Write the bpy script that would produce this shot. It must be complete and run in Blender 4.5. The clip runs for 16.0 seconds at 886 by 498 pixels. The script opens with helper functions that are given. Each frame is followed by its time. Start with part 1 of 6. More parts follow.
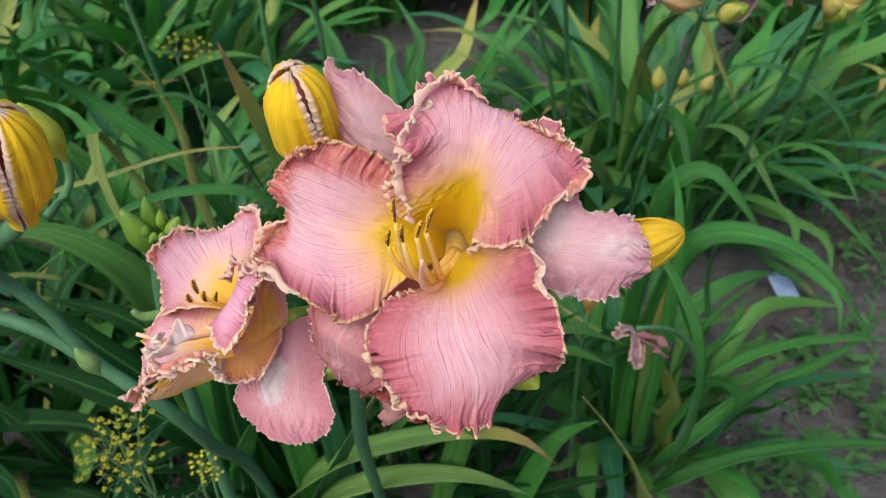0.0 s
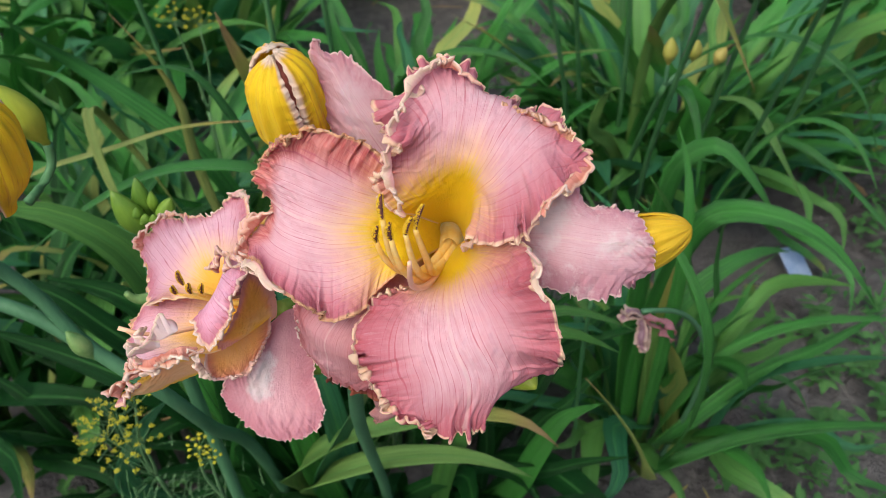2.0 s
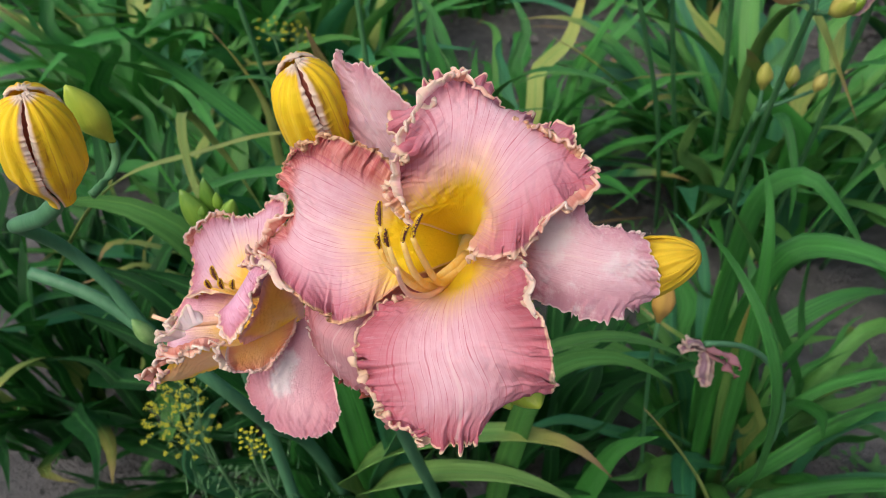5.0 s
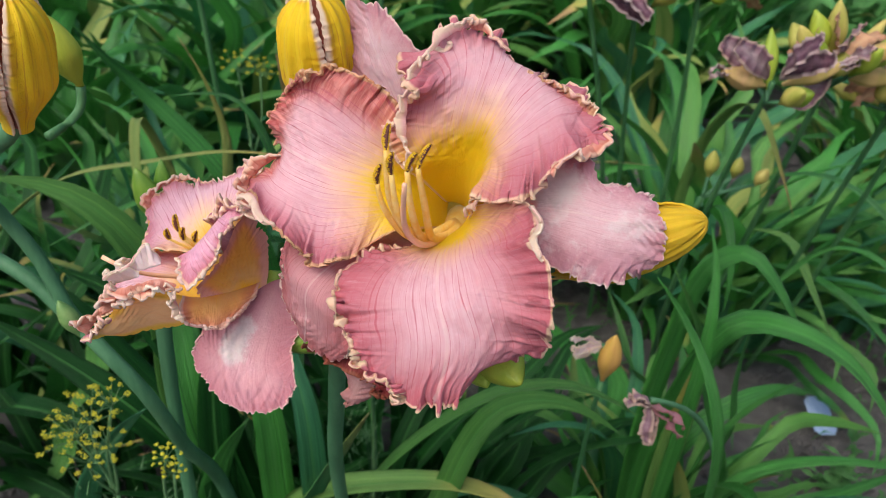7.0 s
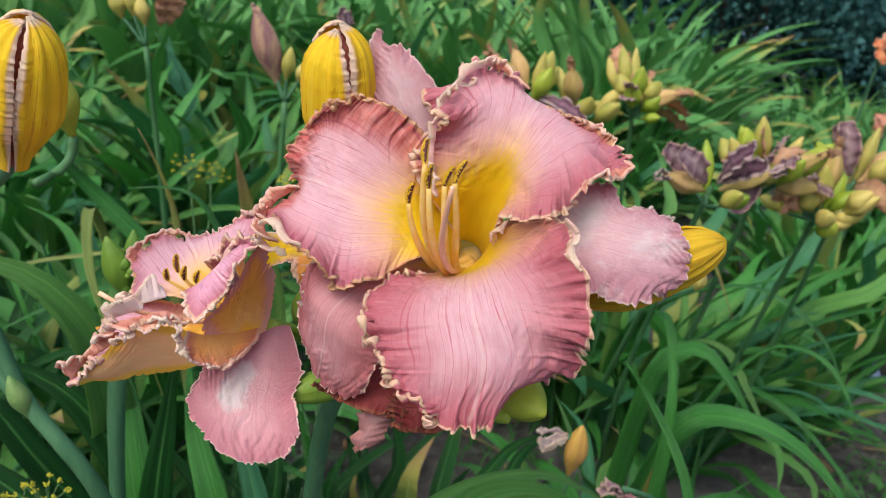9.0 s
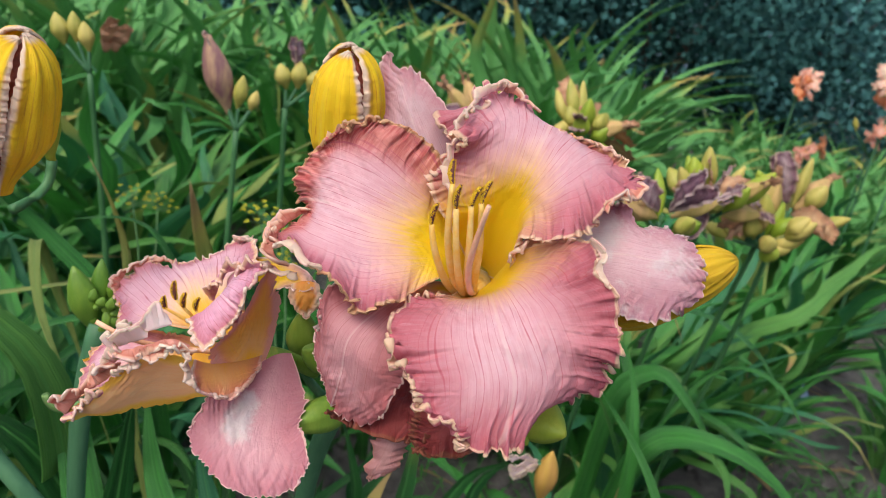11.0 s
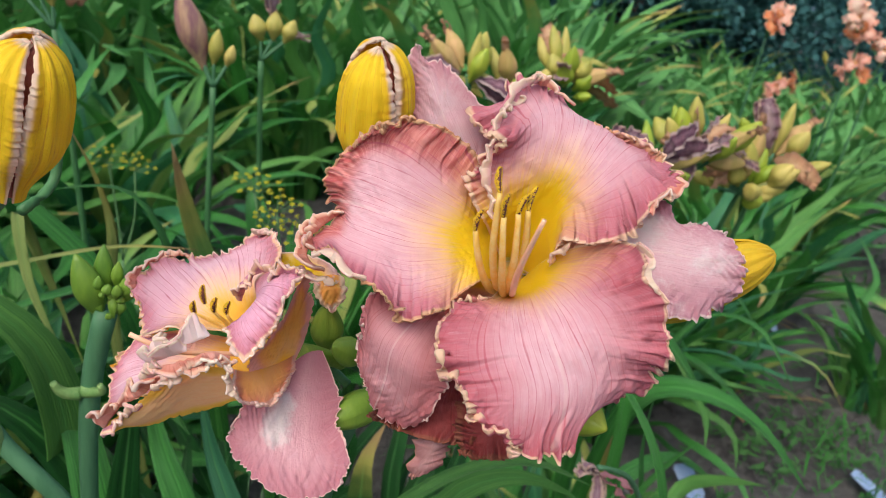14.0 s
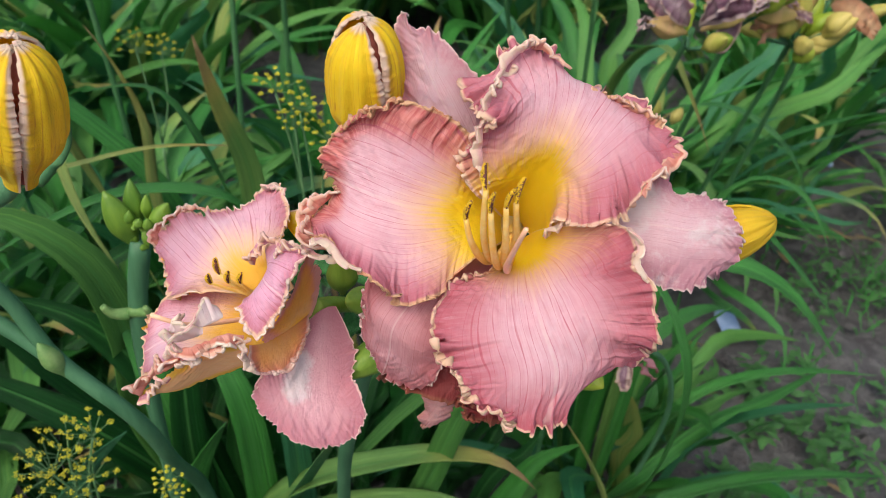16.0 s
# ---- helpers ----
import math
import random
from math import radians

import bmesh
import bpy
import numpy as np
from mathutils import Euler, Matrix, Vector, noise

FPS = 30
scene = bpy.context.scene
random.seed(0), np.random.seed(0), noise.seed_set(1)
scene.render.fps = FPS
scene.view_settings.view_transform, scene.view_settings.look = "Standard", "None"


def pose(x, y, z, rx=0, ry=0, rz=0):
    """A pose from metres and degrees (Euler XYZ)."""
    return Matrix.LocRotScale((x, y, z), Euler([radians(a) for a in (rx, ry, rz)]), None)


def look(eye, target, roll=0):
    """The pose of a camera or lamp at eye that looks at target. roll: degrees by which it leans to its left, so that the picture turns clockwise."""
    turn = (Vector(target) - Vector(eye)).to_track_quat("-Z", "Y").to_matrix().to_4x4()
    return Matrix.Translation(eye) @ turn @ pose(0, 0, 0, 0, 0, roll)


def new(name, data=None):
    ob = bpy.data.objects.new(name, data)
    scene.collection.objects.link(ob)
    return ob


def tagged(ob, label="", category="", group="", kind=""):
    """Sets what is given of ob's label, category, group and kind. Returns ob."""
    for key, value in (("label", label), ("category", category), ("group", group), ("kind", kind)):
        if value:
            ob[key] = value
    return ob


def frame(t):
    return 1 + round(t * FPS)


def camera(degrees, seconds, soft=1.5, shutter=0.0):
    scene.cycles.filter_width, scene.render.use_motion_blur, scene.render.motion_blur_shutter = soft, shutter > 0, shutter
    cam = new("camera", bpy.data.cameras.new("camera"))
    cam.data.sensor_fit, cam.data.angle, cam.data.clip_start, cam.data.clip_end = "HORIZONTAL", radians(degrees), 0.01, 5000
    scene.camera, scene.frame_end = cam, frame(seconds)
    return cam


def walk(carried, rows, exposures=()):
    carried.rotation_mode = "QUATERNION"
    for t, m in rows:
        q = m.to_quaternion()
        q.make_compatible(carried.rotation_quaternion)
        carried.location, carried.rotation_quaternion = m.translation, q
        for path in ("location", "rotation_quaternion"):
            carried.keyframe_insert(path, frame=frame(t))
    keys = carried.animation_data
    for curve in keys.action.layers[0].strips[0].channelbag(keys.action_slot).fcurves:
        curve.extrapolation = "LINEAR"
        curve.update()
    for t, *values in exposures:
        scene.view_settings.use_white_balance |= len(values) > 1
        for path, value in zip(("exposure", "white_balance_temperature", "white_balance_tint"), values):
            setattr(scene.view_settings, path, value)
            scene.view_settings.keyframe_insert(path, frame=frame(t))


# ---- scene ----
cam = camera(62.0, 16.0, soft=0.75)
METRES, EYE, TILT, LEAN, TURN = 0.32, 0.88, -37.0, 2.0, 0.0
ROWS = [
    (0.0, 0.0, 0.0, 0.0, 0.0, 0.0, -0.0),
    (0.5, 0.0092, 0.0211, -0.0048, 0.64, -2.44, -0.11),
    (1.0, 0.0166, 0.0284, 0.0109, 0.84, -2.96, -0.35),
    (1.5, 0.014, 0.0419, 0.0242, 1.02, -2.63, -0.56),
    (2.0, 0.0178, 0.0454, 0.029, 0.72, -2.48, -0.26),
    (2.5, 0.027, 0.0458, 0.0157, 0.76, -2.66, -0.26),
    (3.0, 0.0319, 0.0357, 0.0281, 1.29, -2.48, 0.42),
    (3.5, 0.0703, 0.0309, 0.0325, 4.4, -2.53, 0.75),
    (4.0, 0.1189, 0.0377, 0.0401, 7.38, -3.06, -0.44),
    (6.5, 0.111, 0.0853, -0.0733, 5.76, 4.6, -7.61),
    (7.0, 0.0597, 0.0889, -0.1271, 2.54, 6.47, -9.67),
    (7.5, 0.0049, 0.0761, -0.1513, 0.1, 9.1, -9.82),
    (8.0, -0.0114, 0.0854, -0.1893, -2.12, 13.2, -9.59),
    (8.5, -0.0183, 0.1013, -0.2361, -3.1, 15.96, -9.78),
    (9.0, -0.0258, 0.1111, -0.2506, -3.39, 17.72, -8.66),
    (11.5, -0.1333, 0.1299, -0.2726, -9.52, 21.04, -6.07),
    (12.0, -0.1528, 0.1389, -0.2686, -10.63, 21.16, -5.71),
    (12.5, -0.1772, 0.143, -0.2683, -11.51, 20.87, -5.41),
    (13.0, -0.1883, 0.1375, -0.2623, -11.8, 20.59, -5.11),
    (13.5, -0.1915, 0.1308, -0.2499, -11.49, 19.44, -4.91),
    (14.0, -0.1921, 0.1274, -0.2106, -10.07, 16.08, -4.04),
    (14.5, -0.1995, 0.1062, -0.1713, -9.4, 14.05, -3.36),
    (15.0, -0.1891, 0.101, -0.1232, -8.51, 9.53, -2.55),
    (15.5, -0.1738, 0.0957, -0.0875, -7.29, 6.0, -2.71),
    (16.0, -0.1498, 0.0844, -0.0609, -5.81, 2.8, -2.4),
]
walk(cam, [(t, pose(0, 0, EYE, TILT, LEAN, TURN) @ pose(METRES * x, METRES * y, METRES * z, 90 + pitch, roll, yaw)) for t, x, y, z, yaw, pitch, roll in ROWS],
     exposures=[(0.0, 0.35), (16.0, 0.35)])
# a phone's small wide-open lens, focused on the bloom
cam.data.dof.use_dof, cam.data.dof.focus_distance, cam.data.dof.aperture_fstop = True, 0.265, 20.0

# ---------------------------------------------------------------- light: bright overcast day
world = bpy.data.worlds.new("overcast_sky")
scene.world = world
world.use_nodes = True
SUN_UP, SUN_ROUND = 53.0, 208.0
sky = world.node_tree.nodes.new("ShaderNodeTexSky")
sky.sky_type, sky.sun_disc = "NISHITA", False
sky.sun_elevation, sky.sun_rotation = radians(SUN_UP), radians(SUN_ROUND)
sky.dust_density, sky.air_density = 4.0, 1.0
world.node_tree.links.new(sky.outputs[0], world.node_tree.nodes["Background"].inputs[0])
world.node_tree.nodes["Background"].inputs[1].default_value = 0.145
sun_data = bpy.data.lights.new("sun", "SUN")
sun_data.energy, sun_data.angle, sun_data.color = 1.55, radians(50), (1.0, 0.96, 0.9)
sun_ob = new("sun", sun_data)
sun_way = Vector((math.sin(radians(SUN_ROUND)) * math.cos(radians(SUN_UP)), math.cos(radians(SUN_ROUND)) * math.cos(radians(SUN_UP)), math.sin(radians(SUN_UP))))
sun_ob.matrix_world = look(sun_way * 20, (0, 0, 0))


# ---------------------------------------------------------------- material helpers
def material(name):
    m = bpy.data.materials.new(name)
    m.use_nodes = True
    return m, m.node_tree, m.node_tree.nodes["Principled BSDF"]


def put(tree, socket, value):
    if isinstance(value, bpy.types.NodeSocket):
        tree.links.new(value, socket)
    elif isinstance(value, tuple) and len(value) == 3 and len(socket.default_value) == 4:
        socket.default_value = (*value, 1)
    else:
        socket.default_value = value


def calc(tree, op, a, b=0.0, c=0.0, clamp=False):
    n = tree.nodes.new("ShaderNodeMath")
    n.operation, n.use_clamp = op, clamp
    for i, v in enumerate((a, b, c)):
        put(tree, n.inputs[i], v)
    return n.outputs[0]


def band(tree, value, lo, hi, out_lo=0.0, out_hi=1.0):
    n = tree.nodes.new("ShaderNodeMapRange")
    n.interpolation_type = "SMOOTHSTEP"
    for i, v in enumerate((value, lo, hi, out_lo, out_hi)):
        put(tree, n.inputs[i], v)
    return n.outputs[0]


def blend(tree, fac, a, b, how="MIX"):
    n = tree.nodes.new("ShaderNodeMix")
    n.data_type, n.blend_type = "RGBA", how
    put(tree, n.inputs[0], fac)
    put(tree, n.inputs[6], a)
    put(tree, n.inputs[7], b)
    return n.outputs[2]


def grain(tree, scale, detail=4.0, rough=0.55, stretch=None, vector=None):
    n = tree.nodes.new("ShaderNodeTexNoise")
    n.inputs["Scale"].default_value, n.inputs["Detail"].default_value, n.inputs["Roughness"].default_value = scale, detail, rough
    if vector is None:
        vector = tree.nodes.new("ShaderNodeTexCoord").outputs["Object"]
    if stretch:
        mp = tree.nodes.new("ShaderNodeMapping")
        mp.inputs["Scale"].default_value = stretch
        put(tree, mp.inputs[0], vector)
        vector = mp.outputs[0]
    put(tree, n.inputs["Vector"], vector)
    return n.outputs[0]


def attribute(tree, name):
    n = tree.nodes.new("ShaderNodeAttribute")
    n.attribute_name = name
    return n.outputs["Fac"]


def joined(tree, x, y, z=0.0):
    n = tree.nodes.new("ShaderNodeCombineXYZ")
    for i, v in enumerate((x, y, z)):
        put(tree, n.inputs[i], v)
    return n.outputs[0]


def chance(tree):
    return tree.nodes.new("ShaderNodeObjectInfo").outputs["Random"]


def island(tree):
    return tree.nodes.new("ShaderNodeNewGeometry").outputs["Random Per Island"]


def relief(tree, shader, height, distance, strength=1.0):
    n = tree.nodes.new("ShaderNodeBump")
    n.inputs["Strength"].default_value, n.inputs["Distance"].default_value = strength, distance
    put(tree, n.inputs["Height"], height)
    tree.links.new(n.outputs[0], shader.inputs["Normal"])


def see_through(m, tree, shader, colour, share):
    """Thin living tissue: part of the light goes through."""
    tr = tree.nodes.new("ShaderNodeBsdfTranslucent")
    put(tree, tr.inputs[0], colour)
    mx = tree.nodes.new("ShaderNodeMixShader")
    mx.inputs[0].default_value = share
    tree.links.new(shader.outputs[0], mx.inputs[1])
    tree.links.new(tr.outputs[0], mx.inputs[2])
    tree.links.new(mx.outputs[0], tree.nodes["Material Output"].inputs[0])


def petal_material(name, light, mid, rose, throat, reach, gold, gold_width=0.07, vein=0.5, blotch=None, veins=11.0, midrib=0.4, glow=0.25, edge=1.6, rust=None, bleach=0.0):
    """along: cm from the throat, across: -1 to 1, rim: cm from the edge."""
    m, t, s = material(name)
    along, across, rim = attribute(t, "along"), attribute(t, "across"), attribute(t, "rim")
    n1, n2 = grain(t, 45, 5), grain(t, 260, 4)
    side = calc(t, "ABSOLUTE", across)
    fan = attribute(t, "fan")
    streak_at = joined(t, calc(t, "MULTIPLY", fan, 14.0), calc(t, "MULTIPLY", along, 0.5), 0.0)
    long_at = joined(t, calc(t, "MULTIPLY", fan, 9.0), calc(t, "MULTIPLY", along, 0.16), 3.0)
    streak = grain(t, 1.6, 5, 0.6, vector=streak_at)
    mottle = grain(t, 130, 6, 0.7)
    col = blend(t, band(t, calc(t, "ADD", calc(t, "MULTIPLY", streak, 0.55), calc(t, "MULTIPLY", mottle, 0.45)), 0.34, 0.66, 0.05, 0.85), light, mid)
    col = blend(t, band(t, calc(t, "ADD", side, calc(t, "MULTIPLY", n1, 0.3)), 0.25, 1.0, 0.0, 0.6), col, mid)
    # deeper rose towards the rim, in streaks that run out to it
    sweep = attribute(t, "sweep")
    run = grain(t, 1.0, 4, 0.65, vector=joined(t, calc(t, "MULTIPLY", sweep, 5.5), calc(t, "MULTIPLY", rim, 0.8), 0.0))
    col = blend(t, calc(t, "MULTIPLY", band(t, calc(t, "ADD", rim, calc(t, "MULTIPLY", calc(t, "SUBTRACT", n1, 0.5), 0.9)), 0.0, edge, 0.9, 0.0), band(t, run, 0.25, 0.62, 0.7, 1.0)), col, rose)
    col = blend(t, calc(t, "MULTIPLY", band(t, rim, 0.08 * edge, 0.5 * edge, 0.35, 0.0), band(t, run, 0.55, 0.72)), col, light)
    if rust:
        worn = calc(t, "MULTIPLY", band(t, calc(t, "ADD", rim, calc(t, "MULTIPLY", n1, 0.3)), 0.7, 1.5, 0.95, 0.0), band(t, sweep, rust[0], rust[0] + 2.0, 1.0, 0.0))
        col = blend(t, worn, col, blend(t, band(t, run, 0.35, 0.65), rust[1], rust[2]))
    # veins fan out along the petal
    wob = calc(t, "ADD", calc(t, "MULTIPLY", grain(t, 1.0, 2, vector=long_at), 2.0), calc(t, "MULTIPLY", n1, 0.28))
    x = calc(t, "ADD", calc(t, "MULTIPLY", fan, veins), wob)
    line = calc(t, "ABSOLUTE", calc(t, "SUBTRACT", calc(t, "FRACT", x), 0.5))
    vein_mask = calc(t, "MULTIPLY", band(t, line, 0.01, 0.085, 1.0, 0.0), band(t, grain(t, 1.3, 2, vector=long_at), 0.34, 0.62, 0.15, 1.0))
    col = blend(t, calc(t, "MULTIPLY", vein_mask, min(1.0, vein * 1.35)), col, rose)
    fine = calc(t, "ABSOLUTE", calc(t, "SUBTRACT", calc(t, "FRACT", calc(t, "MULTIPLY", x, 3.0)), 0.5))
    col = blend(t, band(t, fine, 0.0, 0.25, 0.06, 0.0), col, rose)
    col = blend(t, band(t, side, 0.008, 0.03, midrib, 0.0), col, (0.93, 0.75, 0.72))
    # yellow throat with a soft ragged border
    a = calc(t, "ADD", calc(t, "ADD", along, calc(t, "MULTIPLY", streak, 1.6)), calc(t, "MULTIPLY", side, 1.5))
    col = blend(t, band(t, a, reach + 0.5, reach + 2.6, 0.8, 0.0), col, (0.93, 0.62, 0.30))
    col = blend(t, band(t, a, reach, reach + 1.3, 1.0, 0.0), col, throat)
    if bleach:
        pale = grain(t, 55, 6, 0.7)
        col = blend(t, calc(t, "MULTIPLY", band(t, calc(t, "ADD", calc(t, "MULTIPLY", pale, 0.7), calc(t, "MULTIPLY", mottle, 0.3)), 0.48, 0.60), bleach), col, (0.90, 0.82, 0.82))
    if blotch:
        d = calc(t, "ADD", calc(t, "POWER", calc(t, "DIVIDE", calc(t, "SUBTRACT", along, blotch[0]), blotch[2]), 2.0),
                 calc(t, "POWER", calc(t, "DIVIDE", calc(t, "SUBTRACT", across, blotch[1]), blotch[3]), 2.0))
        d = calc(t, "ADD", d, calc(t, "MULTIPLY", calc(t, "SUBTRACT", grain(t, 90, 6, 0.75), 0.5), 3.0))
        col = blend(t, band(t, d, 0.2, 1.2, 0.85, 0.0), col, (0.86, 0.78, 0.77))
    g = calc(t, "ADD", rim, calc(t, "MULTIPLY", calc(t, "SUBTRACT", n1, 0.5), gold_width * 1.6))
    col = blend(t, band(t, g, gold_width * 0.5, gold_width * 1.5, 0.9, 0.0), col, gold)
    put(t, s.inputs["Base Color"], col)
    s.inputs["Roughness"].default_value = 0.5
    s.inputs["Subsurface Weight"].default_value = 0.12
    s.inputs["Subsurface Radius"].default_value = (0.004, 0.0015, 0.001)
    s.inputs["Sheen Weight"].default_value = 0.04
    s.inputs["Specular IOR Level"].default_value = 0.22
    h = calc(t, "ADD", calc(t, "MULTIPLY", line, 0.10), calc(t, "ADD", calc(t, "MULTIPLY", n2, 0.35), calc(t, "MULTIPLY", grain(t, 1.0, 4, 0.65, vector=joined(t, calc(t, "MULTIPLY", fan, 30.0), calc(t, "MULTIPLY", along, 1.6), 0.0)), 0.38)))
    h = calc(t, "ADD", h, calc(t, "MULTIPLY", run, band(t, rim, 0.0, 0.6, 0.6, 0.0)))
    h = calc(t, "ADD", h, calc(t, "MULTIPLY", mottle, 1.1))
    relief(t, s, h, 0.0008, 0.9)
    see_through(m, t, s, col, glow)
    return m


def leaf_material(name, dark, light, dry=0.0, gloss=0.40, per_island=False, shine=0.32, pale=(0.20, 0.42, 0.075)):
    """along and across run 0 to 1 and -1 to 1 over a strap leaf."""
    m, t, s = material(name)
    along, across = attribute(t, "along"), attribute(t, "across")
    r = island(t) if per_island else chance(t)
    lines = grain(t, 1.0, 3, 0.6, vector=joined(t, calc(t, "MULTIPLY", across, 15.0), calc(t, "MULTIPLY", along, 1.4), calc(t, "MULTIPLY", r, 40.0)))
    blotches = grain(t, 18, 4)
    col = blend(t, calc(t, "ADD", calc(t, "MULTIPLY", r, 0.6), calc(t, "MULTIPLY", blotches, 0.4)), dark, light)
    col = blend(t, band(t, lines, 0.42, 0.66, 0.0, 0.9), col, light)
    col = blend(t, band(t, lines, 0.32, 0.48, 0.75, 0.0), col, dark)
    col = blend(t, calc(t, "MULTIPLY", band(t, lines, 0.56, 0.72), band(t, calc(t, "FRACT", calc(t, "MULTIPLY", r, 3.7)), 0.35, 0.9, 0.1, 0.75)), col, pale)
    col = blend(t, band(t, calc(t, "ABSOLUTE", across), 0.02, 0.14, 0.4, 0.0), col, (0.10, 0.34, 0.08))
    tip = calc(t, "ADD", along, calc(t, "MULTIPLY", calc(t, "SUBTRACT", blotches, 0.5), 0.25))
    r2 = calc(t, "FRACT", calc(t, "MULTIPLY", r, 7.31))
    old = band(t, r2, 0.90 - dry, 0.98 - dry)
    col = blend(t, calc(t, "MULTIPLY", band(t, tip, 0.70, 0.93), old), col, (0.45, 0.42, 0.10))
    col = blend(t, calc(t, "MULTIPLY", band(t, tip, 0.86, 0.99), old), col, (0.42, 0.28, 0.13))
    put(t, s.inputs["Base Color"], col)
    put(t, s.inputs["Roughness"], band(t, blotches, 0.2, 0.8, gloss - 0.06, gloss + 0.12))
    s.inputs["Specular IOR Level"].default_value = shine
    relief(t, s, lines, 0.003, 0.85)
    see_through(m, t, s, blend(t, 0.5, col, (0.06, 0.34, 0.04)), 0.16)
    return m


def simple_material(name, a, b, scale, rough=0.6, bump=0.0, stretch=None, through_it=0.0, random_mix=0.0, per_island=False, shine=0.4):
    m, t, s = material(name)
    s.inputs["Specular IOR Level"].default_value = shine
    n, fine = grain(t, scale, 5, 0.6, stretch), grain(t, scale * 6, 4, 0.6, stretch)
    f = band(t, calc(t, "ADD", calc(t, "MULTIPLY", n, 0.75), calc(t, "MULTIPLY", fine, 0.25)), 0.3, 0.7)
    if random_mix:
        r = island(t) if per_island else chance(t)
        f = calc(t, "ADD", calc(t, "MULTIPLY", f, 1 - random_mix), calc(t, "MULTIPLY", r, random_mix))
    col = blend(t, f, a, b)
    put(t, s.inputs["Base Color"], col)
    put(t, s.inputs["Roughness"], band(t, n, 0.2, 0.8, rough - 0.08, rough + 0.1))
    if bump:
        relief(t, s, fine, bump, 0.8)
    if through_it:
        see_through(m, t, s, col, through_it)
    return m


YELLOW = (0.95, 0.68, 0.015)
PINK_PETAL = petal_material("rose_pink_petal", (0.88, 0.62, 0.67), (0.77, 0.42, 0.48), (0.60, 0.15, 0.20), YELLOW, 4.3, (0.94, 0.72, 0.52), 0.06, glow=0.42, edge=1.7)
LOW_PETAL = petal_material("rose_pink_lower_petal", (0.88, 0.62, 0.67), (0.77, 0.42, 0.48), (0.58, 0.12, 0.165), YELLOW, 3.8, (0.94, 0.72, 0.50), 0.06, glow=0.40, edge=2.3)
RUST_PETAL = petal_material("rose_pink_petal_with_rusty_band", (0.88, 0.62, 0.67), (0.77, 0.42, 0.48), (0.57, 0.14, 0.20), YELLOW, 4.2, (0.80, 0.52, 0.30), glow=0.36, edge=1.2, rust=(14.5, (0.60, 0.13, 0.12), (0.78, 0.34, 0.30)))
FRILL_ROSE = petal_material("crumpled_rose_frill_edge", (0.90, 0.54, 0.44), (0.80, 0.36, 0.28), (0.62, 0.17, 0.11), YELLOW, -4.0, (0.92, 0.62, 0.46), 0.08, 0.3, midrib=0.0, glow=0.35, edge=0.45)
FRILL_CREAM = petal_material("cream_frill_edge", (0.93, 0.70, 0.68), (0.88, 0.56, 0.57), (0.74, 0.34, 0.34), YELLOW, -4.0, (0.95, 0.82, 0.66), 0.16, 0.2, midrib=0.0, glow=0.5, edge=0.3)
PALE_SEPAL = petal_material("pale_pink_sepal", (0.89, 0.68, 0.72), (0.81, 0.52, 0.57), (0.60, 0.27, 0.34), YELLOW, 2.0, (0.82, 0.66, 0.62), 0.05, 0.3, glow=0.42, blotch=(4.4, -0.40, 1.3, 0.40), bleach=0.6)
PLAIN_SEPAL = petal_material("plain_pink_sepal", (0.89, 0.66, 0.70), (0.82, 0.55, 0.60), (0.64, 0.28, 0.33), YELLOW, 2.0, (0.90, 0.70, 0.66), 0.05, 0.4, glow=0.42, edge=1.0, bleach=0.25)
ROSE_SEPAL = petal_material("salmon_rose_sepal", (0.80, 0.45, 0.48), (0.70, 0.33, 0.36), (0.52, 0.15, 0.16), YELLOW, 2.0, (0.90, 0.70, 0.62), 0.05, 0.45, glow=0.38, edge=1.6)
HANG_SEPAL = petal_material("blotched_pink_sepal", (0.81, 0.49, 0.54), (0.71, 0.37, 0.42), (0.54, 0.20, 0.25), YELLOW, -3.0, (0.86, 0.62, 0.58), 0.035, 0.2, glow=0.3, blotch=(3.0, -0.30, 1.1, 0.40), midrib=0.0)
MAUVE_PETAL = petal_material("mauve_pink_petal", (0.84, 0.55, 0.62), (0.74, 0.40, 0.49), (0.50, 0.14, 0.18), (0.90, 0.50, 0.06), 3.0, (0.84, 0.58, 0.36), 0.12, 0.6, glow=0.2, edge=1.0)
MAUVE_EDGE = petal_material("mauve_rolled_edge", (0.82, 0.48, 0.60), (0.73, 0.35, 0.48), (0.50, 0.14, 0.18), (0.9, 0.5, 0.06), -4.0, (0.84, 0.58, 0.40), 0.12, 0.6, glow=0.2, edge=0.8)
LAVENDER_DRY = petal_material("withered_lavender_petal", (0.86, 0.72, 0.70), (0.58, 0.36, 0.42), (0.15, 0.04, 0.09), (0.4, 0.2, 0.1), -4.0, (0.58, 0.42, 0.34), 0.2, 0.4, midrib=0.0)
ORANGE_OUT = petal_material("orange_petal_outside", (1.0, 0.66, 0.14), (1.0, 0.58, 0.11), (0.90, 0.34, 0.28), (0.98, 0.60, 0.04), 1.6, (0.86, 0.46, 0.42), 0.35, 0.1, midrib=0.0, glow=0.68, edge=0.9)
ORANGE_TIP = petal_material("orange_sepal_tip", (0.96, 0.56, 0.16), (0.96, 0.50, 0.12), (0.90, 0.50, 0.34), (0.96, 0.55, 0.1), -4.0, (0.95, 0.78, 0.64), 0.22, 0.1, midrib=0.0, glow=0.5, edge=0.4)
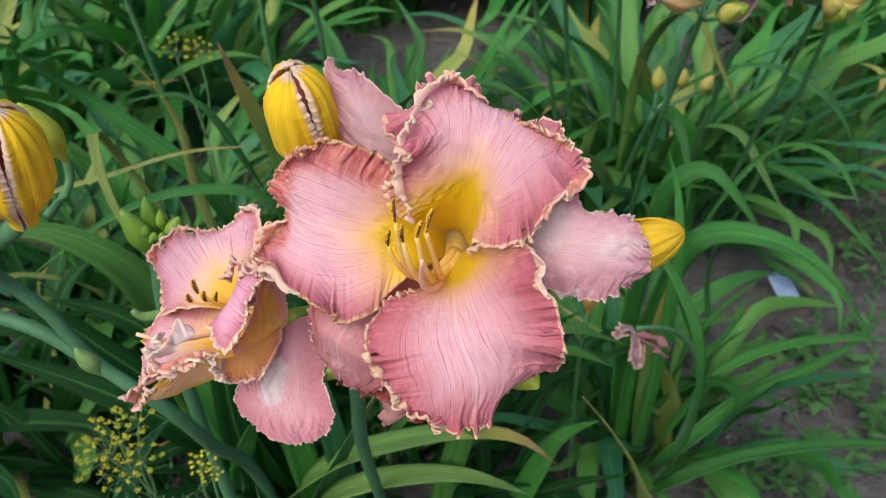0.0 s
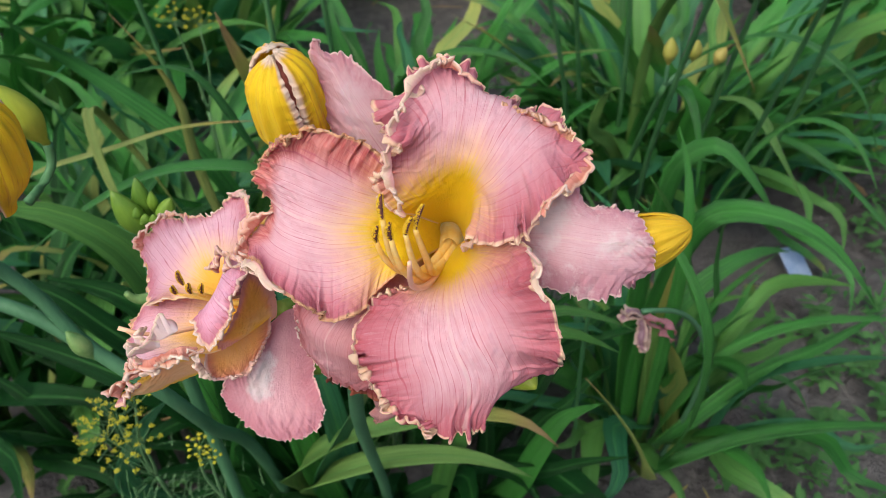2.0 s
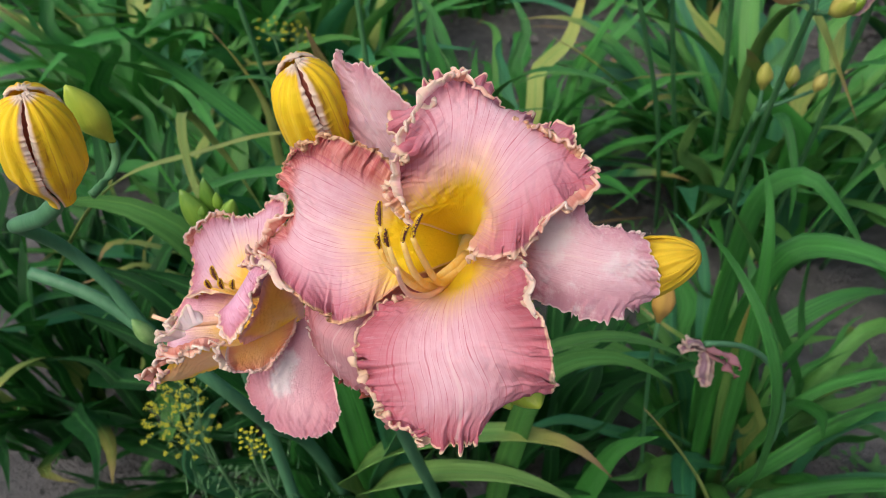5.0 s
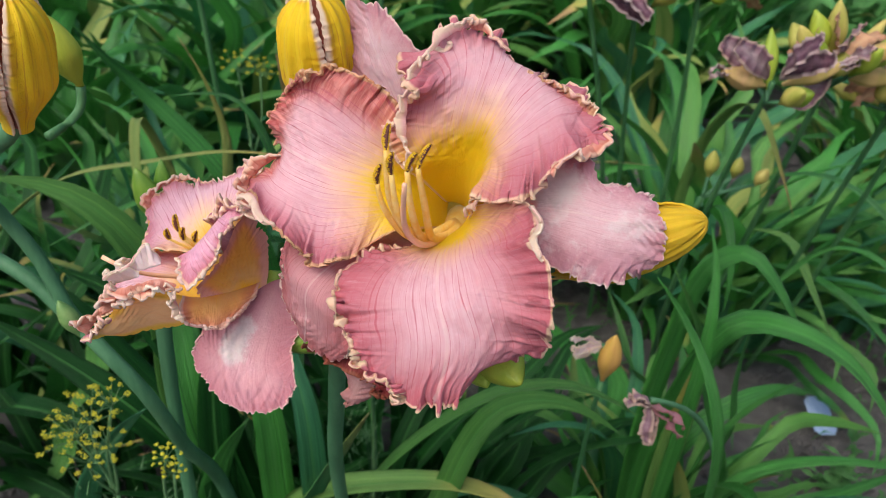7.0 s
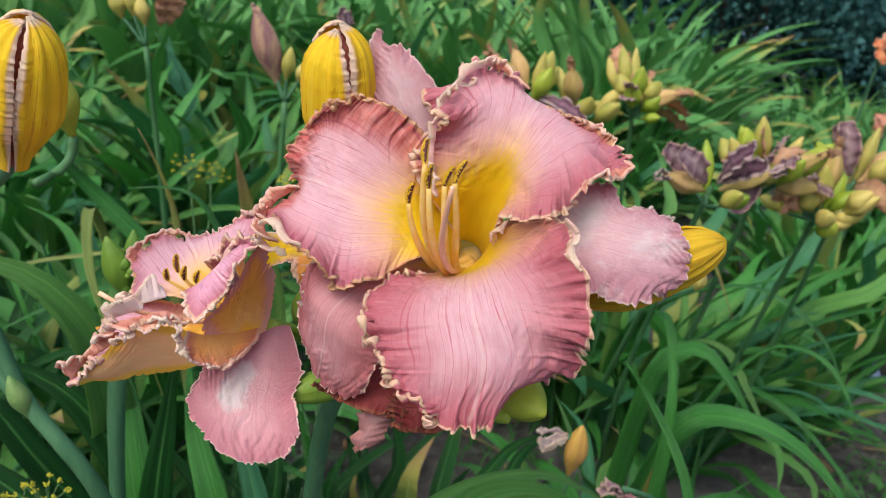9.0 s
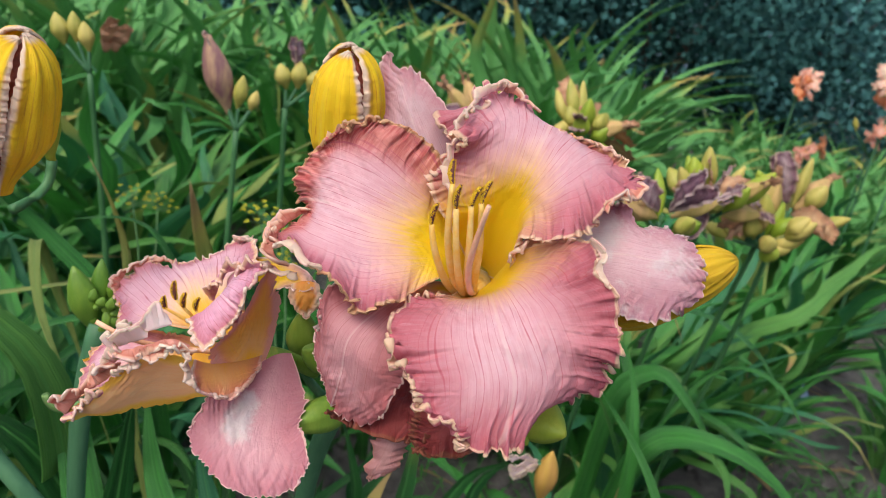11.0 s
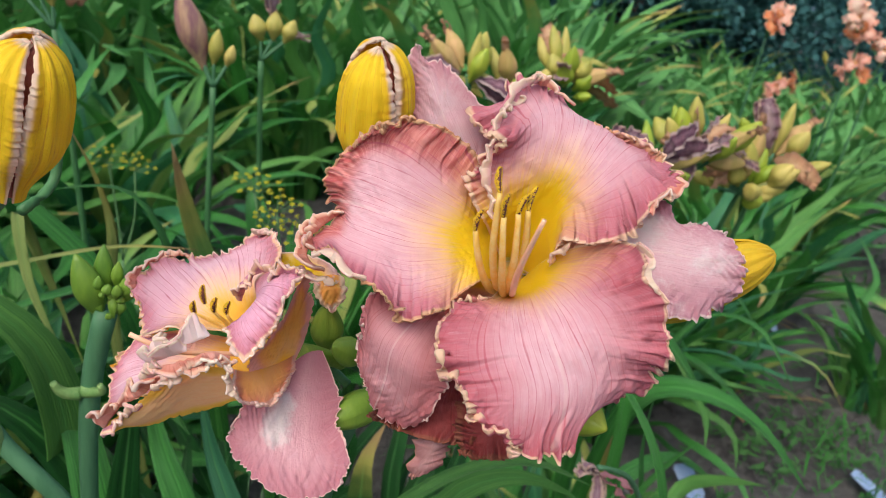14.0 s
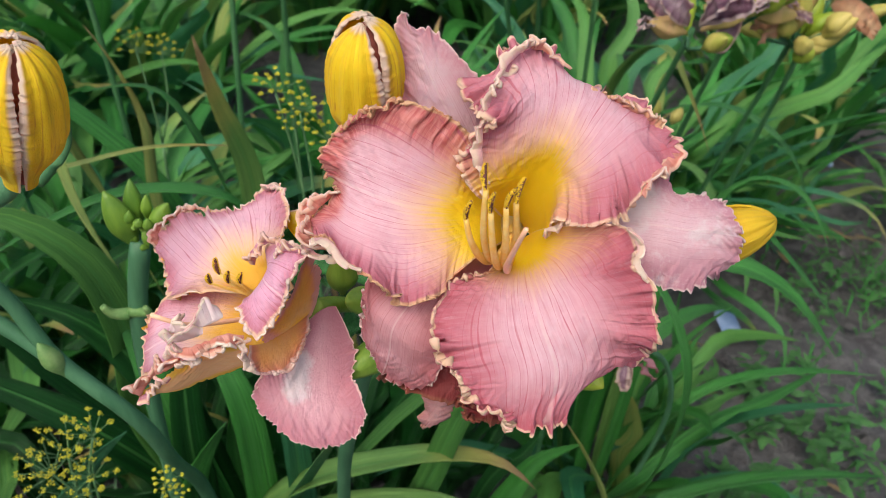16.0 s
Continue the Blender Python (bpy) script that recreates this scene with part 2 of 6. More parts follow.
PEACH_OUT = petal_material("peach_petal_outside", (1.0, 0.66, 0.34), (0.99, 0.56, 0.26), (0.88, 0.36, 0.28), (0.98, 0.62, 0.08), -1.0, (0.98, 0.64, 0.08), 0.35, 0.15, midrib=0.0, glow=0.68, edge=0.3)
WHITE_FRILL = petal_material("bleached_petal_frill", (0.97, 0.92, 0.91), (0.95, 0.84, 0.84), (0.92, 0.76, 0.75), (0.9, 0.7, 0.6), -4.0, (0.95, 0.84, 0.68), 0.10, 0.1, midrib=0.0, glow=0.5)
WITHERED = petal_material("withered_crimson_petal", (0.48, 0.13, 0.12), (0.33, 0.05, 0.055), (0.20, 0.03, 0.03), (0.5, 0.2, 0.1), -4.0, (0.30, 0.10, 0.06), 0.15, 0.5, midrib=0.0)
DRY_PINK = petal_material("dry_pink_petal", (0.62, 0.38, 0.38), (0.52, 0.27, 0.30), (0.36, 0.14, 0.17), (0.5, 0.3, 0.2), -4.0, (0.30, 0.14, 0.13), 0.10, 0.5, midrib=0.0)
DRY_TIP = petal_material("papery_pink_petal", (0.80, 0.55, 0.53), (0.68, 0.40, 0.40), (0.45, 0.18, 0.18), (0.5, 0.3, 0.2), -4.0, (0.50, 0.24, 0.20), 0.08, 0.5, midrib=0.0, glow=0.3)
PURPLE_DRY = petal_material("withered_purple_petal", (0.52, 0.32, 0.38), (0.13, 0.035, 0.075), (0.05, 0.01, 0.03), (0.4, 0.2, 0.1), -4.0, (0.58, 0.44, 0.42), 0.3, 0.4, midrib=0.0)
TAN_DRY = petal_material("withered_tan_petal", (0.80, 0.58, 0.36), (0.70, 0.44, 0.22), (0.46, 0.22, 0.14), (0.6, 0.4, 0.1), -4.0, (0.40, 0.24, 0.14), 0.15, 0.4, midrib=0.0)
FAR_BLOOM = petal_material("salmon_petal", (0.90, 0.62, 0.50), (0.84, 0.46, 0.34), (0.72, 0.28, 0.20), (0.9, 0.5, 0.05), 1.0, (0.84, 0.56, 0.40), 0.1, 0.3, midrib=0.0)
FAR_CREAM = petal_material("cream_peach_petal", (0.92, 0.74, 0.60), (0.90, 0.62, 0.48), (0.80, 0.42, 0.32), (0.9, 0.55, 0.1), 1.0, (0.9, 0.7, 0.5), 0.15, 0.3, midrib=0.0)
FAR_ORANGE = petal_material("orange_far_petal", (0.90, 0.46, 0.24), (0.86, 0.34, 0.14), (0.70, 0.20, 0.08), (0.9, 0.5, 0.05), 1.0, (0.84, 0.5, 0.3), 0.15, 0.3, midrib=0.0)
BUD_YELLOW = petal_material("ripe_yellow_bud", (0.97, 0.72, 0.03), (0.95, 0.64, 0.02), (0.70, 0.36, 0.03), (0.62, 0.46, 0.02), -2.6, (0.88, 0.70, 0.58), 0.20, 0.6, veins=5.0, midrib=0.0, edge=0.5)
CRUMPLED = petal_material("crumpled_rose_petal", (0.80, 0.42, 0.46), (0.72, 0.28, 0.32), (0.58, 0.18, 0.14), YELLOW, -4.0, (0.72, 0.42, 0.24), 0.2, 0.3, midrib=0.0)
BUD_GOLD = petal_material("golden_bud", (0.86, 0.60, 0.04), (0.74, 0.50, 0.02), (0.60, 0.38, 0.02), (0.42, 0.42, 0.03), 0.6, (0.66, 0.44, 0.02), 0.06, 0.4, veins=5.0, midrib=0.0)
GOLD_RIM = simple_material("cream_gold_rim", (0.76, 0.34, 0.34), (0.96, 0.80, 0.56), 90, 0.5, 0.0, None, 0.35)
RUSTY_CREAM = simple_material("rusty_cream_rim", (0.62, 0.22, 0.10), (0.92, 0.66, 0.40), 70, 0.5, 0.0, None, 0.3)
WHITE_RIM = simple_material("cream_white_rim", (0.80, 0.44, 0.42), (0.96, 0.86, 0.72), 110, 0.5, 0.0, None, 0.35)
SPENT_BUD = simple_material("shrivelled_mauve_bud", (0.22, 0.09, 0.12), (0.60, 0.42, 0.20), 60, 0.6, 0.0012, (1, 1, 0.1))
FLAP = petal_material("orange_petal_flap", (0.99, 0.62, 0.14), (0.98, 0.54, 0.16), (0.78, 0.30, 0.24), (0.98, 0.60, 0.04), 0.2, (0.92, 0.66, 0.56), 0.12, 0.2, midrib=0.0, glow=0.5, edge=0.8)
BUD_CORE = simple_material("dark_red_bud_core", (0.36, 0.08, 0.06), (0.56, 0.20, 0.16), 200, 0.6, 0.0006)
BUD_GREEN = simple_material("yellow_green_bud", (0.20, 0.34, 0.03), (0.42, 0.48, 0.05), 70, 0.45, 0.0004, (1, 1, 0.15), 0.1, 0.35)
BUD_LEAF_GREEN = simple_material("green_bud", (0.13, 0.28, 0.03), (0.30, 0.43, 0.06), 70, 0.45, 0.0004, (1, 1, 0.2), 0.1, 0.35)
BUD_TIGHT = simple_material("tight_green_bud", (0.06, 0.17, 0.02), (0.22, 0.36, 0.04), 60, 0.42, 0.0003, (1, 1, 0.3), 0.08, 0.4)
BUD_TAN = simple_material("half_ripe_bud", (0.55, 0.36, 0.05), (0.62, 0.32, 0.12), 70, 0.45, 0.0004, (1, 1, 0.2), 0.1, 0.4)
TUBE_YELLOW = simple_material("yellow_throat_tube", (0.80, 0.50, 0.02), (0.90, 0.62, 0.05), 80, 0.5)
CLOSED_TAN = simple_material("closed_tan_bloom", (0.40, 0.34, 0.07), (0.72, 0.44, 0.22), 50, 0.6, 0.0012, (1, 1, 0.12), 0.15, 0.3)
BUD_PALE = simple_material("pale_yellow_bud", (0.28, 0.32, 0.04), (0.66, 0.52, 0.16), 60, 0.5, 0.0004, (1, 1, 0.2), 0.1, 0.4)
STEM = simple_material("bluish_green_stem", (0.035, 0.125, 0.055), (0.085, 0.225, 0.105), 60, 0.5, 0.0004, (1, 1, 0.1), 0.0, 0.2)
STALK = simple_material("green_flower_stalk", (0.03, 0.12, 0.04), (0.08, 0.22, 0.08), 60, 0.5, 0.0004, (1, 1, 0.1), 0.0, 0.2)
NODE = simple_material("pale_green_bract", (0.10, 0.23, 0.06), (0.24, 0.36, 0.12), 80, 0.5, 0.0004)
FILAMENT = simple_material("yellow_orange_filament", (0.95, 0.60, 0.09), (0.96, 0.76, 0.32), 200, 0.4, 0.0, None, 0.3)
STYLE = simple_material("salmon_style", (0.86, 0.44, 0.26), (0.86, 0.55, 0.36), 200, 0.4)
ANTHER = simple_material("dark_brown_anther", (0.05, 0.012, 0.02), (0.22, 0.07, 0.05), 500, 0.7, 0.0004)
POLLEN = simple_material("golden_pollen", (0.75, 0.42, 0.01), (0.85, 0.58, 0.04), 900, 0.9, 0.0006)
LEAF = leaf_material("daylily_leaf", (0.007, 0.062, 0.014), (0.070, 0.330, 0.050), gloss=0.36, shine=0.5, pale=(0.15, 0.40, 0.09))
# darker leaf copy: the shade low in the clumps is put into its colour
LEAF_SHADED = leaf_material("shaded_daylily_leaf", (0.002, 0.022, 0.005), (0.012, 0.085, 0.014), shine=0.25, pale=(0.03, 0.14, 0.022))
LEAF_PALE = leaf_material("pale_daylily_leaf", (0.06, 0.20, 0.04), (0.22, 0.40, 0.10), 0.2)
# lighter leaf copy: sky light on upturned leaves is put into its colour
LEAF_LIT = leaf_material("lit_daylily_leaf", (0.025, 0.125, 0.022), (0.13, 0.34, 0.07), gloss=0.36, shine=0.4)
LEAF_BLUE = leaf_material("bluish_daylily_leaf", (0.012, 0.095, 0.04), (0.050, 0.23, 0.095), shine=0.45)
LEAF_WEED = leaf_material("weed_leaf", (0.03, 0.12, 0.035), (0.11, 0.28, 0.08), per_island=True)
LEAF_DRY = leaf_material("yellowing_daylily_leaf", (0.18, 0.30, 0.06), (0.38, 0.44, 0.13), 0.6, 0.5)
LEAF_DEAD = leaf_material("dead_straw_leaf", (0.30, 0.17, 0.09), (0.46, 0.30, 0.17), 0.75, 0.7)
LEAF_FAR = leaf_material("far_daylily_leaf", (0.035, 0.18, 0.048), (0.17, 0.44, 0.13), 0.2, 0.4, True)
DILL_GREEN = simple_material("dill_green", (0.06, 0.16, 0.06), (0.13, 0.26, 0.10), 60, 0.6)
DILL_YELLOW = simple_material("dill_flower_yellow", (0.34, 0.37, 0.02), (0.60, 0.56, 0.04), 300, 0.7, 0.0, None, 0.0, 0.4, True)
LABEL_PLASTIC = simple_material("bluish_white_plastic", (0.22, 0.34, 0.58), (0.40, 0.52, 0.72), 40, 0.35)
BARK = simple_material("dark_bark", (0.05, 0.04, 0.03), (0.11, 0.09, 0.07), 20, 0.9, 0.01)
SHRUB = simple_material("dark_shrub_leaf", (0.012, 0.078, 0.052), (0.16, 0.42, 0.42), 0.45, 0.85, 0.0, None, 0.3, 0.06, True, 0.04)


def soil_material():
    m, t, s = material("grey_garden_soil")
    big, mid, fine = grain(t, 3, 4), grain(t, 30, 6, 0.65), grain(t, 220, 4, 0.6)
    col = blend(t, band(t, big, 0.3, 0.7), (0.085, 0.080, 0.080), (0.165, 0.158, 0.156))
    col = blend(t, band(t, mid, 0.42, 0.68, 0.0, 0.7), col, (0.24, 0.23, 0.225))
    col = blend(t, band(t, fine, 0.6, 0.8, 0.0, 0.5), col, (0.04, 0.035, 0.03))
    put(t, s.inputs["Base Color"], col)
    s.inputs["Roughness"].default_value = 0.95
    relief(t, s, calc(t, "ADD", mid, calc(t, "MULTIPLY", fine, 0.5)), 0.03, 1.0)
    return m


SOIL = soil_material()


# ---------------------------------------------------------------- geometry helpers (plant sizes in cm, turned to metres here)
def spline(points, at):
    """A smooth curve through a few guide points, at positions 0 to 1 by chord length."""
    p = np.array(points, float)
    k = np.concatenate([[0], np.cumsum(np.linalg.norm(np.diff(p, axis=0), axis=1) ** 0.7)])
    k /= k[-1]
    d = np.empty_like(p)
    if len(p) == 2:
        d[:] = p[1] - p[0]
    else:
        h = np.diff(k)[:, None]
        s = np.diff(p, axis=0) / h
        d[1:-1] = (s[:-1] * h[1:] + s[1:] * h[:-1]) / (h[1:] + h[:-1])
        d[0], d[-1] = 1.5 * s[0] - 0.5 * d[1], 1.5 * s[-1] - 0.5 * d[-2]
    at = np.clip(np.asarray(at, float), 0, 1)
    i = np.clip(np.searchsorted(k, at, side="right") - 1, 0, len(p) - 2)
    h = (k[i + 1] - k[i])[:, None]
    f = ((at - k[i])[:, None]) / h
    return ((2 * f**3 - 3 * f**2 + 1) * p[i] + (f**3 - 2 * f**2 + f) * h * d[i] + (-2 * f**3 + 3 * f**2) * p[i + 1] + (f**3 - f**2) * h * d[i + 1])


def mesh_of(name, verts, faces, mats, smooth=True, **values):
    me = bpy.data.meshes.new(name)
    me.from_pydata(np.asarray(verts).tolist(), [], faces if isinstance(faces, list) else faces.tolist())
    for key, val in values.items():
        me.attributes.new(key, "FLOAT", "POINT").data.foreach_set("value", np.asarray(val, np.float32).ravel())
    for m in mats if isinstance(mats, (list, tuple)) else [mats]:
        me.materials.append(m)
    me.polygons.foreach_set("use_smooth", [smooth] * len(me.polygons))
    me.update()
    return me


def grid_faces(rows, cols, closed=False):
    i, j = np.meshgrid(np.arange(rows - 1), np.arange(cols if closed else cols - 1), indexing="ij")
    a, b = i * cols + j, i * cols + (j + 1) % cols
    return np.stack([a, b, b + cols, a + cols], -1).reshape(-1, 4)


def part(name, me, parent, label=""):
    ob = new(name, me)
    ob.parent = parent
    return tagged(ob, label) if label else ob


def thing(name, at, label, category, group="", kind=""):
    ob = new(name)
    ob.location = at
    ob.empty_display_size = 0.02
    bpy.context.view_layer.update()
    return tagged(ob, label, category, group, kind)


def step(x, lo, hi):
    f = np.clip((x - lo) / (hi - lo), 0, 1)
    return f * f * (3 - 2 * f)


def hum(x, p, f):
    """Smooth one-dimensional unevenness, about -1 to 1."""
    return (np.sin(f * x + p[0]) + 0.7 * np.sin(2.17 * f * x + p[1]) + 0.5 * np.sin(3.91 * f * x + p[2])) / 1.6


def evened(a, share):
    """A curve smoothed along its length, its two ends kept."""
    n = len(a)
    line = a[0] + (a[-1] - a[0]) * np.linspace(0, 1, n)[:, None]
    r = a - line
    w = max(2, int(n * share))
    k = np.exp(-0.5 * (np.arange(-3 * w, 3 * w + 1) / w) ** 2)
    k /= k.sum()
    m = min(3 * w, n - 1)
    r = np.concatenate([-r[m:0:-1], r, -r[-2:-m - 2:-1]])
    r = np.stack([np.convolve(r[:, i], k, "same") for i in range(3)], 1)[m:m + n]
    return line + r


def crinkle(x, y, rng, kx, ky, count=14):
    """Uneven two-dimensional wrinkling, about -1 to 1, its folds running mostly along y."""
    z = 0 * x * y
    for _ in range(count):
        z = z + np.sin(rng.uniform(*kx) * rng.choice((-1, 1)) * x + rng.uniform(*ky) * rng.choice((-1, 1)) * y + rng.uniform(0, 6.283))
    return z / count ** 0.5


def petal_mesh(name, origin, mats, left, mid, right, end=None, facing=(0, -0.78, 0.62), n=(120, 120), big=0.28, small=0.20, wave=2.1, crimp=0.62,
               curl=0.0, start=0.2, full=0.5, seed=0, thick=0.06, flare=0.05, depth=0.6, crease=0.022):
    """A petal spanned by its two edges, its midrib and its end (cm), with broad waves and fine flutes that grow towards the rim."""
    rng = np.random.default_rng(seed)
    p = rng.uniform(0, 6.283, (9, 3))
    w = np.linspace(-1, 1, n[0])
    u = np.sign(w) * (1 - (1 - np.abs(w)) ** 1.5)
    v = 1 - (1 - np.linspace(0, 1, n[1])) ** 1.35
    a, m, c = spline(left, v), spline(mid, v), spline(right, v)
    sa, sc = evened(a, 0.16), evened(c, 0.16)
    U, V1 = u[None, :, None], v[:, None, None]
    P = sa[:, None] * U * (U - 1) / 2 + m[:, None] * (1 - U * U) + sc[:, None] * U * (U + 1) / 2
    half = (np.linalg.norm(np.diff(P, axis=1), axis=2).sum(1) / 2)[:, None] + 1e-6
    length = np.linalg.norm(np.diff(P[:, n[0] // 2], axis=0), axis=1).sum()
    uu, vv = u[None, :], v[:, None]
    dl, dr, de = (1 + uu) * half, (1 - uu) * half, (1 - vv) * length + 0 * uu
    P = P + np.exp(-((dl / 0.9) ** 1.4))[..., None] * (a - sa)[:, None] + np.exp(-((dr / 0.9) ** 1.4))[..., None] * (c - sc)[:, None]
    if end:
        e = spline([left[-1], *end, right[-1]], (u + 1) / 2)
        gap = e - P[-1]
        broad = evened(gap, 0.16)
        P = P + np.exp(-((de / (0.3 * length)) ** 1.5))[..., None] * broad[None] + np.exp(-((de / 0.8) ** 1.4))[..., None] * (gap - broad)[None]
    N = np.cross(np.gradient(P, u, axis=1), np.gradient(P, v, axis=0))
    N /= np.linalg.norm(N, axis=2, keepdims=True) + 1e-9
    if (N.reshape(-1, 3).mean(0) @ np.array(facing)) < 0:
        N = -N
    # how far round the rim each point lies, and how far from it
    run = lambda q: np.concatenate([[0], np.cumsum(np.linalg.norm(np.diff(q, axis=0), axis=1))])
    la, lc, le = run(P[:, 0]), run(P[:, -1]), run(P[-1])
    places = (la[:, None] + 0 * uu, la[-1] + le[None, :] + 0 * vv, la[-1] + le[-1] + lc[-1] - lc[:, None] + 0 * uu)
    ways = (dl, de, dr)
    rim = np.minimum(np.minimum(dl, dr), de)
    pull = [np.exp(-(d - rim) / 0.22) for d in ways]
    total = sum(pull)
    s = sum(q * x for q, x in zip(pull, places)) / total

    shift = 0.16 * crinkle(P[..., 0], P[..., 2] - 0.5 * P[..., 1], rng, (0.5, 2.4), (0.5, 2.4)) * step(rim, 0.0, 0.9)

    def round_rim(f):
        return sum(q * f(x + shift) for q, x in zip(pull, places)) / total

    fade = step(vv, start, full)
    phase = lambda x: 6.283 * (x + 0.85 * crimp * hum(x, p[0], 2.1 / crimp ** 0.5)) / crimp
    strength = lambda x: np.clip(0.55 + 0.65 * hum(x, p[1], 1.6), 0.12, 1.3)
    flutes = round_rim(lambda x: strength(x) * (np.sin(phase(x)) + 0.38 * np.sin(2 * phase(x) + p[2][0])) + 0.55 * np.sin(0.53 * phase(x) + p[2][1]))
    reach = round_rim(lambda x: depth * np.clip(0.8 + 0.55 * hum(x, p[3], 2.6), 0.3, 1.6))
    waves = round_rim(lambda x: (0.7 + 0.3 * hum(x, p[4], 0.8)) * np.sin(6.283 * x / wave + 0.8 * hum(x, p[5], 0.9)))
    fine = round_rim(lambda x: np.sin(2.63 * phase(x) + p[6][0]))
    slide = round_rim(lambda x: strength(x) * np.sin(2 * phase(x) + 0.6))
    near = np.exp(-((rim / 0.26) ** 1.4))
    out = big * waves * np.exp(-rim / 0.85) + small * flutes * np.exp(-((rim / reach) ** 1.25)) + 0.12 * small * fine * np.exp(-rim / 0.13)
    centre = P[int(n[1] * 0.45), n[0] // 2]
    O = P - centre
    O -= (O * N).sum(2, keepdims=True) * N
    O /= np.linalg.norm(O, axis=2, keepdims=True) + 1e-6
    T = np.cross(N, O)
    back = curl * np.exp(-rim / 0.35)
    way = flare * (waves * np.exp(-rim / 0.5) + 1.3 * near * flutes)
    P = P + N * ((out - back) * fade)[..., None] + O * ((way - 0.6 * back) * fade)[..., None] + T * (0.5 * small * near * slide * fade)[..., None]
    # slight unevenness of the whole sheet
    P = P + N * (0.045 * hum(P[..., 0] + 0.6 * P[..., 2], p[7], 1.9) * hum(P[..., 2] - 0.4 * P[..., 0], p[8], 1.6) * fade)[..., None]
    xx, yy = uu * half, vv * length + 0 * uu
    folds = crinkle(xx, yy, rng, (5, 15), (0.5, 6)) + 0.5 * crinkle(xx, yy, rng, (12, 26), (6, 20))
    patch = np.clip(0.6 + 0.6 * crinkle(xx, yy, rng, (0.4, 1.8), (0.4, 1.8)), 0.12, 1.5)
    P = P + N * (crease * folds * patch * (0.55 + 1.1 * np.exp(-rim / 0.9)) * step(vv, 0.12, 0.4))[..., None]
    verts = (P.reshape(-1, 3) - np.array(origin)) / 100
    faces = grid_faces(n[1], n[0])
    k, j = n[1] // 2, n[0] // 2
    if (np.cross(P[k, j + 1] - P[k, j], P[k + 1, j] - P[k, j]) @ N[k, j]) < 0:
        faces = faces[:, ::-1]
    me = mesh_of(name, verts, faces, mats, along=vv * length + 0 * uu, across=uu + 0 * vv, rim=rim, sweep=s, fan=uu / (0.42 + 0.58 * vv))
    edge = np.concatenate([P[:, 0], P[-1, 1:-1], P[::-1, -1]])
    keep = np.concatenate([fade[:, 0] > 0.25, np.ones(n[0] - 2, bool), fade[::-1, 0] > 0.25])
    return me, thick, (edge[keep] - np.array(origin)) / 100


def bead_mesh(name, P, radius, mat, seed):
    """A soft, knobbly, uneven cord along a petal's edge."""
    rng = np.random.default_rng(seed)
    T = np.gradient(P, axis=0)
    T /= np.linalg.norm(T, axis=1, keepdims=True) + 1e-12
    X = np.cross(T, (0.3, 0.5, 0.81))
    X /= np.linalg.norm(X, axis=1, keepdims=True) + 1e-12
    Y = np.cross(T, X)
    s = np.concatenate([[0], np.cumsum(np.linalg.norm(np.diff(P, axis=0), axis=1))]) * 100
    p = rng.uniform(0, 6.283, (3, 3))
    r = radius * np.clip(0.85 + 0.3 * hum(s, p[0], 9.0) + 0.4 * hum(s, p[1], 2.6), 0.45, 1.7) * (0.8 + 0.3 * hum(s, p[2], 0.9))
    r = np.maximum(r, radius * 0.35)
    r *= np.minimum(1, np.minimum(s, s[-1] - s) / 0.25 + 0.1)
    a = np.linspace(0, 2 * np.pi, 7, endpoint=False)
    V = P[:, None] + (X[:, None] * np.cos(a)[None, :, None] + Y[:, None] * np.sin(a)[None, :, None]) * r[:, None, None]
    return mesh_of(name, V.reshape(-1, 3), grid_faces(len(P), 7, True), mat)


def petal(name, parent, origin, mats, left, mid, right, label="", bead=0.0, rim_mat=None, **kw):
    mats = mats if isinstance(mats, (list, tuple)) else [mats]
    me, thick, edge = petal_mesh(name, origin, mats, left, mid, right, **kw)
    ob = part(name, me, parent, label)
    if bead:
        part("rim", bead_mesh("rim", edge, bead / 100, GOLD_RIM if rim_mat is None else rim_mat, kw.get("seed", 0)), ob, "puffy golden frilled rim")
    if thick == 0:
        return ob
    so = ob.modifiers.new("thickness", "SOLIDIFY")
    so.thickness, so.offset = thick / 100, -1
    if len(mats) > 1:
        so.material_offset, so.material_offset_rim = 1, 0
    return ob


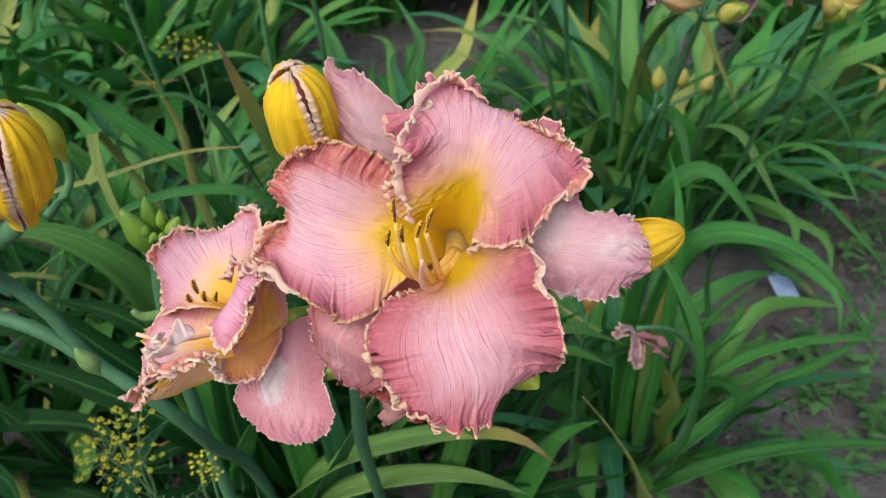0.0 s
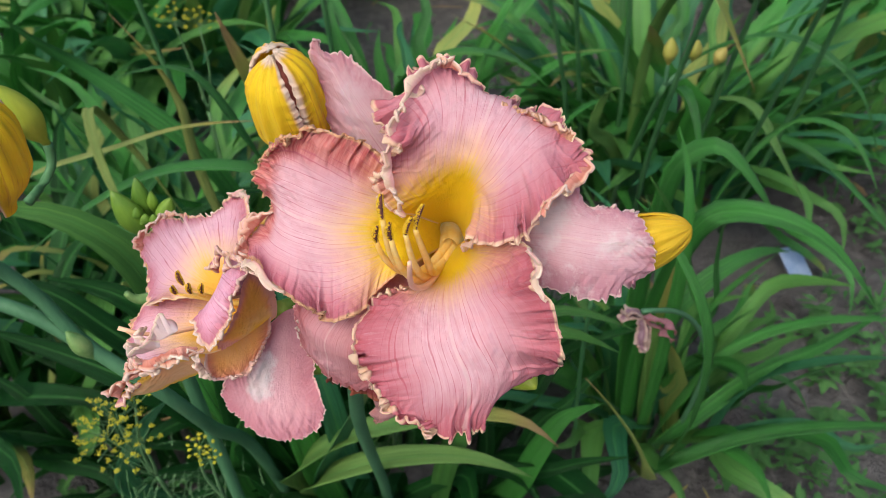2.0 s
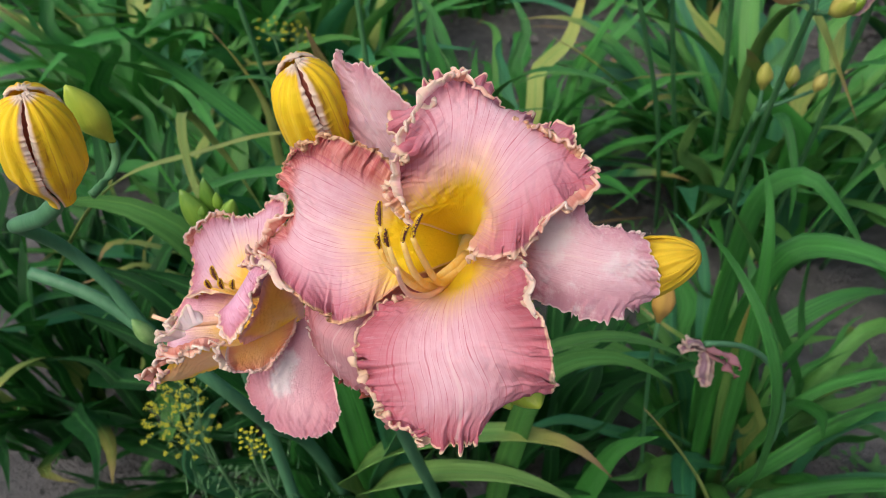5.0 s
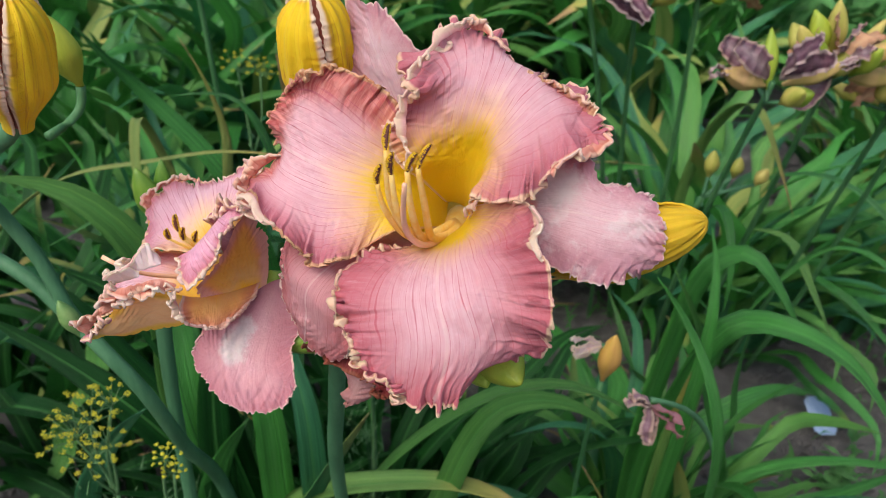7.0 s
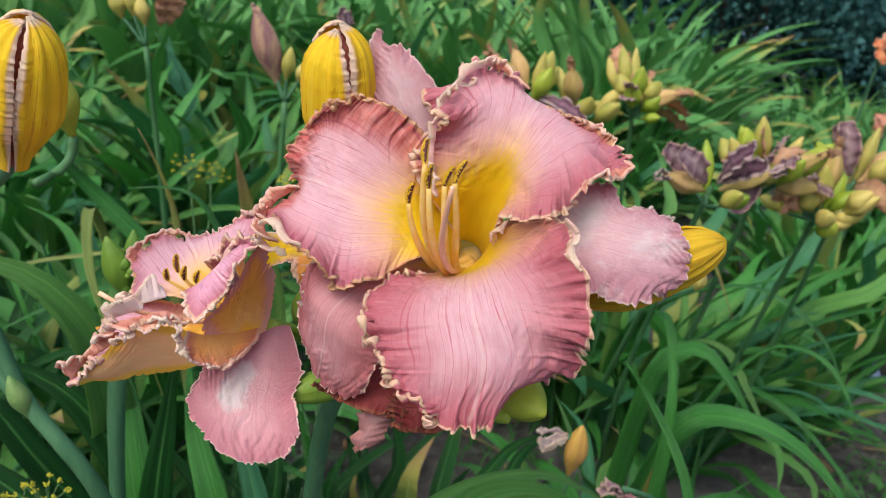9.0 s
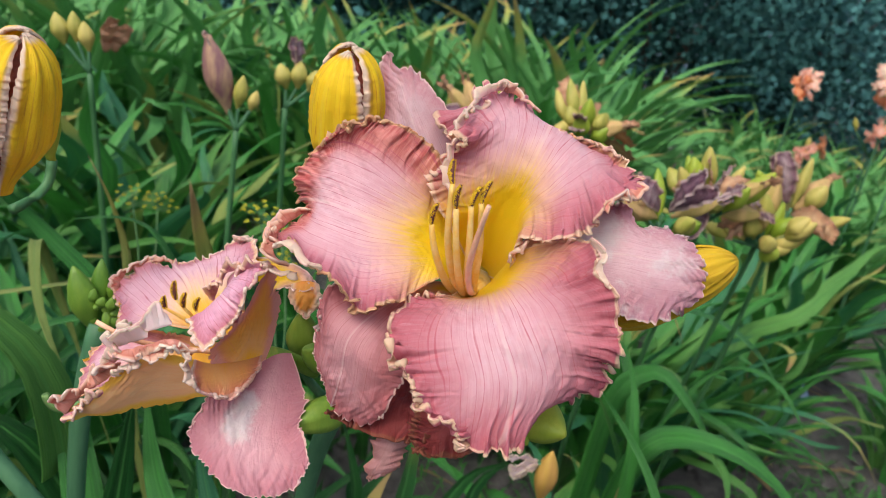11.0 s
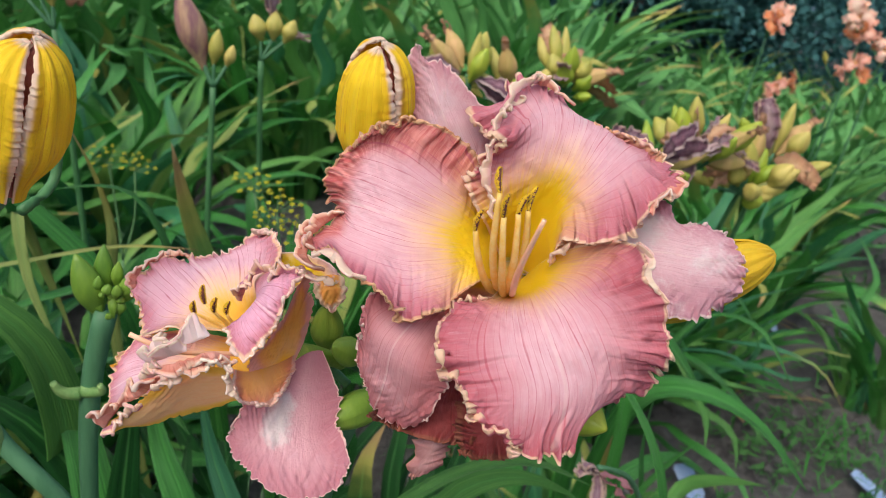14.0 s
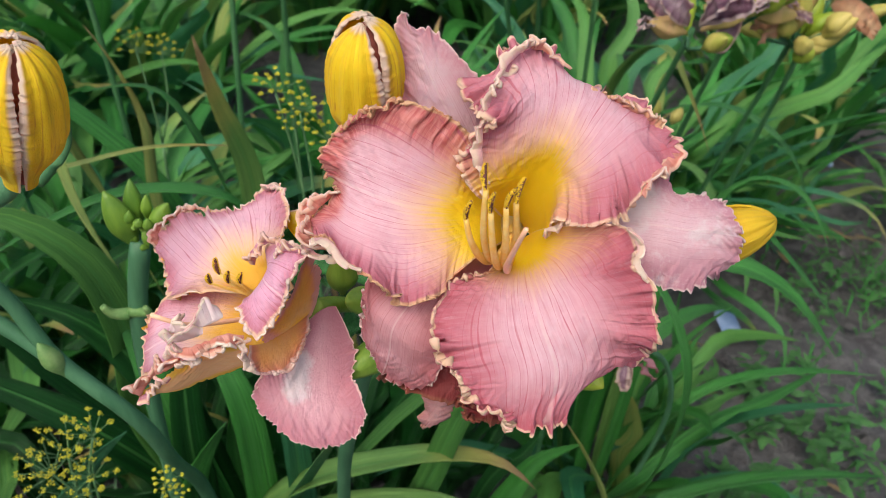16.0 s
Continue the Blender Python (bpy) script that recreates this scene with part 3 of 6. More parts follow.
def ruffle(parent, origin, path, out, width, mat, seed, label="", pitch=0.34, amp=0.17, bead=0.05, rim_mat=None):
    """A strip of crumpled petal edge along guide points (cm), thrown into tight omega folds that widen outwards."""
    rng = np.random.default_rng(seed)
    ln = np.linalg.norm(np.diff(np.array(path, float), axis=0), axis=1).sum()
    n = int(max(40, ln * 46))
    P = spline(path, np.linspace(0, 1, n))
    T = np.gradient(P, axis=0)
    T /= np.linalg.norm(T, axis=1, keepdims=True)
    D = np.array(out, float)[None] - T * (T @ np.array(out, float))[:, None]
    D /= np.linalg.norm(D, axis=1, keepdims=True)
    N = np.cross(T, D)
    s = np.concatenate([[0], np.cumsum(np.linalg.norm(np.diff(P, axis=0), axis=1))])
    p = rng.uniform(0, 6.28, 6)
    ph = 6.283 * (s + 0.10 * np.sin(2.9 * s + p[0]) + 0.05 * np.sin(7.1 * s + p[1])) / pitch + p[2]
    wid = width * (0.75 + 0.3 * np.sin(1.9 * s + p[3]) + 0.2 * np.sin(4.7 * s + p[4]))
    am = amp * (0.8 + 0.35 * np.sin(2.3 * s + p[5]))
    taper = np.minimum(1, np.minimum(s, s[-1] - s) / (0.12 * s[-1]) + 0.15)
    u = np.linspace(0, 1, 9)[None, :, None]
    V = P[:, None] + D[:, None] * (u * (wid * taper)[:, None, None]) + N[:, None] * (u ** 0.8 * (am * taper * np.sin(ph))[:, None, None]) + N[:, None] * (0.5 * width * u ** 2 * np.sin(3.1 * s + p[1])[:, None, None])
    V = V + T[:, None] * (u * (0.75 * am * taper * np.sin(2 * ph + 0.5))[:, None, None]) + D[:, None] * (u * (0.25 * am * np.sin(2 * ph + 1.0))[:, None, None])
    one = np.ones((n, 9))
    me = mesh_of("frill", (V.reshape(-1, 3) - np.array(origin)) / 100, grid_faces(n, 9), mat, along=s[:, None] * one, across=one * (u[..., 0] * 2 - 1), rim=(1 - u[..., 0]) * wid[:, None] * one, sweep=s[:, None] * one, fan=s[:, None] * one * 0.4)
    ob = part("frill", me, parent, label)
    so = ob.modifiers.new("thickness", "SOLIDIFY")
    so.thickness, so.offset = 0.0010, 0
    if bead:
        part("rim", bead_mesh("rim", (V[:, -1] - np.array(origin)) / 100, bead / 100, GOLD_RIM if rim_mat is None else rim_mat, seed), ob, "puffy cream rim")
    return ob


def tube_mesh(name, origin, points, radii, mat, sides=10, rings=24):
    """A round stem along guide points (cm); radii are spread over its length."""
    v = np.linspace(0, 1, rings)
    P = spline(points, v)
    r = np.interp(v, np.linspace(0, 1, len(radii)), radii)
    T = np.gradient(P, axis=0)
    T /= np.linalg.norm(T, axis=1, keepdims=True)
    ref = np.array((0.31, 0.9, 0.3)) if abs(T[:, 2]).mean() > 0.6 else np.array((0.1, 0.2, 1.0))
    X = np.cross(T, ref)
    X /= np.linalg.norm(X, axis=1, keepdims=True)
    Y = np.cross(T, X)
    ang = np.linspace(0, 2 * np.pi, sides, endpoint=False)
    ring = X[:, None] * np.cos(ang)[None, :, None] + Y[:, None] * np.sin(ang)[None, :, None]
    V = (P[:, None] + ring * r[:, None, None]).reshape(-1, 3)
    faces = grid_faces(rings, sides, True).tolist() + [list(range(sides))[::-1], list(range((rings - 1) * sides, rings * sides))]
    return mesh_of(name, (V - np.array(origin)) / 100, faces, mat)


def frame_of(a, b):
    """Axes of a bud from its foot a to its tip b: unit axis, two sides, length."""
    a, b = np.array(a, float), np.array(b, float)
    z = b - a
    ln = np.linalg.norm(z)
    z /= ln
    x = np.cross(z, (0.2, 0.9, 0.35))
    x /= np.linalg.norm(x)
    return a, x, np.cross(z, x), z, ln


def bud_mesh(name, origin, foot, tip, radius, mat, ribs=3, sides=30, rings=18, blunt=0.5):
    """A closed bud: an egg drawn out to its foot, with three blunt ribs and seams."""
    a, x, y, z, ln = frame_of(foot, tip)
    v = np.linspace(0, 1, rings)
    prof = np.sin(np.pi * v ** 0.85) ** 0.7 * (0.55 + 0.45 * step(v, 0.0, 0.55))
    prof[0], prof[-1] = 0.22, 0.03 + 0.12 * blunt
    ang = np.linspace(0, 2 * np.pi, sides, endpoint=False)
    seam = 1 - 0.17 * np.abs(np.cos(ang * ribs / 2)) ** 10 + 0.025 * np.cos(ang * 2 * ribs)
    V = a + (z * ln)[None, None] * v[:, None, None] + radius * prof[:, None, None] * seam[None, :, None] * (x * np.cos(ang)[:, None] + y * np.sin(ang)[:, None])[None]
    faces = grid_faces(rings, sides, True).tolist() + [list(range(sides))[::-1], list(range((rings - 1) * sides, rings * sides))]
    return mesh_of(name, (V.reshape(-1, 3) - np.array(origin)) / 100, faces, mat)


def shell_mesh(name, origin, foot, tip, radius, turn, wide, mat, lift=0.0, frill=0.08, seed=0, n=(40, 44), short=1.0, fat=1.0, tuck=0.0, tip_open=0.003, pitch=0.55, blunt=2.4):
    """One tepal of an opening bud, wrapped round its axis; turn and wide in degrees."""
    rng = np.random.default_rng(seed)
    a, x, y, z, ln = frame_of(foot, tip)
    v = np.linspace(0, 1, n[1])[:, None]
    u = np.linspace(-1, 1, n[0])[None, :]
    prof = (0.34 + 0.66 * step(v, 0.0, 0.45)) * np.sqrt(np.clip(1 - np.clip((v - 0.40) / 0.6, 0, 1) ** blunt, tip_open, 1)) * fat
    wide_at = radians(wide) / 2 * (0.85 + 0.15 * np.sin(np.pi * v))
    ang = radians(turn) + u * wide_at
    edge = np.exp(-(1 - np.abs(u)) * radius * wide_at / 0.22)
    p = rng.uniform(0, 6.28, 4)
    q = v * ln * 6.283
    fr = edge * frill * (np.sin(q / pitch + p[0] + 2 * np.sign(u) + 1.3 * np.sin(q / 1.7)) + 0.6 * np.sin(q / (0.57 * pitch) + p[1])) * step(v, 0.12, 0.3)
    rib = 0.034 * np.cos(u * 15 + 0.8 * np.sin(v * 5 + p[2])) * step(v, 0.05, 0.3) * (1 - edge)
    R = radius * prof + lift * step(1 - v, 0, 0.2) + fr * step(1 - v, 0.0, 0.1) + rib * radius + edge * 0.10 * step(v, 0.1, 0.4) * step(1 - v, 0.0, 0.12)
    R = R - tuck * np.exp(-((1 - np.abs(u)) * radius * wide_at / 0.20)) * step(v, 0.1, 0.35)
    V = a + z * (ln * short * v + 0 * u)[..., None] + R[..., None] * (x * np.cos(ang)[..., None] + y * np.sin(ang)[..., None])
    V = V + (-x * np.sin(ang)[..., None] + y * np.cos(ang)[..., None]) * (0.5 * fr)[..., None]
    rim = np.minimum((1 - np.abs(u)) * radius * wide_at, (1 - v) * ln * 1.4 + 0.05)
    return mesh_of(name, (V.reshape(-1, 3) - np.array(origin)) / 100, grid_faces(n[1], n[0]), mat, along=v * ln + 0 * u, across=u + 0 * v, rim=rim, fan=u + 0 * v, sweep=v * ln + 0 * u)


def leaf_mesh(name, origin, points, width, mat, up=(0, 0, 1), rings=26, fold=0.28, twist=0.0, base=0.55):
    """A strap leaf along guide points (cm), with a channelled section and a drawn-out tip."""
    v = np.linspace(0, 1, rings)
    P = spline(points, v)
    T = np.gradient(P, axis=0)
    T /= np.linalg.norm(T, axis=1, keepdims=True)
    S = np.cross(T, np.array(up, float))
    S /= np.linalg.norm(S, axis=1, keepdims=True) + 1e-9
    for i in range(1, rings):
        if S[i] @ S[i - 1] < 0:
            S[i] = -S[i]
    Nn = np.cross(S, T)
    tw = radians(twist) * v[:, None]
    S, Nn = S * np.cos(tw) + Nn * np.sin(tw), Nn * np.cos(tw) - S * np.sin(tw)
    half = width / 2 * (base + (1 - base) * step(v, 0, 0.35)) * np.clip(1 - np.clip((v - 0.45) / 0.55, 0, 1) ** 2.2, 0, 1) + 0.01
    cross = np.array((-1, -0.5, 0, 0.5, 1.0))
    lift = fold * (np.abs(cross) ** 1.3)
    V = P[:, None] + (S * half[:, None])[:, None] * cross[None, :, None] + (Nn * half[:, None])[:, None] * lift[None, :, None]
    return mesh_of(name, (V.reshape(-1, 3) - np.array(origin)) / 100, grid_faces(rings, 5), mat, along=np.repeat(v, 5), across=np.tile(cross, rings))


# ---------------------------------------------------------------- ground: one sheet to the horizon, lumpy soil near the plants
def ground():
    near = np.linspace(-1, 1, 141)
    ax = np.sign(near) * (np.abs(near) * 3.2 + np.abs(near) ** 9 * 300)
    X, Y = np.meshgrid(ax, ax + 1.6)
    Z = np.zeros_like(X)
    for i in range(X.shape[0]):
        for j in range(X.shape[1]):
            x, y = X[i, j], Y[i, j]
            if abs(x) < 6 and abs(y) < 8:
                Z[i, j] = 0.030 * noise.noise((x * 3, y * 3, 0)) + 0.018 * noise.noise((x * 9, y * 9, 3)) + 0.010 * noise.noise((x * 25, y * 25, 7))
    me = mesh_of("ground", np.stack([X, Y, Z], -1).reshape(-1, 3), grid_faces(141, 141), SOIL)
    return tagged(new("ground", me), "dry grey crumbly garden soil between daylily clumps", "ground", kind="structure")


ground()


def scatter_clods():
    rng = np.random.default_rng(5)
    verts, faces = [], []
    base = np.array([(1, 0, 0), (-1, 0, 0), (0, 1, 0), (0, -1, 0), (0, 0, 1), (0, 0, -1.0)])
    tri = [(0, 2, 4), (2, 1, 4), (1, 3, 4), (3, 0, 4), (2, 0, 5), (1, 2, 5), (3, 1, 5), (0, 3, 5)]
    for _ in range(6000):
        x, y = rng.uniform(-1.6, 2.4), rng.uniform(0.25, 4.0)
        r = 0.003 + 0.020 * rng.random() ** 4
        b = base * r * rng.uniform(0.6, 1.3, (6, 3)) + (x, y, r * 0.3 + 0.02 * noise.noise((x * 3, y * 3, 0)))
        faces += [tuple(i + len(verts) for i in f) for f in tri]
        verts += b.tolist()
    me = mesh_of("soil_clods", verts, faces, SOIL, smooth=False)
    tagged(new("soil_clods", me), "loose crumbs and clods of dry grey soil", "soil", kind="stuff")


scatter_clods()


# ---------------------------------------------------------------- the open bloom
def bloom():
    o = np.array((-0.1, 24.4, 69.6))
    f = thing("daylily_flower", o / 100, "wide open ruffled pink daylily bloom with yellow throat and gold edges", "flower")
    petal("sepal", f, o, PLAIN_SEPAL, [(-0.6, 24.8, 70.3), (-3.6, 24.6, 72.9), (-4.5, 24.9, 75.1), (-4.6, 25.0, 76.4), (-4.5, 25.2, 77.75)],
          [(-0.3, 24.8, 70.5), (-2.2, 24.3, 73.6), (-3.3, 24.4, 75.6), (-4.35, 25.15, 77.75)],
          [(0.1, 24.8, 70.5), (-0.9, 24.4, 74.6), (-1.9, 24.5, 76.0), (-2.75, 24.7, 76.75), (-3.5, 25.0, 77.3), (-4.2, 25.1, 77.35), (-4.3, 25.2, 77.7)],
          "pale pink sepal with a pointed tip", big=0.05, small=0.03, crimp=0.4, depth=0.35, seed=3, n=(120, 140))
    petal("sepal", f, o, PALE_SEPAL, [(0.3, 24.5, 70.4), (2.6, 22.3, 73.6), (3.9, 21.7, 74.1), (4.4, 21.2, 73.5), (5.0, 21.0, 73.65), (5.8, 21.0, 73.4)],
          [(0.4, 24.5, 70.1), (2.6, 21.2, 72.3), (4.0, 20.5, 72.6), (5.3, 20.2, 72.5), (6.5, 20.0, 72.2)],
          [(0.3, 24.5, 69.9), (2.4, 20.6, 71.0), (3.6, 19.8, 70.95), (4.7, 19.6, 70.8), (5.4, 19.7, 71.0), (6.3, 20.1, 71.3)], end=[(6.2, 20.4, 73.1), (6.55, 20.05, 72.5), (6.6, 20.0, 71.8)],
          label="pale pink sepal bleached in white blotches", big=0.07, small=0.10, crimp=0.42, depth=0.4, seed=4, n=(120, 130))
    petal("sepal", f, o, ROSE_SEPAL, [(-0.5, 24.6, 69.6), (-3.6, 21.8, 70.5), (-5.3, 20.5, 70.5), (-5.6, 20.2, 69.4), (-5.6, 20.3, 68.2)],
          [(-0.4, 24.5, 69.3), (-3.0, 21.3, 70.0), (-4.4, 19.7, 69.0), (-4.4, 19.8, 67.6), (-4.3, 20.1, 66.0)],
          [(-0.1, 24.5, 69.1), (-1.6, 20.9, 69.6), (-2.4, 19.6, 68.6), (-2.9, 19.4, 67.3), (-3.3, 19.8, 66.1)], end=[(-5.2, 20.2, 67.0), (-4.8, 20.3, 66.3), (-4.0, 20.1, 65.8)],
          label="rose pink sepal bent downwards", big=0.07, small=0.05, crimp=0.4, depth=0.4, seed=5, n=(120, 130))
    petal("petal", f, o, RUST_PETAL, [(-0.5, 24.4, 70.6), (-1.5, 23.2, 72.9), (-2.3, 22.7, 74.7), (-3.0, 22.7, 75.3), (-3.6, 22.6, 75.55), (-4.3, 22.9, 75.6), (-5.0, 22.8, 75.5), (-5.7, 22.8, 75.2)],
          [(-0.5, 24.2, 70.1), (-2.0, 22.3, 71.9), (-4.2, 21.6, 72.5), (-5.5, 21.9, 72.7), (-6.5, 23.1, 72.4)],
          [(-0.3, 24.0, 69.7), (-1.2, 22.2, 70.5), (-1.9, 20.9, 71.0), (-2.6, 20.4, 70.7), (-3.0, 19.6, 70.6), (-3.6, 19.3, 70.5), (-4.2, 19.5, 70.1), (-4.7, 19.7, 70.4), (-5.1, 19.5, 70.9), (-5.6, 19.8, 71.2), (-6.3, 20.3, 71.4), (-6.6, 20.8, 71.7), (-7.2, 21.5, 71.3)],
          end=[(-6.4, 23.5, 74.4), (-6.9, 23.8, 73.6), (-7.2, 23.9, 73.0), (-6.9, 24.1, 72.2), (-6.45, 23.4, 72.1), (-7.0, 23.0, 71.8), (-7.4, 22.8, 71.4)],
          bead=0.034, rim_mat=RUSTY_CREAM, seed=11, big=0.10, small=0.15, crimp=0.50, depth=0.6, n=(210, 230))
    petal("petal", f, o, PINK_PETAL, [(-0.6, 24.1, 70.7), (-1.5, 22.7, 72.2), (-2.0, 21.8, 73.0), (-2.4, 21.9, 73.6), (-2.4, 22.4, 74.0), (-2.0, 22.3, 74.7), (-1.6, 21.9, 75.5), (-2.0, 22.6, 75.4), (-2.4, 23.2, 75.7), (-2.0, 24.2, 75.9)],
          [(0.0, 24.4, 70.5), (0.2, 23.1, 72.6), (0.75, 22.3, 74.7), (1.2, 22.8, 75.6), (1.6, 23.8, 75.9), (1.8, 25.0, 75.5)],
          [(0.3, 24.2, 70.2), (0.6, 21.8, 71.0), (0.5, 21.2, 71.8), (0.6, 20.8, 72.7), (1.2, 19.9, 73.0), (2.0, 19.8, 73.3), (2.5, 20.0, 73.5), (2.8, 19.9, 74.2), (3.1, 20.3, 74.5), (3.9, 21.3, 74.5), (4.4, 22.0, 74.6)],
          end=[(-1.5, 24.0, 76.4), (-1.2, 24.3, 76.8), (-0.5, 24.7, 77.1), (0.2, 24.8, 76.9), (0.8, 24.9, 76.4), (1.2, 24.7, 75.8), (1.8, 25.1, 75.3), (2.3, 24.2, 75.5), (2.9, 24.2, 75.55), (3.5, 23.8, 75.5), (4.0, 22.9, 75.3), (4.3, 22.3, 74.9)],
          bead=0.044, seed=12, big=0.14, small=0.21, crimp=0.66, depth=0.5, n=(220, 220))
    petal("petal", f, o, LOW_PETAL, [(-0.4, 24.0, 69.6), (-0.9, 22.0, 70.4), (-1.5, 20.8, 70.5), (-2.6, 20.3, 70.5), (-3.2, 19.3, 70.4), (-3.3, 18.8, 69.8), (-3.0, 17.8, 69.2), (-2.6, 17.5, 69.0), (-2.3, 17.2, 68.4), (-1.8, 17.0, 68.2), (-1.2, 16.8, 68.2)],
          [(0.0, 24.2, 69.5), (-0.1, 21.6, 70.5), (-0.2, 19.6, 70.9), (0.0, 18.2, 70.5), (0.5, 17.4, 69.4), (0.3, 16.9, 67.5)],
          [(0.3, 24.0, 69.8), (0.5, 22.2, 71.4), (0.85, 20.7, 72.5), (1.8, 19.9, 73.1), (2.4, 19.4, 73.3), (2.6, 18.7, 73.0), (2.5, 18.4, 72.6), (3.0, 18.0, 72.3), (3.3, 17.8, 71.4), (3.4, 17.4, 70.6), (3.2, 17.8, 70.1), (3.5, 18.2, 69.1), (2.9, 18.5, 68.4), (2.0, 18.7, 68.4), (1.25, 18.4, 67.8)],
          end=[(-0.9, 16.9, 67.6), (-0.7, 16.9, 67.3), (-0.2, 16.8, 67.3), (0.3, 16.8, 67.3), (0.8, 17.2, 67.4), (1.2, 17.8, 67.6)],
          bead=0.038, seed=13, big=0.09, small=0.22, crimp=0.52, depth=0.6, n=(220, 230))
    for k, (path, out, width, pitch, mat) in enumerate((
            ([(-1.7, 23.9, 76.1), (-1.3, 23.7, 76.4), (-0.8, 23.8, 76.6)], (0.0, -0.9, -0.3), 0.32, 0.6, FRILL_CREAM),
            ([(-6.5, 23.2, 72.2), (-7.0, 22.8, 71.9), (-7.4, 22.5, 71.5), (-7.2, 21.6, 71.3)], (-0.5, -0.6, 0.1), 0.50, 0.42, FRILL_ROSE),
            ([(-7.2, 21.4, 71.35), (-6.6, 20.7, 71.75), (-6.2, 20.2, 71.45), (-5.6, 19.75, 71.25)], (-0.3, -0.7, -0.3), 0.30, 0.9, FRILL_CREAM),
            ([(4.3, 22.0, 74.7), (3.9, 21.3, 74.6), (3.1, 20.3, 74.5), (2.8, 19.85, 74.2)], (0.5, -0.6, 0.0), 0.42, 0.7, FRILL_ROSE),
            ([(0.4, 21.2, 71.8), (0.5, 20.9, 72.3), (0.8, 20.6, 72.7)], (-0.3, -0.8, 0.1), 0.20, 0.9, FRILL_CREAM),
            ([(2.4, 19.3, 73.3), (2.6, 18.7, 73.0), (2.5, 18.35, 72.6), (2.9, 18.0, 72.3)], (0.5, -0.6, 0.3), 0.25, 0.7, FRILL_CREAM))):
        ruffle(f, o, path, out, width, mat, 190 + k, "crumpled cream and rose petal edge", pitch=pitch, amp=0.13, bead=0.04, rim_mat=WHITE_RIM)
    part("flower_tube", tube_mesh("flower_tube", o, [(-0.1, 24.9, 69.75), (0.05, 25.6, 69.2), (0.4, 27.5, 67.4)], [0.75, 0.6, 0.35], TUBE_YELLOW), f, "yellow flower tube")
    part("stamen_base", tube_mesh("stamen_base", o, [(0.0, 24.9, 69.6), (-0.12, 24.1, 69.8), (-0.22, 23.2, 69.95), (-0.36, 22.4, 70.15)], [0.62, 0.50, 0.34, 0.16], FILAMENT, 12, 16), f, "yellow base where the filaments join")
    tips = [((-1.85, 19.8, 72.6), (-2.0, 19.4, 74.5), (-2.02, 19.8, 75.15)), ((-2.2, 20.3, 72.2), (-2.4, 20.2, 73.0), (-2.3, 20.1, 73.7)),
            ((-1.6, 19.5, 72.5), (-1.8, 19.3, 73.8), (-1.78, 19.15, 74.55)), ((-0.85, 19.9, 72.7), (-1.05, 19.5, 74.0), (-0.78, 20.0, 74.6)),
            ((-1.2, 19.6, 72.6), (-1.35, 19.4, 73.9), (-1.12, 19.5, 74.5))]
    for i, (bend, top, end) in enumerate(tips):
        low = (-0.15 + 0.12 * math.sin(i * 1.1), 23.6, 70.05 + 0.12 * math.cos(i * 1.1))
        mid = tuple(0.45 * a + 0.55 * b - c for a, b, c in zip(low, bend, (0.1, 0.3, 0.75)))
        st = part("stamen", tube_mesh("stamen", o, [low, mid, bend, top], [0.20, 0.15, 0.12, 0.085], FILAMENT, 8, 20), f, "golden filament")
        an = part("anther", anther_mesh(o, top, end, i), st, "dark brown anther dusted with yellow pollen")
        an.matrix_parent_inverse = Matrix.Identity(4)
    part("pistil", tube_mesh("pistil", o, [(-0.1, 23.5, 70.0), (-0.8, 20.6, 70.8), (-1.2, 18.9, 72.2), (-1.1, 17.5, 74.4)], [0.12, 0.11, 0.10, 0.07], STYLE, 8, 20), f, "slender salmon pink style")
    return f


def anther_mesh(o, foot, tip, seed):
    """Two dark lobes with a seam of pollen grains along it."""
    rng = np.random.default_rng(seed)
    a, x, y, z, ln = frame_of(foot, tip)
    v = np.linspace(0, 1, 10)
    ang = np.linspace(0, 2 * np.pi, 10, endpoint=False)
    prof = 0.115 * np.sin(np.pi * (0.06 + 0.88 * v)) ** 0.5
    bow = 0.06 * np.sin(np.pi * v)
    V = a + z * (ln * v)[:, None, None] + x * bow[:, None, None] + prof[:, None, None] * (x * np.cos(ang)[:, None] * (1 - 0.3 * np.abs(np.cos(ang))[:, None]) + y * np.sin(ang)[:, None])[None]
    verts = V.reshape(-1, 3).tolist()
    faces = grid_faces(10, 10, True).tolist() + [list(range(10))[::-1], list(range(90, 100))]
    dark = len(faces)
    for _ in range(240):
        k = rng.uniform(0.0, 1.0)
        th = rng.choice((0.0, math.pi)) + rng.normal(0, 0.45) + 0.9
        c = a + z * (ln * k) + x * 0.06 * math.sin(math.pi * k) + 0.115 * math.sin(math.pi * (0.06 + 0.88 * k)) ** 0.5 * (x * math.cos(th) * 0.8 + y * math.sin(th))
        r = rng.uniform(0.02, 0.042)
        n0 = len(verts)
        verts += [(c + r * d).tolist() for d in np.array([(1, 0, 0), (-1, 0, 0), (0, 1, 0), (0, -1, 0), (0, 0, 1), (0, 0, -1.0)])]
        faces += [[n0 + i for i in q] for q in ((0, 2, 4), (2, 1, 4), (1, 3, 4), (3, 0, 4), (2, 0, 5), (1, 2, 5), (3, 1, 5), (0, 3, 5))]
    me = mesh_of("anther", (np.array(verts) - o) / 100, faces, [ANTHER, POLLEN])
    me.polygons.foreach_set("material_index", [0] * dark + [1] * (len(faces) - dark))
    return me


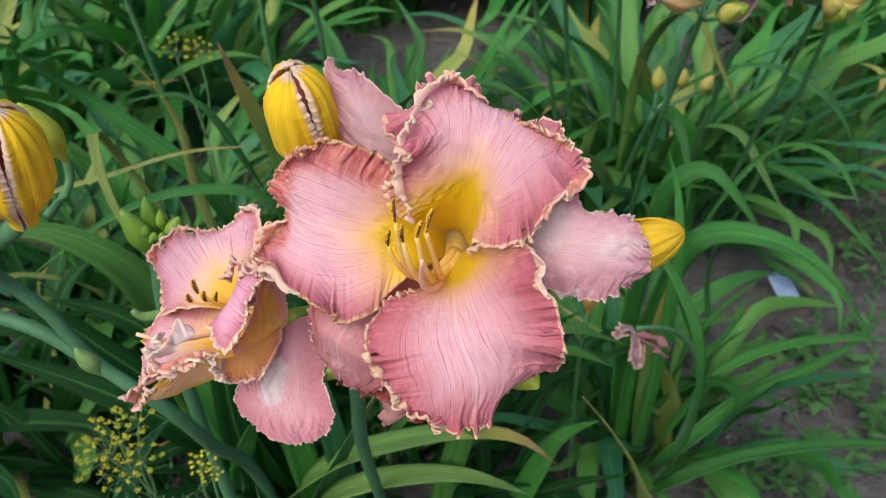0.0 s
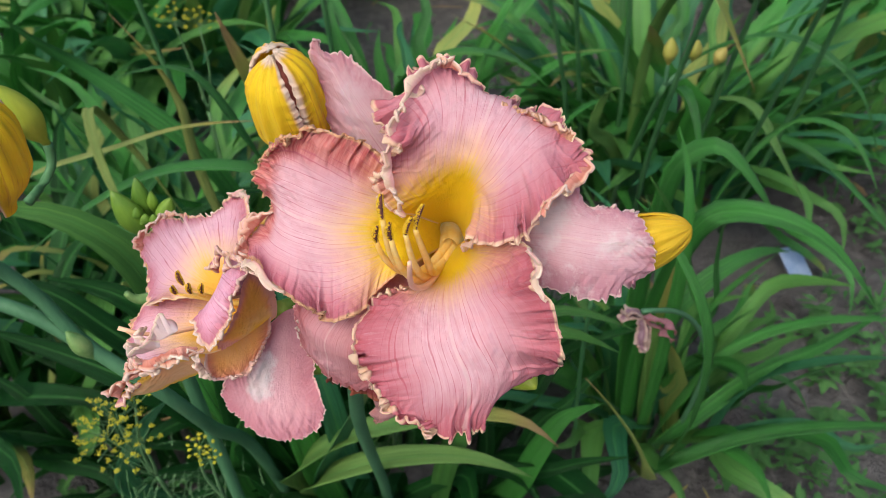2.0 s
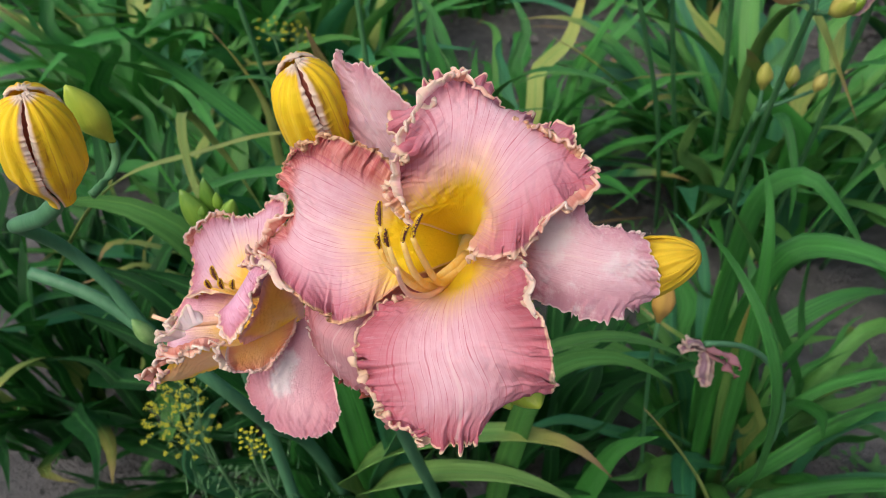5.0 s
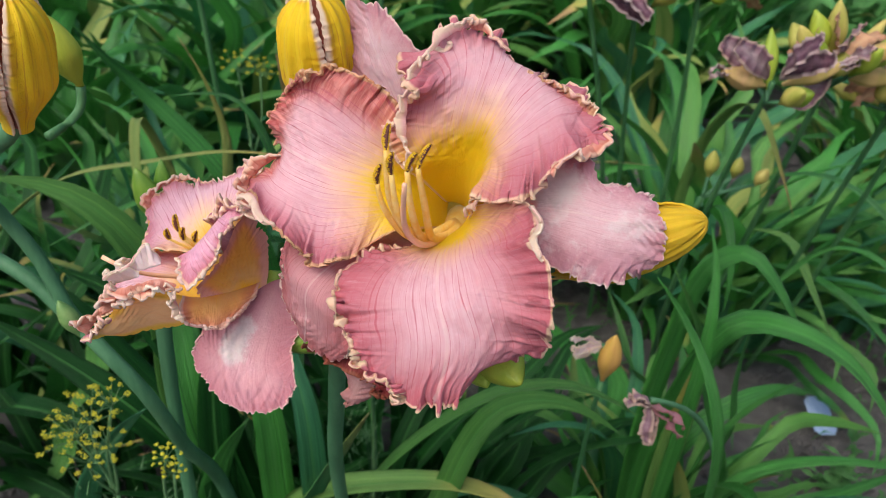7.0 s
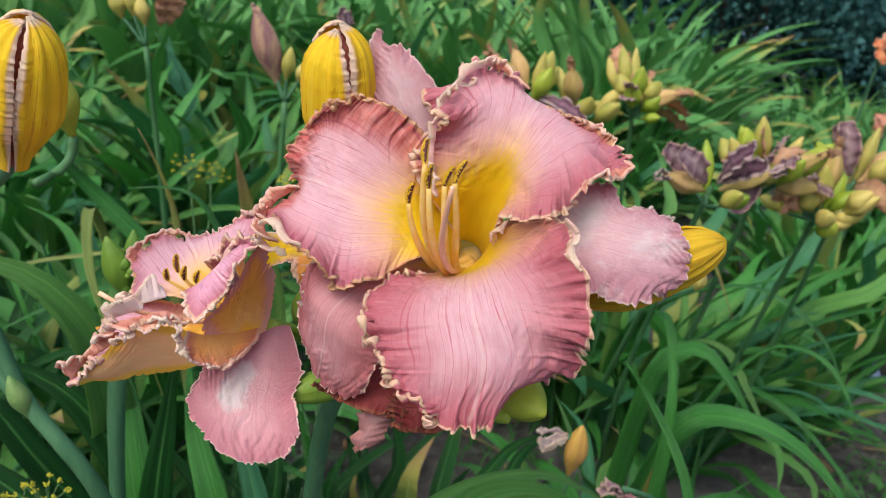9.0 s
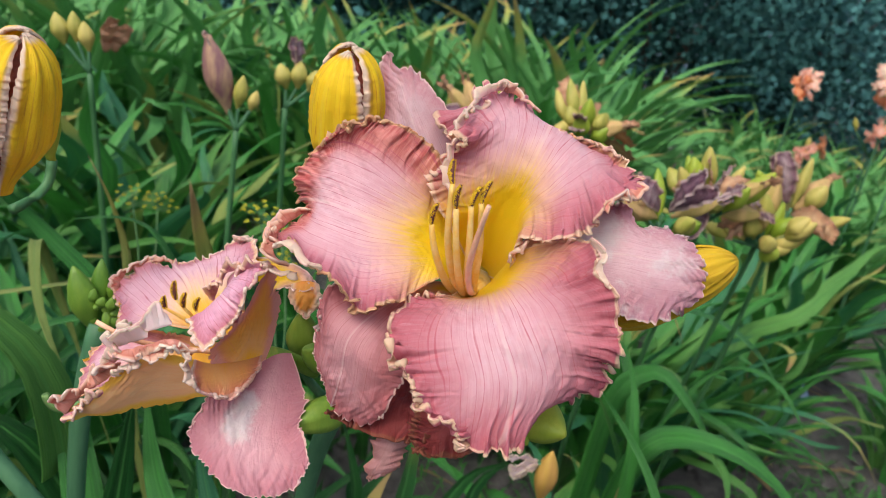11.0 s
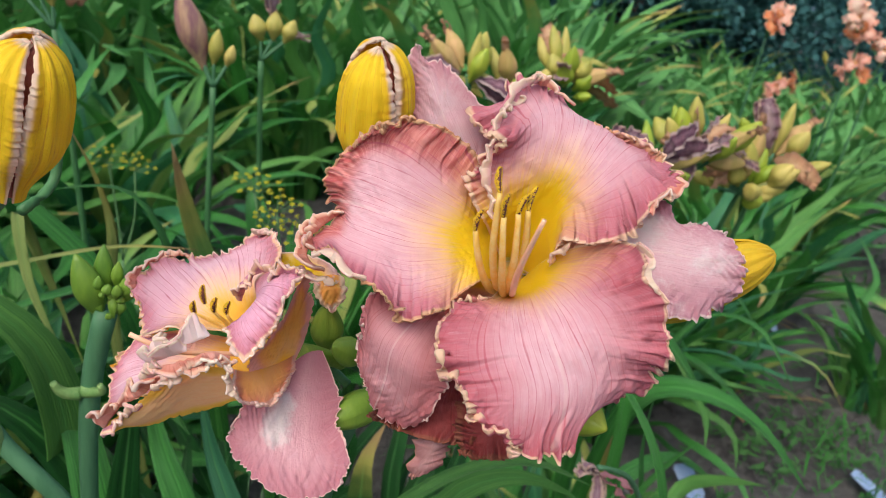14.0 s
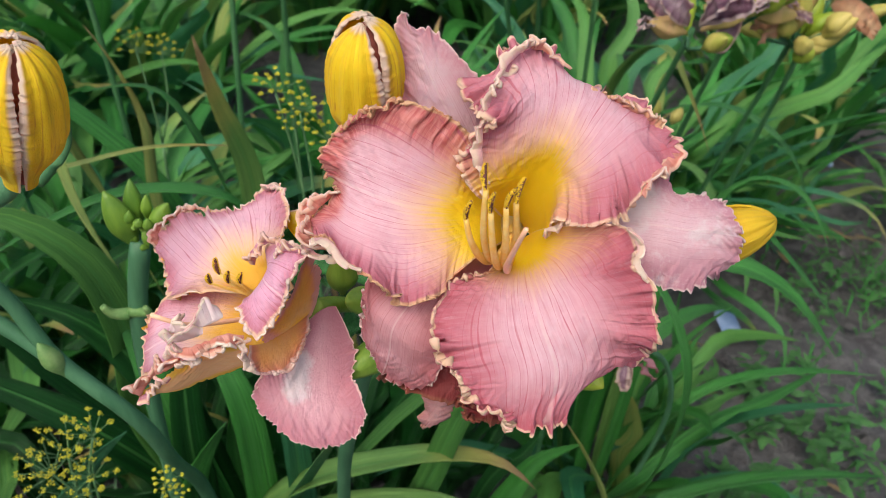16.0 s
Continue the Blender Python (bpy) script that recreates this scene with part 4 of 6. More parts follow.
f1 = bloom()
O1 = np.array((-0.1, 24.4, 69.6))
for k, (path, out, width, mat) in enumerate((
        ([(-6.9, 22.2, 70.4), (-7.5, 22.6, 70.6), (-7.5, 23.1, 71.2), (-7.1, 23.6, 71.8)], (-0.8, -0.4, 0.2), 0.45, FRILL_ROSE),
        ([(-6.6, 21.9, 70.3), (-7.2, 22.2, 70.2), (-7.7, 22.7, 70.3)], (-0.4, -0.7, -0.3), 0.4, FRILL_CREAM),
        ([(-1.8, 22.2, 75.4), (-1.5, 22.9, 76.3), (-0.9, 23.7, 76.9), (-0.2, 24.4, 77.1)], (-0.5, -0.5, 0.5), 0.35, FRILL_CREAM),
        ([(-1.55, 21.7, 72.9), (-1.8, 21.8, 73.8), (-1.9, 22.0, 74.8), (-1.9, 22.2, 75.4)], (-0.7, -0.6, 0.1), 0.35, FRILL_CREAM),
        ([(-0.6, 24.3, 77.1), (0.4, 24.3, 76.9), (1.1, 24.0, 76.5)], (0.0, -0.5, 0.8), 0.3, FRILL_ROSE))):
    ruffle(f1, O1, path, out, width, mat, 60 + k, "crinkled cream and rose edge", pitch=0.5, amp=0.14, bead=0.03, rim_mat=WHITE_RIM)
petal("petal_fold", f1, O1, CRUMPLED, [(0.9, 23.4, 75.6), (1.4, 23.6, 75.9), (1.9, 23.5, 75.9)], [(2.2, 23.0, 75.0), (2.6, 23.2, 75.5), (3.0, 23.1, 75.8)], [(3.6, 22.4, 74.6), (3.9, 22.5, 75.0), (4.1, 22.5, 75.4)],
      "rose red fold of petal edge turned back", bead=0.06, seed=71, big=0.16, small=0.16, crimp=0.5, wave=1.2, n=(70, 70), start=-0.4, full=0.0, flare=0.04)


# ---------------------------------------------------------------- the second, half folded bloom
def folded_bloom():
    o = np.array((-7.5, 24.9, 65.7))
    f = thing("daylily_flower", o / 100, "fading half folded pink daylily bloom with orange outside and frilled edges", "flower")
    petal("petal", f, o, [MAUVE_PETAL, PEACH_OUT], [(-8.6, 24.8, 66.4), (-10.5, 24.6, 66.6), (-12.4, 24.6, 66.6), (-13.5, 25.0, 65.9), (-14.0, 26.5, 65.9), (-14.9, 28.4, 66.0)],
          [(-8.8, 25.0, 66.2), (-10.6, 25.8, 66.9), (-11.4, 27.2, 67.6), (-11.9, 28.9, 67.9)],
          [(-8.5, 24.9, 66.6), (-8.8, 25.1, 67.2), (-8.9, 25.2, 67.9), (-8.9, 25.1, 68.9), (-8.7, 26.1, 69.1), (-9.1, 28.0, 69.2), (-9.7, 29.3, 68.9)],
          end=[(-14.9, 29.0, 66.6), (-14.2, 29.2, 67.2), (-13.4, 29.6, 67.3), (-12.4, 29.2, 67.5), (-10.7, 28.3, 68.5)],
          bead=0.03, rim_mat=WHITE_RIM, seed=21, big=0.05, small=0.15, crimp=0.46, depth=0.5, facing=(-0.2, -0.8, 0.6), start=0.3, full=0.6, n=(150, 150))
    petal("petal", f, o, ORANGE_OUT, [(-7.8, 24.4, 65.6), (-7.4, 23.8, 67.2), (-7.3, 23.2, 68.8), (-7.4, 22.6, 69.8), (-7.5, 22.1, 70.3)],
          [(-8.3, 23.6, 65.7), (-8.1, 22.6, 67.0), (-8.0, 21.8, 68.4), (-8.0, 21.5, 69.2)],
          [(-8.8, 22.8, 65.9), (-9.1, 21.6, 66.7), (-9.1, 20.9, 67.6)], end=[(-7.8, 21.6, 69.7), (-8.2, 21.3, 68.8), (-8.6, 21.0, 68.2)],
          label="glowing orange outside of a petal with pink border", seed=29, big=0.04, small=0.03, thick=0, facing=(0.4, -0.8, 0.2))
    petal("petal", f, o, MAUVE_EDGE, [(-8.9, 24.2, 67.0), (-9.7, 22.7, 67.9), (-9.95, 21.6, 68.3), (-9.7, 20.9, 68.0), (-9.2, 20.6, 67.7)],
          [(-8.9, 24.5, 67.3), (-9.2, 23.1, 68.5), (-9.0, 21.8, 69.2), (-8.3, 21.0, 69.0)],
          [(-8.9, 25.0, 67.4), (-9.5, 24.9, 68.4), (-9.0, 24.1, 69.4), (-8.1, 22.9, 70.1), (-7.6, 22.0, 70.4)], end=[(-8.7, 20.75, 68.3), (-8.3, 21.0, 68.8), (-8.1, 21.2, 69.6)],
          label="mauve pink petal edge rolled outwards", bead=0.07, rim_mat=WHITE_RIM, seed=22, big=0.06, small=0.13, crimp=0.5, depth=0.4, facing=(-0.2, -0.6, 0.8), start=0.4, full=0.8, n=(130, 130))
    petal("petal", f, o, PEACH_OUT, [(-8.3, 23.4, 65.4), (-9.0, 21.4, 66.6), (-9.8, 20.7, 67.3), (-11.0, 20.2, 67.5), (-11.8, 20.3, 66.7), (-12.9, 20.8, 65.5), (-13.7, 20.8, 64.8)],
          [(-8.3, 23.5, 65.2), (-9.6, 21.6, 66.0), (-11.0, 20.8, 66.1), (-12.4, 20.7, 65.3), (-13.7, 20.8, 64.6)],
          [(-8.3, 23.6, 65.0), (-10.0, 22.3, 64.9), (-12.0, 21.3, 64.7), (-13.7, 20.9, 64.4)], label="peach outside of a drooping petal with yellow edge", seed=23, big=0.04, small=0.01, crimp=0.5, facing=(0.0, -0.8, 0.6), start=0.25, full=0.5, thick=0)
    petal("petal_fold", f, o, FLAP, [(-9.5, 20.7, 67.3), (-9.5, 20.3, 66.9), (-9.3, 20.2, 66.5), (-8.9, 20.5, 66.1)], [(-8.8, 21.8, 66.7), (-8.6, 21.3, 66.2), (-8.4, 20.9, 65.9)],
          [(-7.8, 23.8, 66.2), (-7.8, 23.0, 66.0), (-8.0, 21.9, 65.9)], label="rose flap of petal edge folded outwards", bead=0.055, rim_mat=WHITE_RIM, seed=25, big=0.05, small=0.10, crimp=0.45, depth=0.4, n=(90, 90), start=0.0, full=0.3, facing=(0.3, -0.8, 0.4))
    petal("sepal", f, o, [MAUVE_PETAL, PEACH_OUT], [(-9.0, 25.5, 65.6), (-11.5, 26.0, 65.6), (-13.5, 25.3, 65.9), (-14.3, 24.6, 65.3)],
          [(-9.0, 24.6, 65.0), (-11.5, 23.8, 65.2), (-13.3, 23.3, 65.2), (-14.4, 23.4, 64.4)],
          [(-9.0, 23.5, 65.0), (-11.3, 21.9, 65.6), (-12.8, 21.6, 65.5), (-13.9, 21.8, 64.7)], seed=26, big=0.05, small=0.05, facing=(-0.3, -0.3, 1))
    petal("sepal", f, o, [PLAIN_SEPAL, ORANGE_TIP], [(-9.2, 26.9, 68.9), (-8.0, 27.3, 68.9), (-7.0, 27.3, 68.6), (-6.3, 27.1, 68.1)], [(-8.7, 26.5, 68.3), (-7.9, 26.9, 68.3), (-7.2, 26.9, 68.2), (-6.5, 26.8, 67.9)],
          [(-8.2, 26.3, 67.7), (-7.9, 26.5, 67.8), (-7.5, 26.6, 67.9), (-7.0, 26.7, 67.8)], label="pink sepal curled back at its tip", seed=27, big=0.03, small=0.03, n=(60, 60), facing=(-0.2, -0.8, 0.6))
    petal("sepal_tip", f, o, ORANGE_TIP, [(-7.4, 26.7, 68.0), (-7.3, 26.6, 67.4), (-6.9, 26.7, 66.9)], [(-6.8, 26.9, 68.2), (-6.7, 26.6, 67.6), (-6.6, 26.5, 66.85)],
          [(-6.2, 27.0, 68.1), (-6.1, 26.8, 67.6), (-6.25, 26.7, 67.1)], label="turned orange sepal tip with a cream border", bead=0.03, rim_mat=WHITE_RIM, seed=37, big=0.03, small=0.02, n=(50, 50), facing=(0.1, -0.8, 0.4))
    petal("sepal", f, o, HANG_SEPAL, [(-7.6, 24.0, 66.0), (-8.6, 22.7, 65.7), (-9.4, 21.8, 65.1), (-9.8, 21.4, 64.1)],
          [(-7.2, 24.3, 66.1), (-7.5, 22.8, 65.1), (-7.6, 21.2, 64.0), (-7.2, 20.2, 62.75)],
          [(-6.8, 24.4, 66.1), (-6.35, 23.9, 65.4), (-6.0, 23.2, 64.7), (-6.05, 22.2, 64.35), (-5.75, 21.4, 64.2), (-5.45, 20.8, 63.7)], end=[(-9.3, 20.9, 63.5), (-8.6, 20.4, 63.1), (-7.1, 20.1, 62.6), (-6.0, 20.4, 62.8)],
          label="hanging pink sepal with a white bleached patch", seed=28, big=0.05, small=0.035, crimp=0.30, depth=0.4, facing=(0, -0.8, 0.5), n=(130, 130))
    part("flower_tube", tube_mesh("flower_tube", o, [(-7.7, 24.6, 65.7), (-7.0, 25.6, 65.2), (-6.0, 26.8, 64.2)], [0.5, 0.36, 0.3], BUD_LEAF_GREEN), f, "greenish flower tube")
    for i, (top, end) in enumerate([((-11.1, 23.9, 68.0), (-11.2, 23.95, 68.7)), ((-10.7, 23.5, 67.9), (-10.65, 23.4, 68.5)), ((-11.4, 23.7, 67.7), (-11.45, 23.6, 68.2)), ((-10.3, 23.6, 67.8), (-10.2, 23.6, 68.3))]):
        st = part("stamen", tube_mesh("stamen", o, [(-7.9, 24.8, 65.9), (-9.6, 24.4, 66.5), top], [0.12, 0.10, 0.05], FILAMENT, 8, 14), f, "golden filament")
        part("anther", anther_mesh(o, top, end, 20 + i), st, "dark brown anther dusted with yellow pollen")
    part("pistil", tube_mesh("pistil", o, [(-8.0, 24.7, 65.8), (-10.5, 23.0, 66.5), (-12.0, 21.9, 67.2), (-13.1, 21.7, 67.8)], [0.11, 0.10, 0.09, 0.09], STYLE, 8, 14), f, "orange curved style")

    frills = (([(-11.9, 20.5, 67.3), (-11.4, 20.1, 67.7), (-10.8, 20.2, 67.9), (-10.2, 20.4, 68.05), (-9.7, 20.6, 67.8)], (-0.1, -0.7, -0.3), 0.50, FRILL_ROSE),
              ([(-13.7, 20.8, 64.7), (-13.2, 20.9, 65.5), (-12.4, 20.7, 66.2), (-11.8, 20.4, 67.0)], (-0.7, -0.3, 0.6), 0.75, FRILL_ROSE),
              ([(-13.7, 20.7, 64.6), (-13.1, 20.7, 65.2), (-12.4, 20.6, 65.8)], (-0.3, -0.8, 0.2), 0.40, MAUVE_EDGE),
              ([(-12.4, 21.3, 67.3), (-11.8, 20.8, 67.8), (-11.1, 20.7, 68.1), (-10.4, 21.0, 68.3)], (-0.15, 0.25, 0.9), 0.75, WHITE_FRILL),
              ([(-12.3, 20.9, 67.2), (-11.7, 20.5, 67.7), (-11.0, 20.5, 68.0)], (-0.3, -0.3, 0.85), 0.60, WHITE_FRILL),
              ([(-11.3, 20.2, 67.5), (-10.7, 20.2, 67.6), (-10.1, 20.4, 67.8), (-9.6, 20.6, 67.5)], (0.0, -0.9, 0.2), 0.40, FRILL_ROSE),
              ([(-11.8, 20.4, 66.6), (-11.5, 20.2, 67.1), (-11.2, 20.1, 67.4)], (-0.2, -0.9, 0.0), 0.45, FRILL_CREAM),
              ([(-12.1, 20.6, 66.8), (-11.9, 20.4, 67.2), (-11.5, 20.1, 67.6)], (-0.8, -0.5, 0.3), 0.40, FRILL_CREAM),
              ([(-9.8, 20.5, 67.6), (-9.6, 20.3, 67.1), (-9.3, 20.1, 66.6)], (0.2, -0.9, 0.1), 0.35, FRILL_CREAM),
              ([(-10.0, 25.0, 67.7), (-9.6, 24.8, 68.9), (-8.6, 23.6, 69.6), (-7.7, 22.1, 70.3)], (-0.2, -0.9, 0.35), 0.55, MAUVE_EDGE),
              ([(-14.8, 28.4, 66.1), (-14.8, 28.9, 66.7), (-14.2, 29.2, 67.2), (-13.4, 29.5, 67.4), (-12.8, 29.4, 67.5)], (-0.3, -0.5, 0.7), 0.35, FRILL_ROSE),
              ([(-9.2, 28.0, 69.1), (-9.6, 28.9, 69.0), (-10.1, 28.7, 68.8)], (0.2, -0.4, 0.9), 0.40, FRILL_CREAM))
    for k, (path, out, width, mat) in enumerate(frills):
        fluffy = mat is WHITE_FRILL
        ruffle(f, o, path, out, width, mat, 90 + k, "crinkled cream and rose edge", pitch=0.50 if fluffy else 0.42, amp=0.15, bead=0.04 if fluffy else 0.055, rim_mat=WHITE_RIM)


folded_bloom()


# ---------------------------------------------------------------- withered bloom hanging beneath the open one
def withered_bloom():
    o = np.array((-1.6, 22.5, 67.6))
    f = thing("withered_flower", o / 100, "withered crumpled dark red daylily bloom hanging under the open one", "withered flower")
    petal("petal", f, o, WITHERED, [(-3.2, 22.6, 67.4), (-4.6, 21.4, 66.2), (-5.0, 20.8, 65.7)], [(-2.0, 22.4, 67.4), (-3.0, 20.6, 66.2), (-3.2, 19.8, 65.6)],
          [(-1.0, 22.2, 67.4), (-1.4, 19.9, 66.6), (-1.6, 18.9, 66.1)], n=(120, 100), big=0.28, small=0.24, crimp=0.36, wave=1.0, seed=31)
    petal("petal", f, o, WITHERED, [(-1.6, 22.3, 67.4), (-2.1, 19.8, 66.4), (-2.2, 18.7, 65.9)], [(-0.4, 22.2, 67.5), (-0.6, 19.3, 66.9), (-0.8, 18.1, 66.2)],
          [(0.8, 22.2, 67.5), (0.7, 19.6, 67.2), (0.3, 18.3, 66.7)], n=(120, 100), big=0.28, small=0.24, crimp=0.36, wave=1.0, seed=32)
    petal("petal", f, o, DRY_TIP, [(-3.1, 20.6, 66.2), (-3.3, 20.4, 65.0), (-3.5, 20.3, 63.6)], [(-2.7, 20.3, 66.2), (-2.8, 20.0, 65.1), (-3.2, 20.1, 63.8)],
          [(-2.2, 20.3, 66.2), (-2.1, 20.1, 65.2), (-2.7, 20.1, 64.1)], "dry papery pink petal tip", n=(40, 40), big=0.12, small=0.08, wave=1.0, crimp=0.4, start=-0.3, full=0.0, seed=33)
    part("flower_tube", tube_mesh("flower_tube", o, [(-1.6, 21.8, 67.4), (-1.3, 23.8, 67.0), (-1.0, 25.6, 66.4)], [0.8, 0.45, 0.3], BUD_GREEN), f, "shrivelled greenish tube")


withered_bloom()


# ---------------------------------------------------------------- buds
def opening_bud(foot, tip, radius, turn, label, seed):
    o = np.array(foot, float)
    b = thing("daylily_bud", o / 100, label, "flower bud")
    for k, (wide, lift, short) in enumerate(((124, 0.12, 0.955), (119, 0.02, 0.985), (128, -0.02, 1.0))):
        so = part("tepal", shell_mesh("tepal", o, foot, tip, radius, turn + 120 * k, wide, [BUD_YELLOW], lift, 0.035, seed + k, n=(90, 170), tip_open=0.03, short=short, tuck=0.20, pitch=0.36, blunt=3.6), b, "yellow tepal with a crinkled cream edge")
        m = so.modifiers.new("thickness", "SOLIDIFY")
        m.thickness, m.offset = 0.0014, -1
    part("core", bud_mesh("core", o, foot, tuple(np.array(foot) * 0.05 + np.array(tip) * 0.95), radius * 0.74, BUD_CORE), b, "dark red folded core")
    return b


def closed_bud(foot, tip, radius, mat, label, group="", stalk=None):
    o = np.array(foot, float)
    b = thing("daylily_bud", o / 100, label, "flower bud", group)
    part("bud_body", bud_mesh("bud_body", o, foot, tip, radius, mat), b)
    if stalk:
        part("bud_stalk", tube_mesh("bud_stalk", o, [foot] + stalk, [0.22, 0.2, 0.22], STALK, 8, 10), b)
    return b


opening_bud((-5.5, 25.9, 72.6), (-5.7, 24.2, 77.9), 1.28, 70, "ripe yellow daylily bud splitting open with frilled cream edges", 41)
opening_bud((-18.1, 25.4, 71.0), (-16.3, 23.8, 76.9), 1.5, 58, "large yellow daylily bud splitting along a crinkled pink seam", 51)


def smooth_bud(foot, tip, radius, turn, label, seed, stalk):
    o = np.array(foot, float)
    b = thing("daylily_bud", o / 100, label, "flower bud")
    for k in range(3):
        so = part("tepal", shell_mesh("tepal", o, foot, tip, radius, turn + 120 * k, 150, [BUD_GOLD], 0.03 * k, 0.012, seed + k), b, "smooth golden tepal")
        m = so.modifiers.new("thickness", "SOLIDIFY")
        m.thickness, m.offset = 0.0008, -1
    part("bud_stalk", tube_mesh("bud_stalk", o, [tuple(o * 0.8 + np.array(tip) * 0.2)] + [foot] + stalk, [0.5, 0.32, 0.25, 0.25], STEM, 8, 12), b)


smooth_bud((3.2, 22.3, 69.4), (7.75, 20.6, 73.0), 1.05, 20, "smooth golden yellow daylily bud beneath the bloom", 61, [(2.0, 25.0, 67.8), (0.6, 27.0, 67.0)])
closed_bud((-18.2, 30.0, 71.2), (-18.7, 29.0, 74.6), 0.85, BUD_GREEN, "smaller yellow green bud beside the large one", stalk=[(-18.3, 29.8, 70.2), (-18.9, 28.0, 69.4)])
closed_bud((1.3, 22.2, 66.2), (2.9, 19.4, 66.6), 0.95, BUD_GREEN, "yellow green bud under the ruffled petal", "green buds by the blooms", [(0.6, 24.0, 66.6), (0.2, 26.0, 67.0)])
closed_bud((0.6, 22.6, 66.0), (1.8, 19.8, 65.9), 0.8, BUD_GREEN, "yellow green bud under the ruffled petal", "green buds by the blooms", [(0.3, 24.4, 66.4), (0.0, 26.0, 66.8)])
closed_bud((-6.75, 27.9, 64.1), (-6.75, 27.1, 66.8), 0.75, BUD_LEAF_GREEN, "upright green bud between the two blooms", "green buds by the blooms", [(-6.4, 28.4, 63.0), (-5.6, 28.0, 62.4)])
closed_bud((-5.0, 26.8, 64.6), (-6.4, 24.6, 66.2), 0.65, BUD_LEAF_GREEN, "small green bud between the two blooms", "green buds by the blooms", [(-4.6, 27.4, 64.2), (-4.0, 27.4, 63.8)])
closed_bud((-3.8, 25.0, 64.2), (-6.6, 22.6, 63.9), 0.75, BUD_LEAF_GREEN, "small green bud between the two blooms", "green buds by the blooms", [(-3.4, 26.0, 64.2), (-3.2, 26.8, 64.4)])


# ---------------------------------------------------------------- scapes
def scape(points, radii, label, bracts=(), extra=()):
    o = np.array(points[-1], float)
    s = thing("flower_stem", o / 100, label, "flower stem")
    part("stalk", tube_mesh("stalk", o, points, radii, STEM, 12, 40), s)
    for q in extra:
        part("branch", tube_mesh("branch", o, q[0], q[1], STEM, 10, 24), s)
    for a, b, r in bracts:
        part("bract", bud_mesh("bract", o, a, b, r, NODE, ribs=2, sides=12, rings=10), s, "pale green bract at a node")
    return s


scape([(0.4, 27.6, 67.3), (-1.4, 26.2, 65.6), (-4.2, 26.8, 63.4), (-6.6, 31.0, 52.0), (-8.0, 42.0, 25.0), (-9.0, 50.0, -1.0)], [0.42, 0.45, 0.48, 0.5, 0.55, 0.6],
      "thick bluish green stem carrying the two blooms", [((-4.4, 26.8, 62.8), (-4.9, 26.0, 64.4), 0.5)], [([(-4.2, 27.0, 63.2), (-5.2, 27.4, 63.8), (-6.2, 26.7, 64.4)], [0.3, 0.3, 0.3]), ([(-4.0, 27.0, 63.4), (-3.9, 28.0, 66.0), (-4.9, 27.6, 70.0), (-5.5, 26.0, 72.7)], [0.34, 0.32, 0.32, 0.36])])
scape([(-18.2, 25.6, 71.3), (-19.4, 25.7, 70.0), (-22.5, 26.8, 68.4), (-25.3, 29.6, 66.0), (-26.0, 32.3, 62.6), (-24.7, 33.0, 59.2), (-23.3, 32.8, 55.6), (-19.8, 32.9, 50.6), (-19.4, 36.5, 42.0), (-20.0, 42.4, 32.0), (-19.0, 50.0, -1.0)],
      [0.42, 0.40, 0.40, 0.42, 0.46, 0.5, 0.54, 0.58, 0.6, 0.62, 0.65], "leaning bluish green stem with a pale node, carrying the large bud", [((-22.7, 32.5, 54.3), (-23.6, 32.3, 56.9), 0.60)],
      [([(-30.0, 33.0, 59.8), (-27.3, 33.0, 58.7), (-25.5, 33.0, 57.5), (-23.4, 32.8, 55.4)], [0.42, 0.44, 0.46, 0.48])])


def green_cluster():
    """Tight head of green buds on an upright stem with a curled stub below it."""
    o = np.array((-20.0, 38.5, -1.0))
    s = thing("flower_stem", o / 100, "upright stem topped with a tight cluster of green buds", "flower stem")
    part("stalk", tube_mesh("stalk", o, [tuple(o), (-20.4, 38.2, 30), (-19.9, 37.3, 55.5), (-18.8, 37.0, 60.6)], [0.6, 0.55, 0.5, 0.62], STEM, 12, 30), s)
    part("stub", tube_mesh("stub", o, [(-20.2, 37.0, 55.4), (-19.4, 36.6, 55.6), (-18.9, 36.2, 56.0), (-19.0, 36.0, 56.5)], [0.42, 0.3, 0.24, 0.16], NODE, 8, 12), s, "curled pale stub of a fallen branch")
    part("stub", tube_mesh("stub", o, [(-20.4, 37.0, 55.2), (-21.2, 36.6, 55.5), (-21.6, 36.4, 56.2)], [0.42, 0.32, 0.2], NODE, 8, 12), s, "curled pale stub of a fallen branch")
    heads = [((-19.1, 37.2, 59.9), (-20.2, 36.8, 63.9), 0.84), ((-19.2, 37.8, 60.4), (-19.1, 37.9, 64.1), 0.62), ((-18.2, 37.1, 61.0), (-16.9, 36.9, 63.2), 0.62), ((-18.4, 37.4, 61.8), (-18.2, 37.4, 63.4), 0.34)]
    rng = np.random.default_rng(64)
    for k in range(11):
        p = np.array((-18.7 + rng.uniform(-0.55, 0.75), 36.6 + rng.uniform(-0.4, 0.3), 60.5 + rng.uniform(0.0, 1.5)))
        heads.append((tuple(p), tuple(p + rng.normal(0, 0.22, 3) + (0, -0.15, 0.62)), rng.uniform(0.20, 0.33)))
    for p, q, r in heads:
        part("bud", bud_mesh("bud", o, p, q, r, BUD_TIGHT, sides=24, rings=14), s)


green_cluster()


